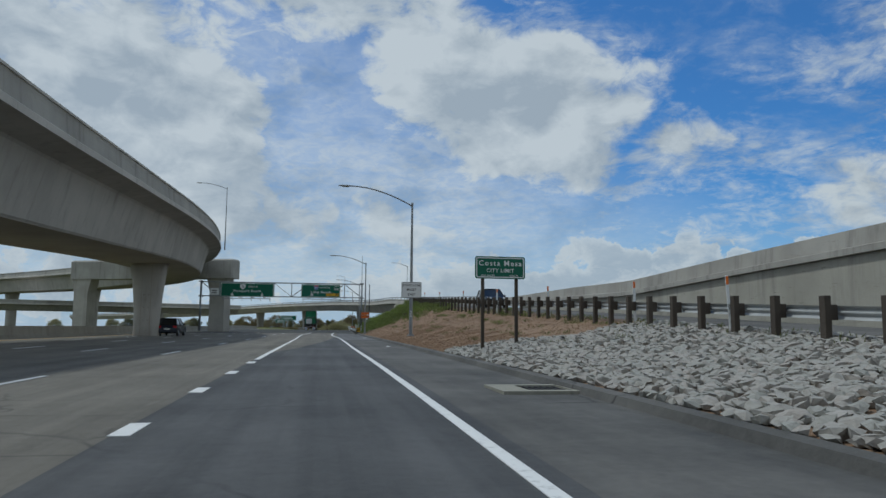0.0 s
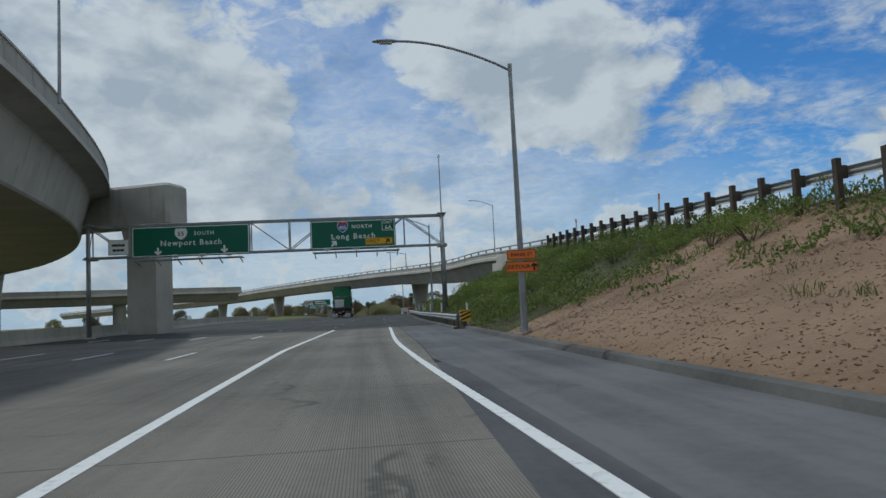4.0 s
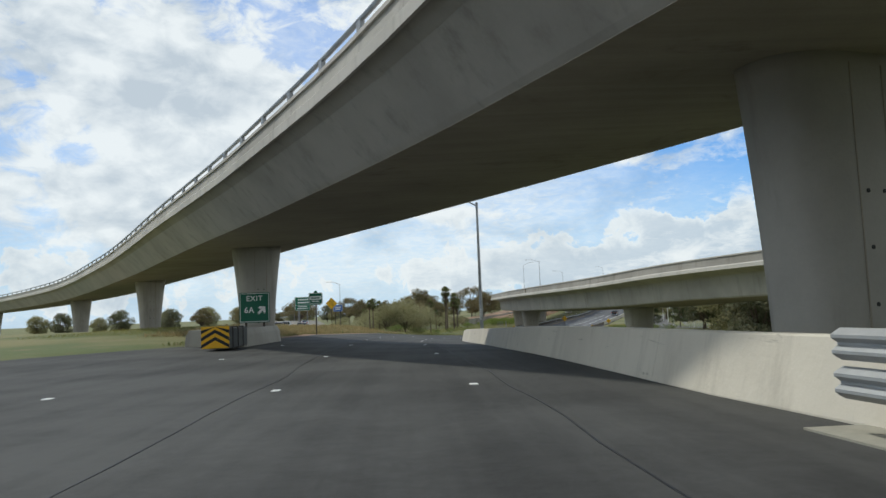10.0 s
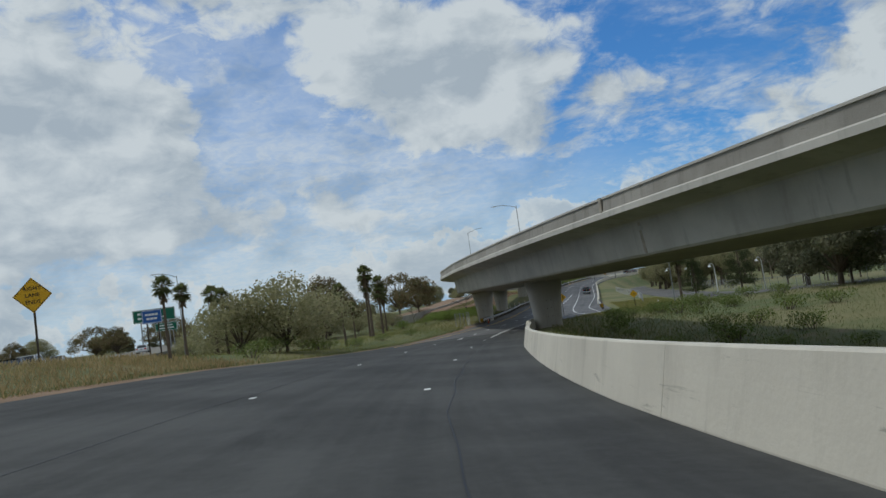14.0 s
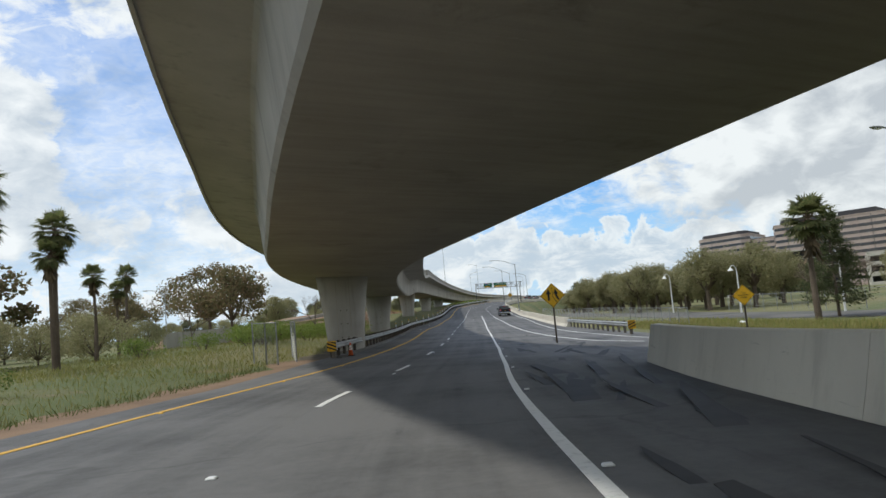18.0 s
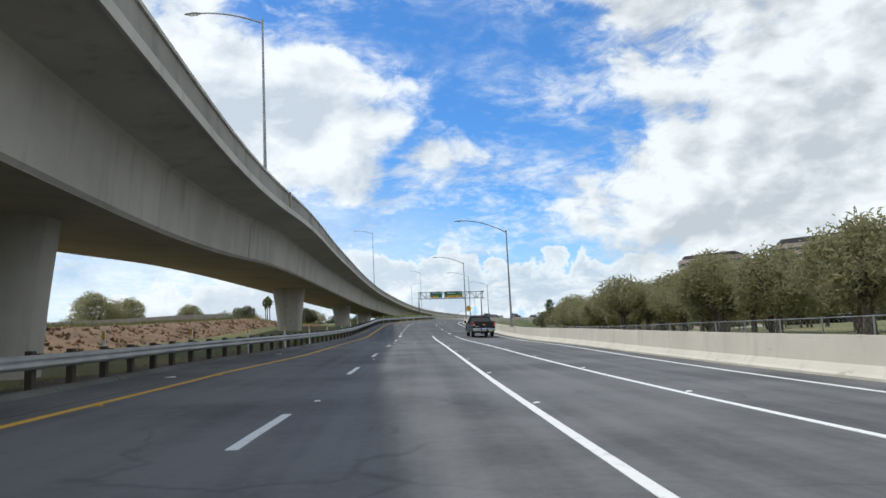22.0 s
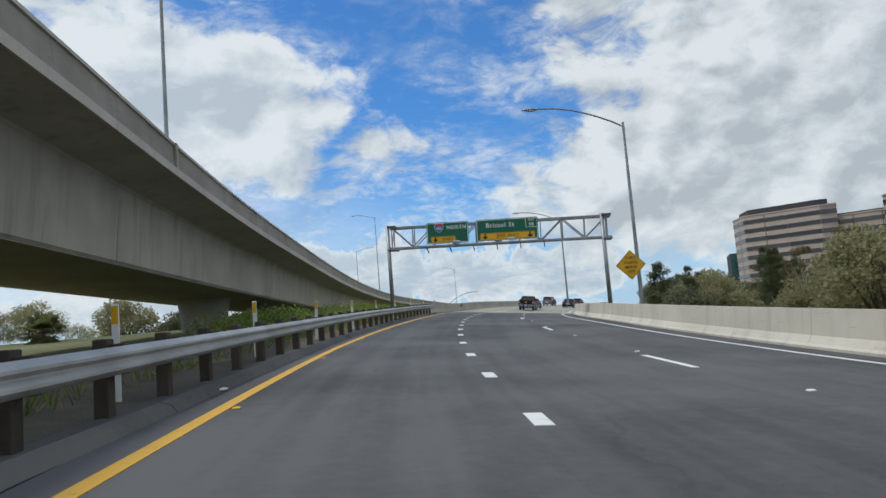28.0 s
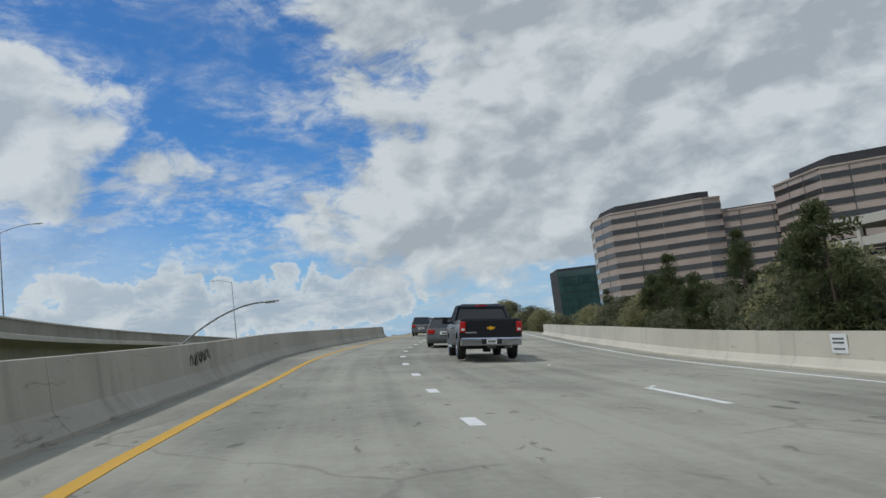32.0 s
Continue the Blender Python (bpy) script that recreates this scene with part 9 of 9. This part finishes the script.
for i in range(60):
    s, d = R.uniform(228, 335), R.uniform(7, 26)
    p = ROAD.at(s, edge_right(s) + d)
    copy_thing(proto, pose(p.x, p.y, on_ground(p.x, p.y) - .05, 0, 0, R.uniform(0, 360)) @ Matrix.Scale(R.uniform(.8, 2.2), 4))
blades("rail_growth", "green weeds spilling under the guard rail", "shrub", flat_spots(4200, 505, 566, lambda s: rail_d(s) - 1.6, lambda s: rail_d(s) + .1) + flat_spots(6000, 430, 505, lambda s: rail_d(s) - 1.8, lambda s: rail_d(s)), .1, .36, .8)
for i in range(34):
    s = R.uniform(528, 567)
    p = ROAD.at(s, rail_d(s) - R.uniform(2.1, 4.8))
    copy_thing(lush, pose(p.x, p.y, p.z - .35, 0, 0, R.uniform(0, 360)) @ Matrix.Scale(R.uniform(1.1, 1.6), 4))

# cut bank of bare earth beyond the long rail, with a low wall behind it
bank_h = table([(401, 0), (408, 1.2), (416, 1.6), (455, 1.5), (478, 1.25), (490, 1.05), (497, .4), (503, -.4), (509, -1.2)])


def bank_prof(s):
    h = bank_h(s)
    row = [(-14, -1.0)]
    for i in range(10):
        u = i / 9
        w = noise.noise(Vector((s * .5, u * 3, 5))) * .5 + noise.noise(Vector((s * 1.7, u * 7, 9))) * .22
        row.append((-15.5 - 5.5 * u + w, -.3 + (h + .3) * u + w * .25))
    return row + [(-40, h + .1), (-42, -2)]


tagged(sweep(ROAD, 401, 509, bank_prof, .9).make("earth_bank", "dirt"), "cut bank of bare brown earth with clods", "bank", kind="structure")
P = []
for _ in range(1500):
    s = R.uniform(404, 492)
    u = R.random()
    p = ROAD.at(s, -15.5 - 5.5 * u, -.3 + (bank_h(s) + .3) * u + .02)
    P.append(tuple(p))
V, F = scatter(ROCK, ROCKF, P, NR.uniform(.05, .22, len(P)))
tagged(bulk("clods", "dirt", V, F), "clods of dry earth on the bank", "earth", kind="stuff")
blades("bank_grass", "green weeds along the bank's top", "grass", [tuple(ROAD.at(s, -21.5 - 4 * R.random(), bank_h(s) + .05)) for s in [R.uniform(408, 494) for _ in range(5000)]], .12, .4)
blades("bank_end_grass", "bright green grass over the end of the bank", "meadow", [tuple(ROAD.at(s, -15.6 - 10 * u, -.3 + (bank_h(s) + .3) * min(1, u * 1.8))) for s, u in [(R.uniform(487, 508), R.random()) for _ in range(6000)]], .12, .38, .7)
tagged(sweep(ROAD, 385, 506, [(-30, -2), (-30, 2.1), (-30.4, 2.1), (-30.4, -2)], 8).make("wall_far", "parapet"), "low pale concrete wall beyond the bank", "wall", kind="structure")

# tall pier with a broad cap beside the median, and a lower crossing deck behind it
g = thing("pier", "massive concrete portal pier with a long square beam", "bridge pier", m=pose(-30, 132, 0, 0, 0, 159))
Mesh().box(-16.6, 14.4, -1.4, 1.4, 9.3, 12.6, b=.25).make("cap", "parapet", g)
for x0 in (-13.8, 12.2):
    Mesh().loft([[(x0 + x * w, y, z) for x, y in ((-1, -1.1), (1, -1.1), (1, 1.1), (-1, 1.1))] for z, w in ((-.8, 1.35), (7, 1.35), (9.3, 1.9))]).make("shaft", "bridge", g)
CROSS = Line([(-150, 150, 4.6), (-90, 172, 4.6), (-40, 196, 4.6), (-24, 205, 4.6)])
bridge("overpass", "low grey concrete overpass beyond the freeway", CROSS, 0, CROSS.s[-1], [(30, None), (75, None), (118, None)], half=5, deep=1.6, tall=.8)

# ---- buildings ----


def office(name, label, corners, base, top, storey, bay, band, pent, pent_in=3.0):
    """A granite block of ribbon windows: corners run with the visible faces first, to the left of the outward normal."""
    g = thing(name, label, "office building", "granite offices")
    n = len(corners)
    Mesh().loft([[(x, y, z) for x, y in corners] for z in (base, top)]).make("wall", "granite", g)
    cx, cy = sum(c[0] for c in corners) / n, sum(c[1] for c in corners) / n
    k = lambda q: [(cx + (x - cx) * q, cy + (y - cy) * q) for x, y in corners]
    Mesh().loft([[(x, y, z) for x, y in k(.86)] for z in (top - .5, top + pent)]).make("roof", "roofdark", g, label="dark metal penthouse band")
    Mesh().loft([[(x, y, z) for x, y in k(1.012)] for z in (top - .35, top + .05)]).make("coping", "granite", g)
    wins = {}
    nst = int((top - base - 1.5) / storey)
    for i in range(n):
        a, b = Vector((*corners[i], 0)), Vector((*corners[(i + 1) % n], 0))
        L = (b - a).length
        if L < 3:
            continue
        nb = max(1, round(L / bay))
        w = L / nb
        yaw = math.degrees(math.atan2((b - a).y, (b - a).x))
        out = Vector(((b - a).y, -(b - a).x, 0)).normalized()
        if out.dot(a.lerp(b, .5) - Vector((cx, cy, 0))) < 0:
            out = -out
            flip = 180
        else:
            flip = 0
        mid = a.lerp(b, .5)
        if out.dot(Vector((135, 528, 0)) - mid) < 0 and out.dot(Vector((30, 320, 0)) - mid) < 0:
            continue
        for j in range(nb):
            c = a.lerp(b, (j + .5) / nb)
            key = round(w, 2)
            if key not in wins:
                wins[key] = (Mesh().box(-w / 2 + .06, w / 2 - .06, -.06, .06, 0, storey * band, b=.03), Mesh().box(-.32, .32, -.09, .05, -storey * (1 - band) * .0, storey))
            for f in range(nst):
                z = top - 1.7 - storey * (f + band)
                if f == 0 and j == 0 and (key, "o") not in wins:
                    o = wins[key][0].make("window", "window_dark", g)
                    wins[(key, "o")] = o
                else:
                    o = new("window", wins[(key, "o")].data)
                    o.parent = g
                o.matrix_world = pose(c.x + out.x * .05, c.y + out.y * .05, z, 0, 0, yaw + flip)
            # flat dark strip between bays, coloured in place of a recess's shade
            p = a.lerp(b, (j) / nb)
            if j:
                s = Mesh().box(-.13, .13, -.05, .05, base + 1, top - .6).make("slot", "bin_rim", g, label="flat dark strip in place of a shaded recess")
                s.matrix_world = pose(p.x + out.x * .02, p.y + out.y * .02, 0, 0, 0, yaw)
    return g


BA = -4.5
office("office_tower", "pink granite office block with dark ribbon windows", [(326.3, 636), (330.5, 623), (333.5, 613), (337, 609.5), (366, 626), (360, 642), (345, 653), (334.5, 646)], BA, 29.8, 3.05, 8, .44, 2.0)
office("office_tower", "pink granite office wing between two towers", [(336.9, 613.5), (345.5, 591), (371, 599), (365, 622)], BA, 26, 3.05, 9, .44, .6)
ob = office("office_tower", "tall pink granite office block with a dark lettered parapet", [(326, 582.5), (330, 571), (341, 548), (346, 537), (378, 552), (362, 590), (341, 597)], BA, 30, 3.05, 8, .44, 2.4)
q = thing("roof_lettering", "pale block shapes in place of a company name on the parapet", "sign", m=pose(335.6, 558.5, 30.6, 0, 0, math.degrees(math.atan2(545 - 574, 341 - 327))))
for i in range(7):
    Mesh().box(-4.2 + 1.25 * i, -3.3 + 1.25 * i, .02, .25, .0, 1.3, b=.1).make("block", "sign_white", q)
# glass tower far behind
g = thing("glass_tower", "green glass office tower far behind", "office building")
gx0, gy0 = 462, 728
gl = pose(gx0, gy0, 0, 0, 0, -50)
w = Mesh().box(-11, 11, 0, 30, BA, 27).make("core", "roofdark", g)
w.matrix_world = gl
me = None
for i in range(11):
    for j in range(8):
        if me is None:
            me = Mesh().box(-.9, .9, -.12, .05, 0, 3.3, b=.03).make("pane", "glass_green", g)
            o = me
        else:
            o = new("pane", me.data)
            o.parent = g
        o.matrix_world = gl @ pose(-10 + 2 * i, -.02, -3.5 + 3.7 * j)
# parking structure: decks, parapets, columns, and a dark block filling the rear


def garage(name, label, m, wide, deep, levels, h=3.2, bay=6.0):
    g = thing(name, label, "parking structure", m=m)
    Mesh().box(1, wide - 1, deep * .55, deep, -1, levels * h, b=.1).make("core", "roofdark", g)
    for k in range(levels + 1):
        Mesh().box(0, wide, 0, deep, k * h - .35, k * h, b=.03).make("deck", "cream", g)
        Mesh().box(-.1, wide + .1, -.15, .1, k * h - .35, k * h + 1.0, b=.03).make("parapet", "cream", g)
        Mesh().box(-.12, .1, .1, deep, k * h - .35, k * h + 1.0, b=.03).make("parapet", "cream", g)
    n = int(wide / bay)
    for i in range(n + 1):
        x = .3 + (wide - .6) * i / n
        Mesh().box(x - .3, x + .3, -.3, .35, -1.5, levels * h + 1.1, b=.03).make("column", "cream", g)
    for j in range(1, 4):
        Mesh().box(-.3, .35, deep * j / 4 - .3, deep * j / 4 + .3, -1.5, levels * h + .9, b=.03).make("column", "cream", g)
    return g


garage("parking_garage", "pale concrete parking structure with open decks", pose(271, 571, on_ground(271, 571), 0, 0, -118), 60, 34, 5)
garage("parking_garage", "low pale parking structure behind trees", pose(240, 470, on_ground(240, 470), 0, 0, -52), 60, 28, 3)
# low buildings across the field
for x, y, wd, dp, hh, tn, lab in ((120, 300, 40, 18, 6, -25, "low cream commercial building behind trees"), (165, 340, 46, 20, 7, -30, "long low cream building beyond the parkland")):
    b = on_ground(x, y)
    g = thing("low_building", lab, "building", m=pose(x, y, b, 0, 0, tn + 180))
    Mesh().box(-wd / 2, wd / 2, 0, dp, -.5, hh, b=.05).make("wall", "cream", g)
    Mesh().box(-wd / 2 - .2, wd / 2 + .2, -.2, dp + .2, hh - .4, hh + .25, b=.05).make("parapet", "parapet", g)
    for i in range(int(wd / 4)):
        for z in (1.0, 3.8):
            Mesh().box(-wd / 2 + 1 + 4 * i, -wd / 2 + 3.6 + 4 * i, -.06, .05, z, z + 1.6, b=.03).make("window", "window_dark", g)
            Mesh().box(-wd / 2 + 1 + 4 * i, -wd / 2 + 3.6 + 4 * i, dp - .05, dp + .06, z, z + 1.6, b=.03).make("window", "window_dark", g)
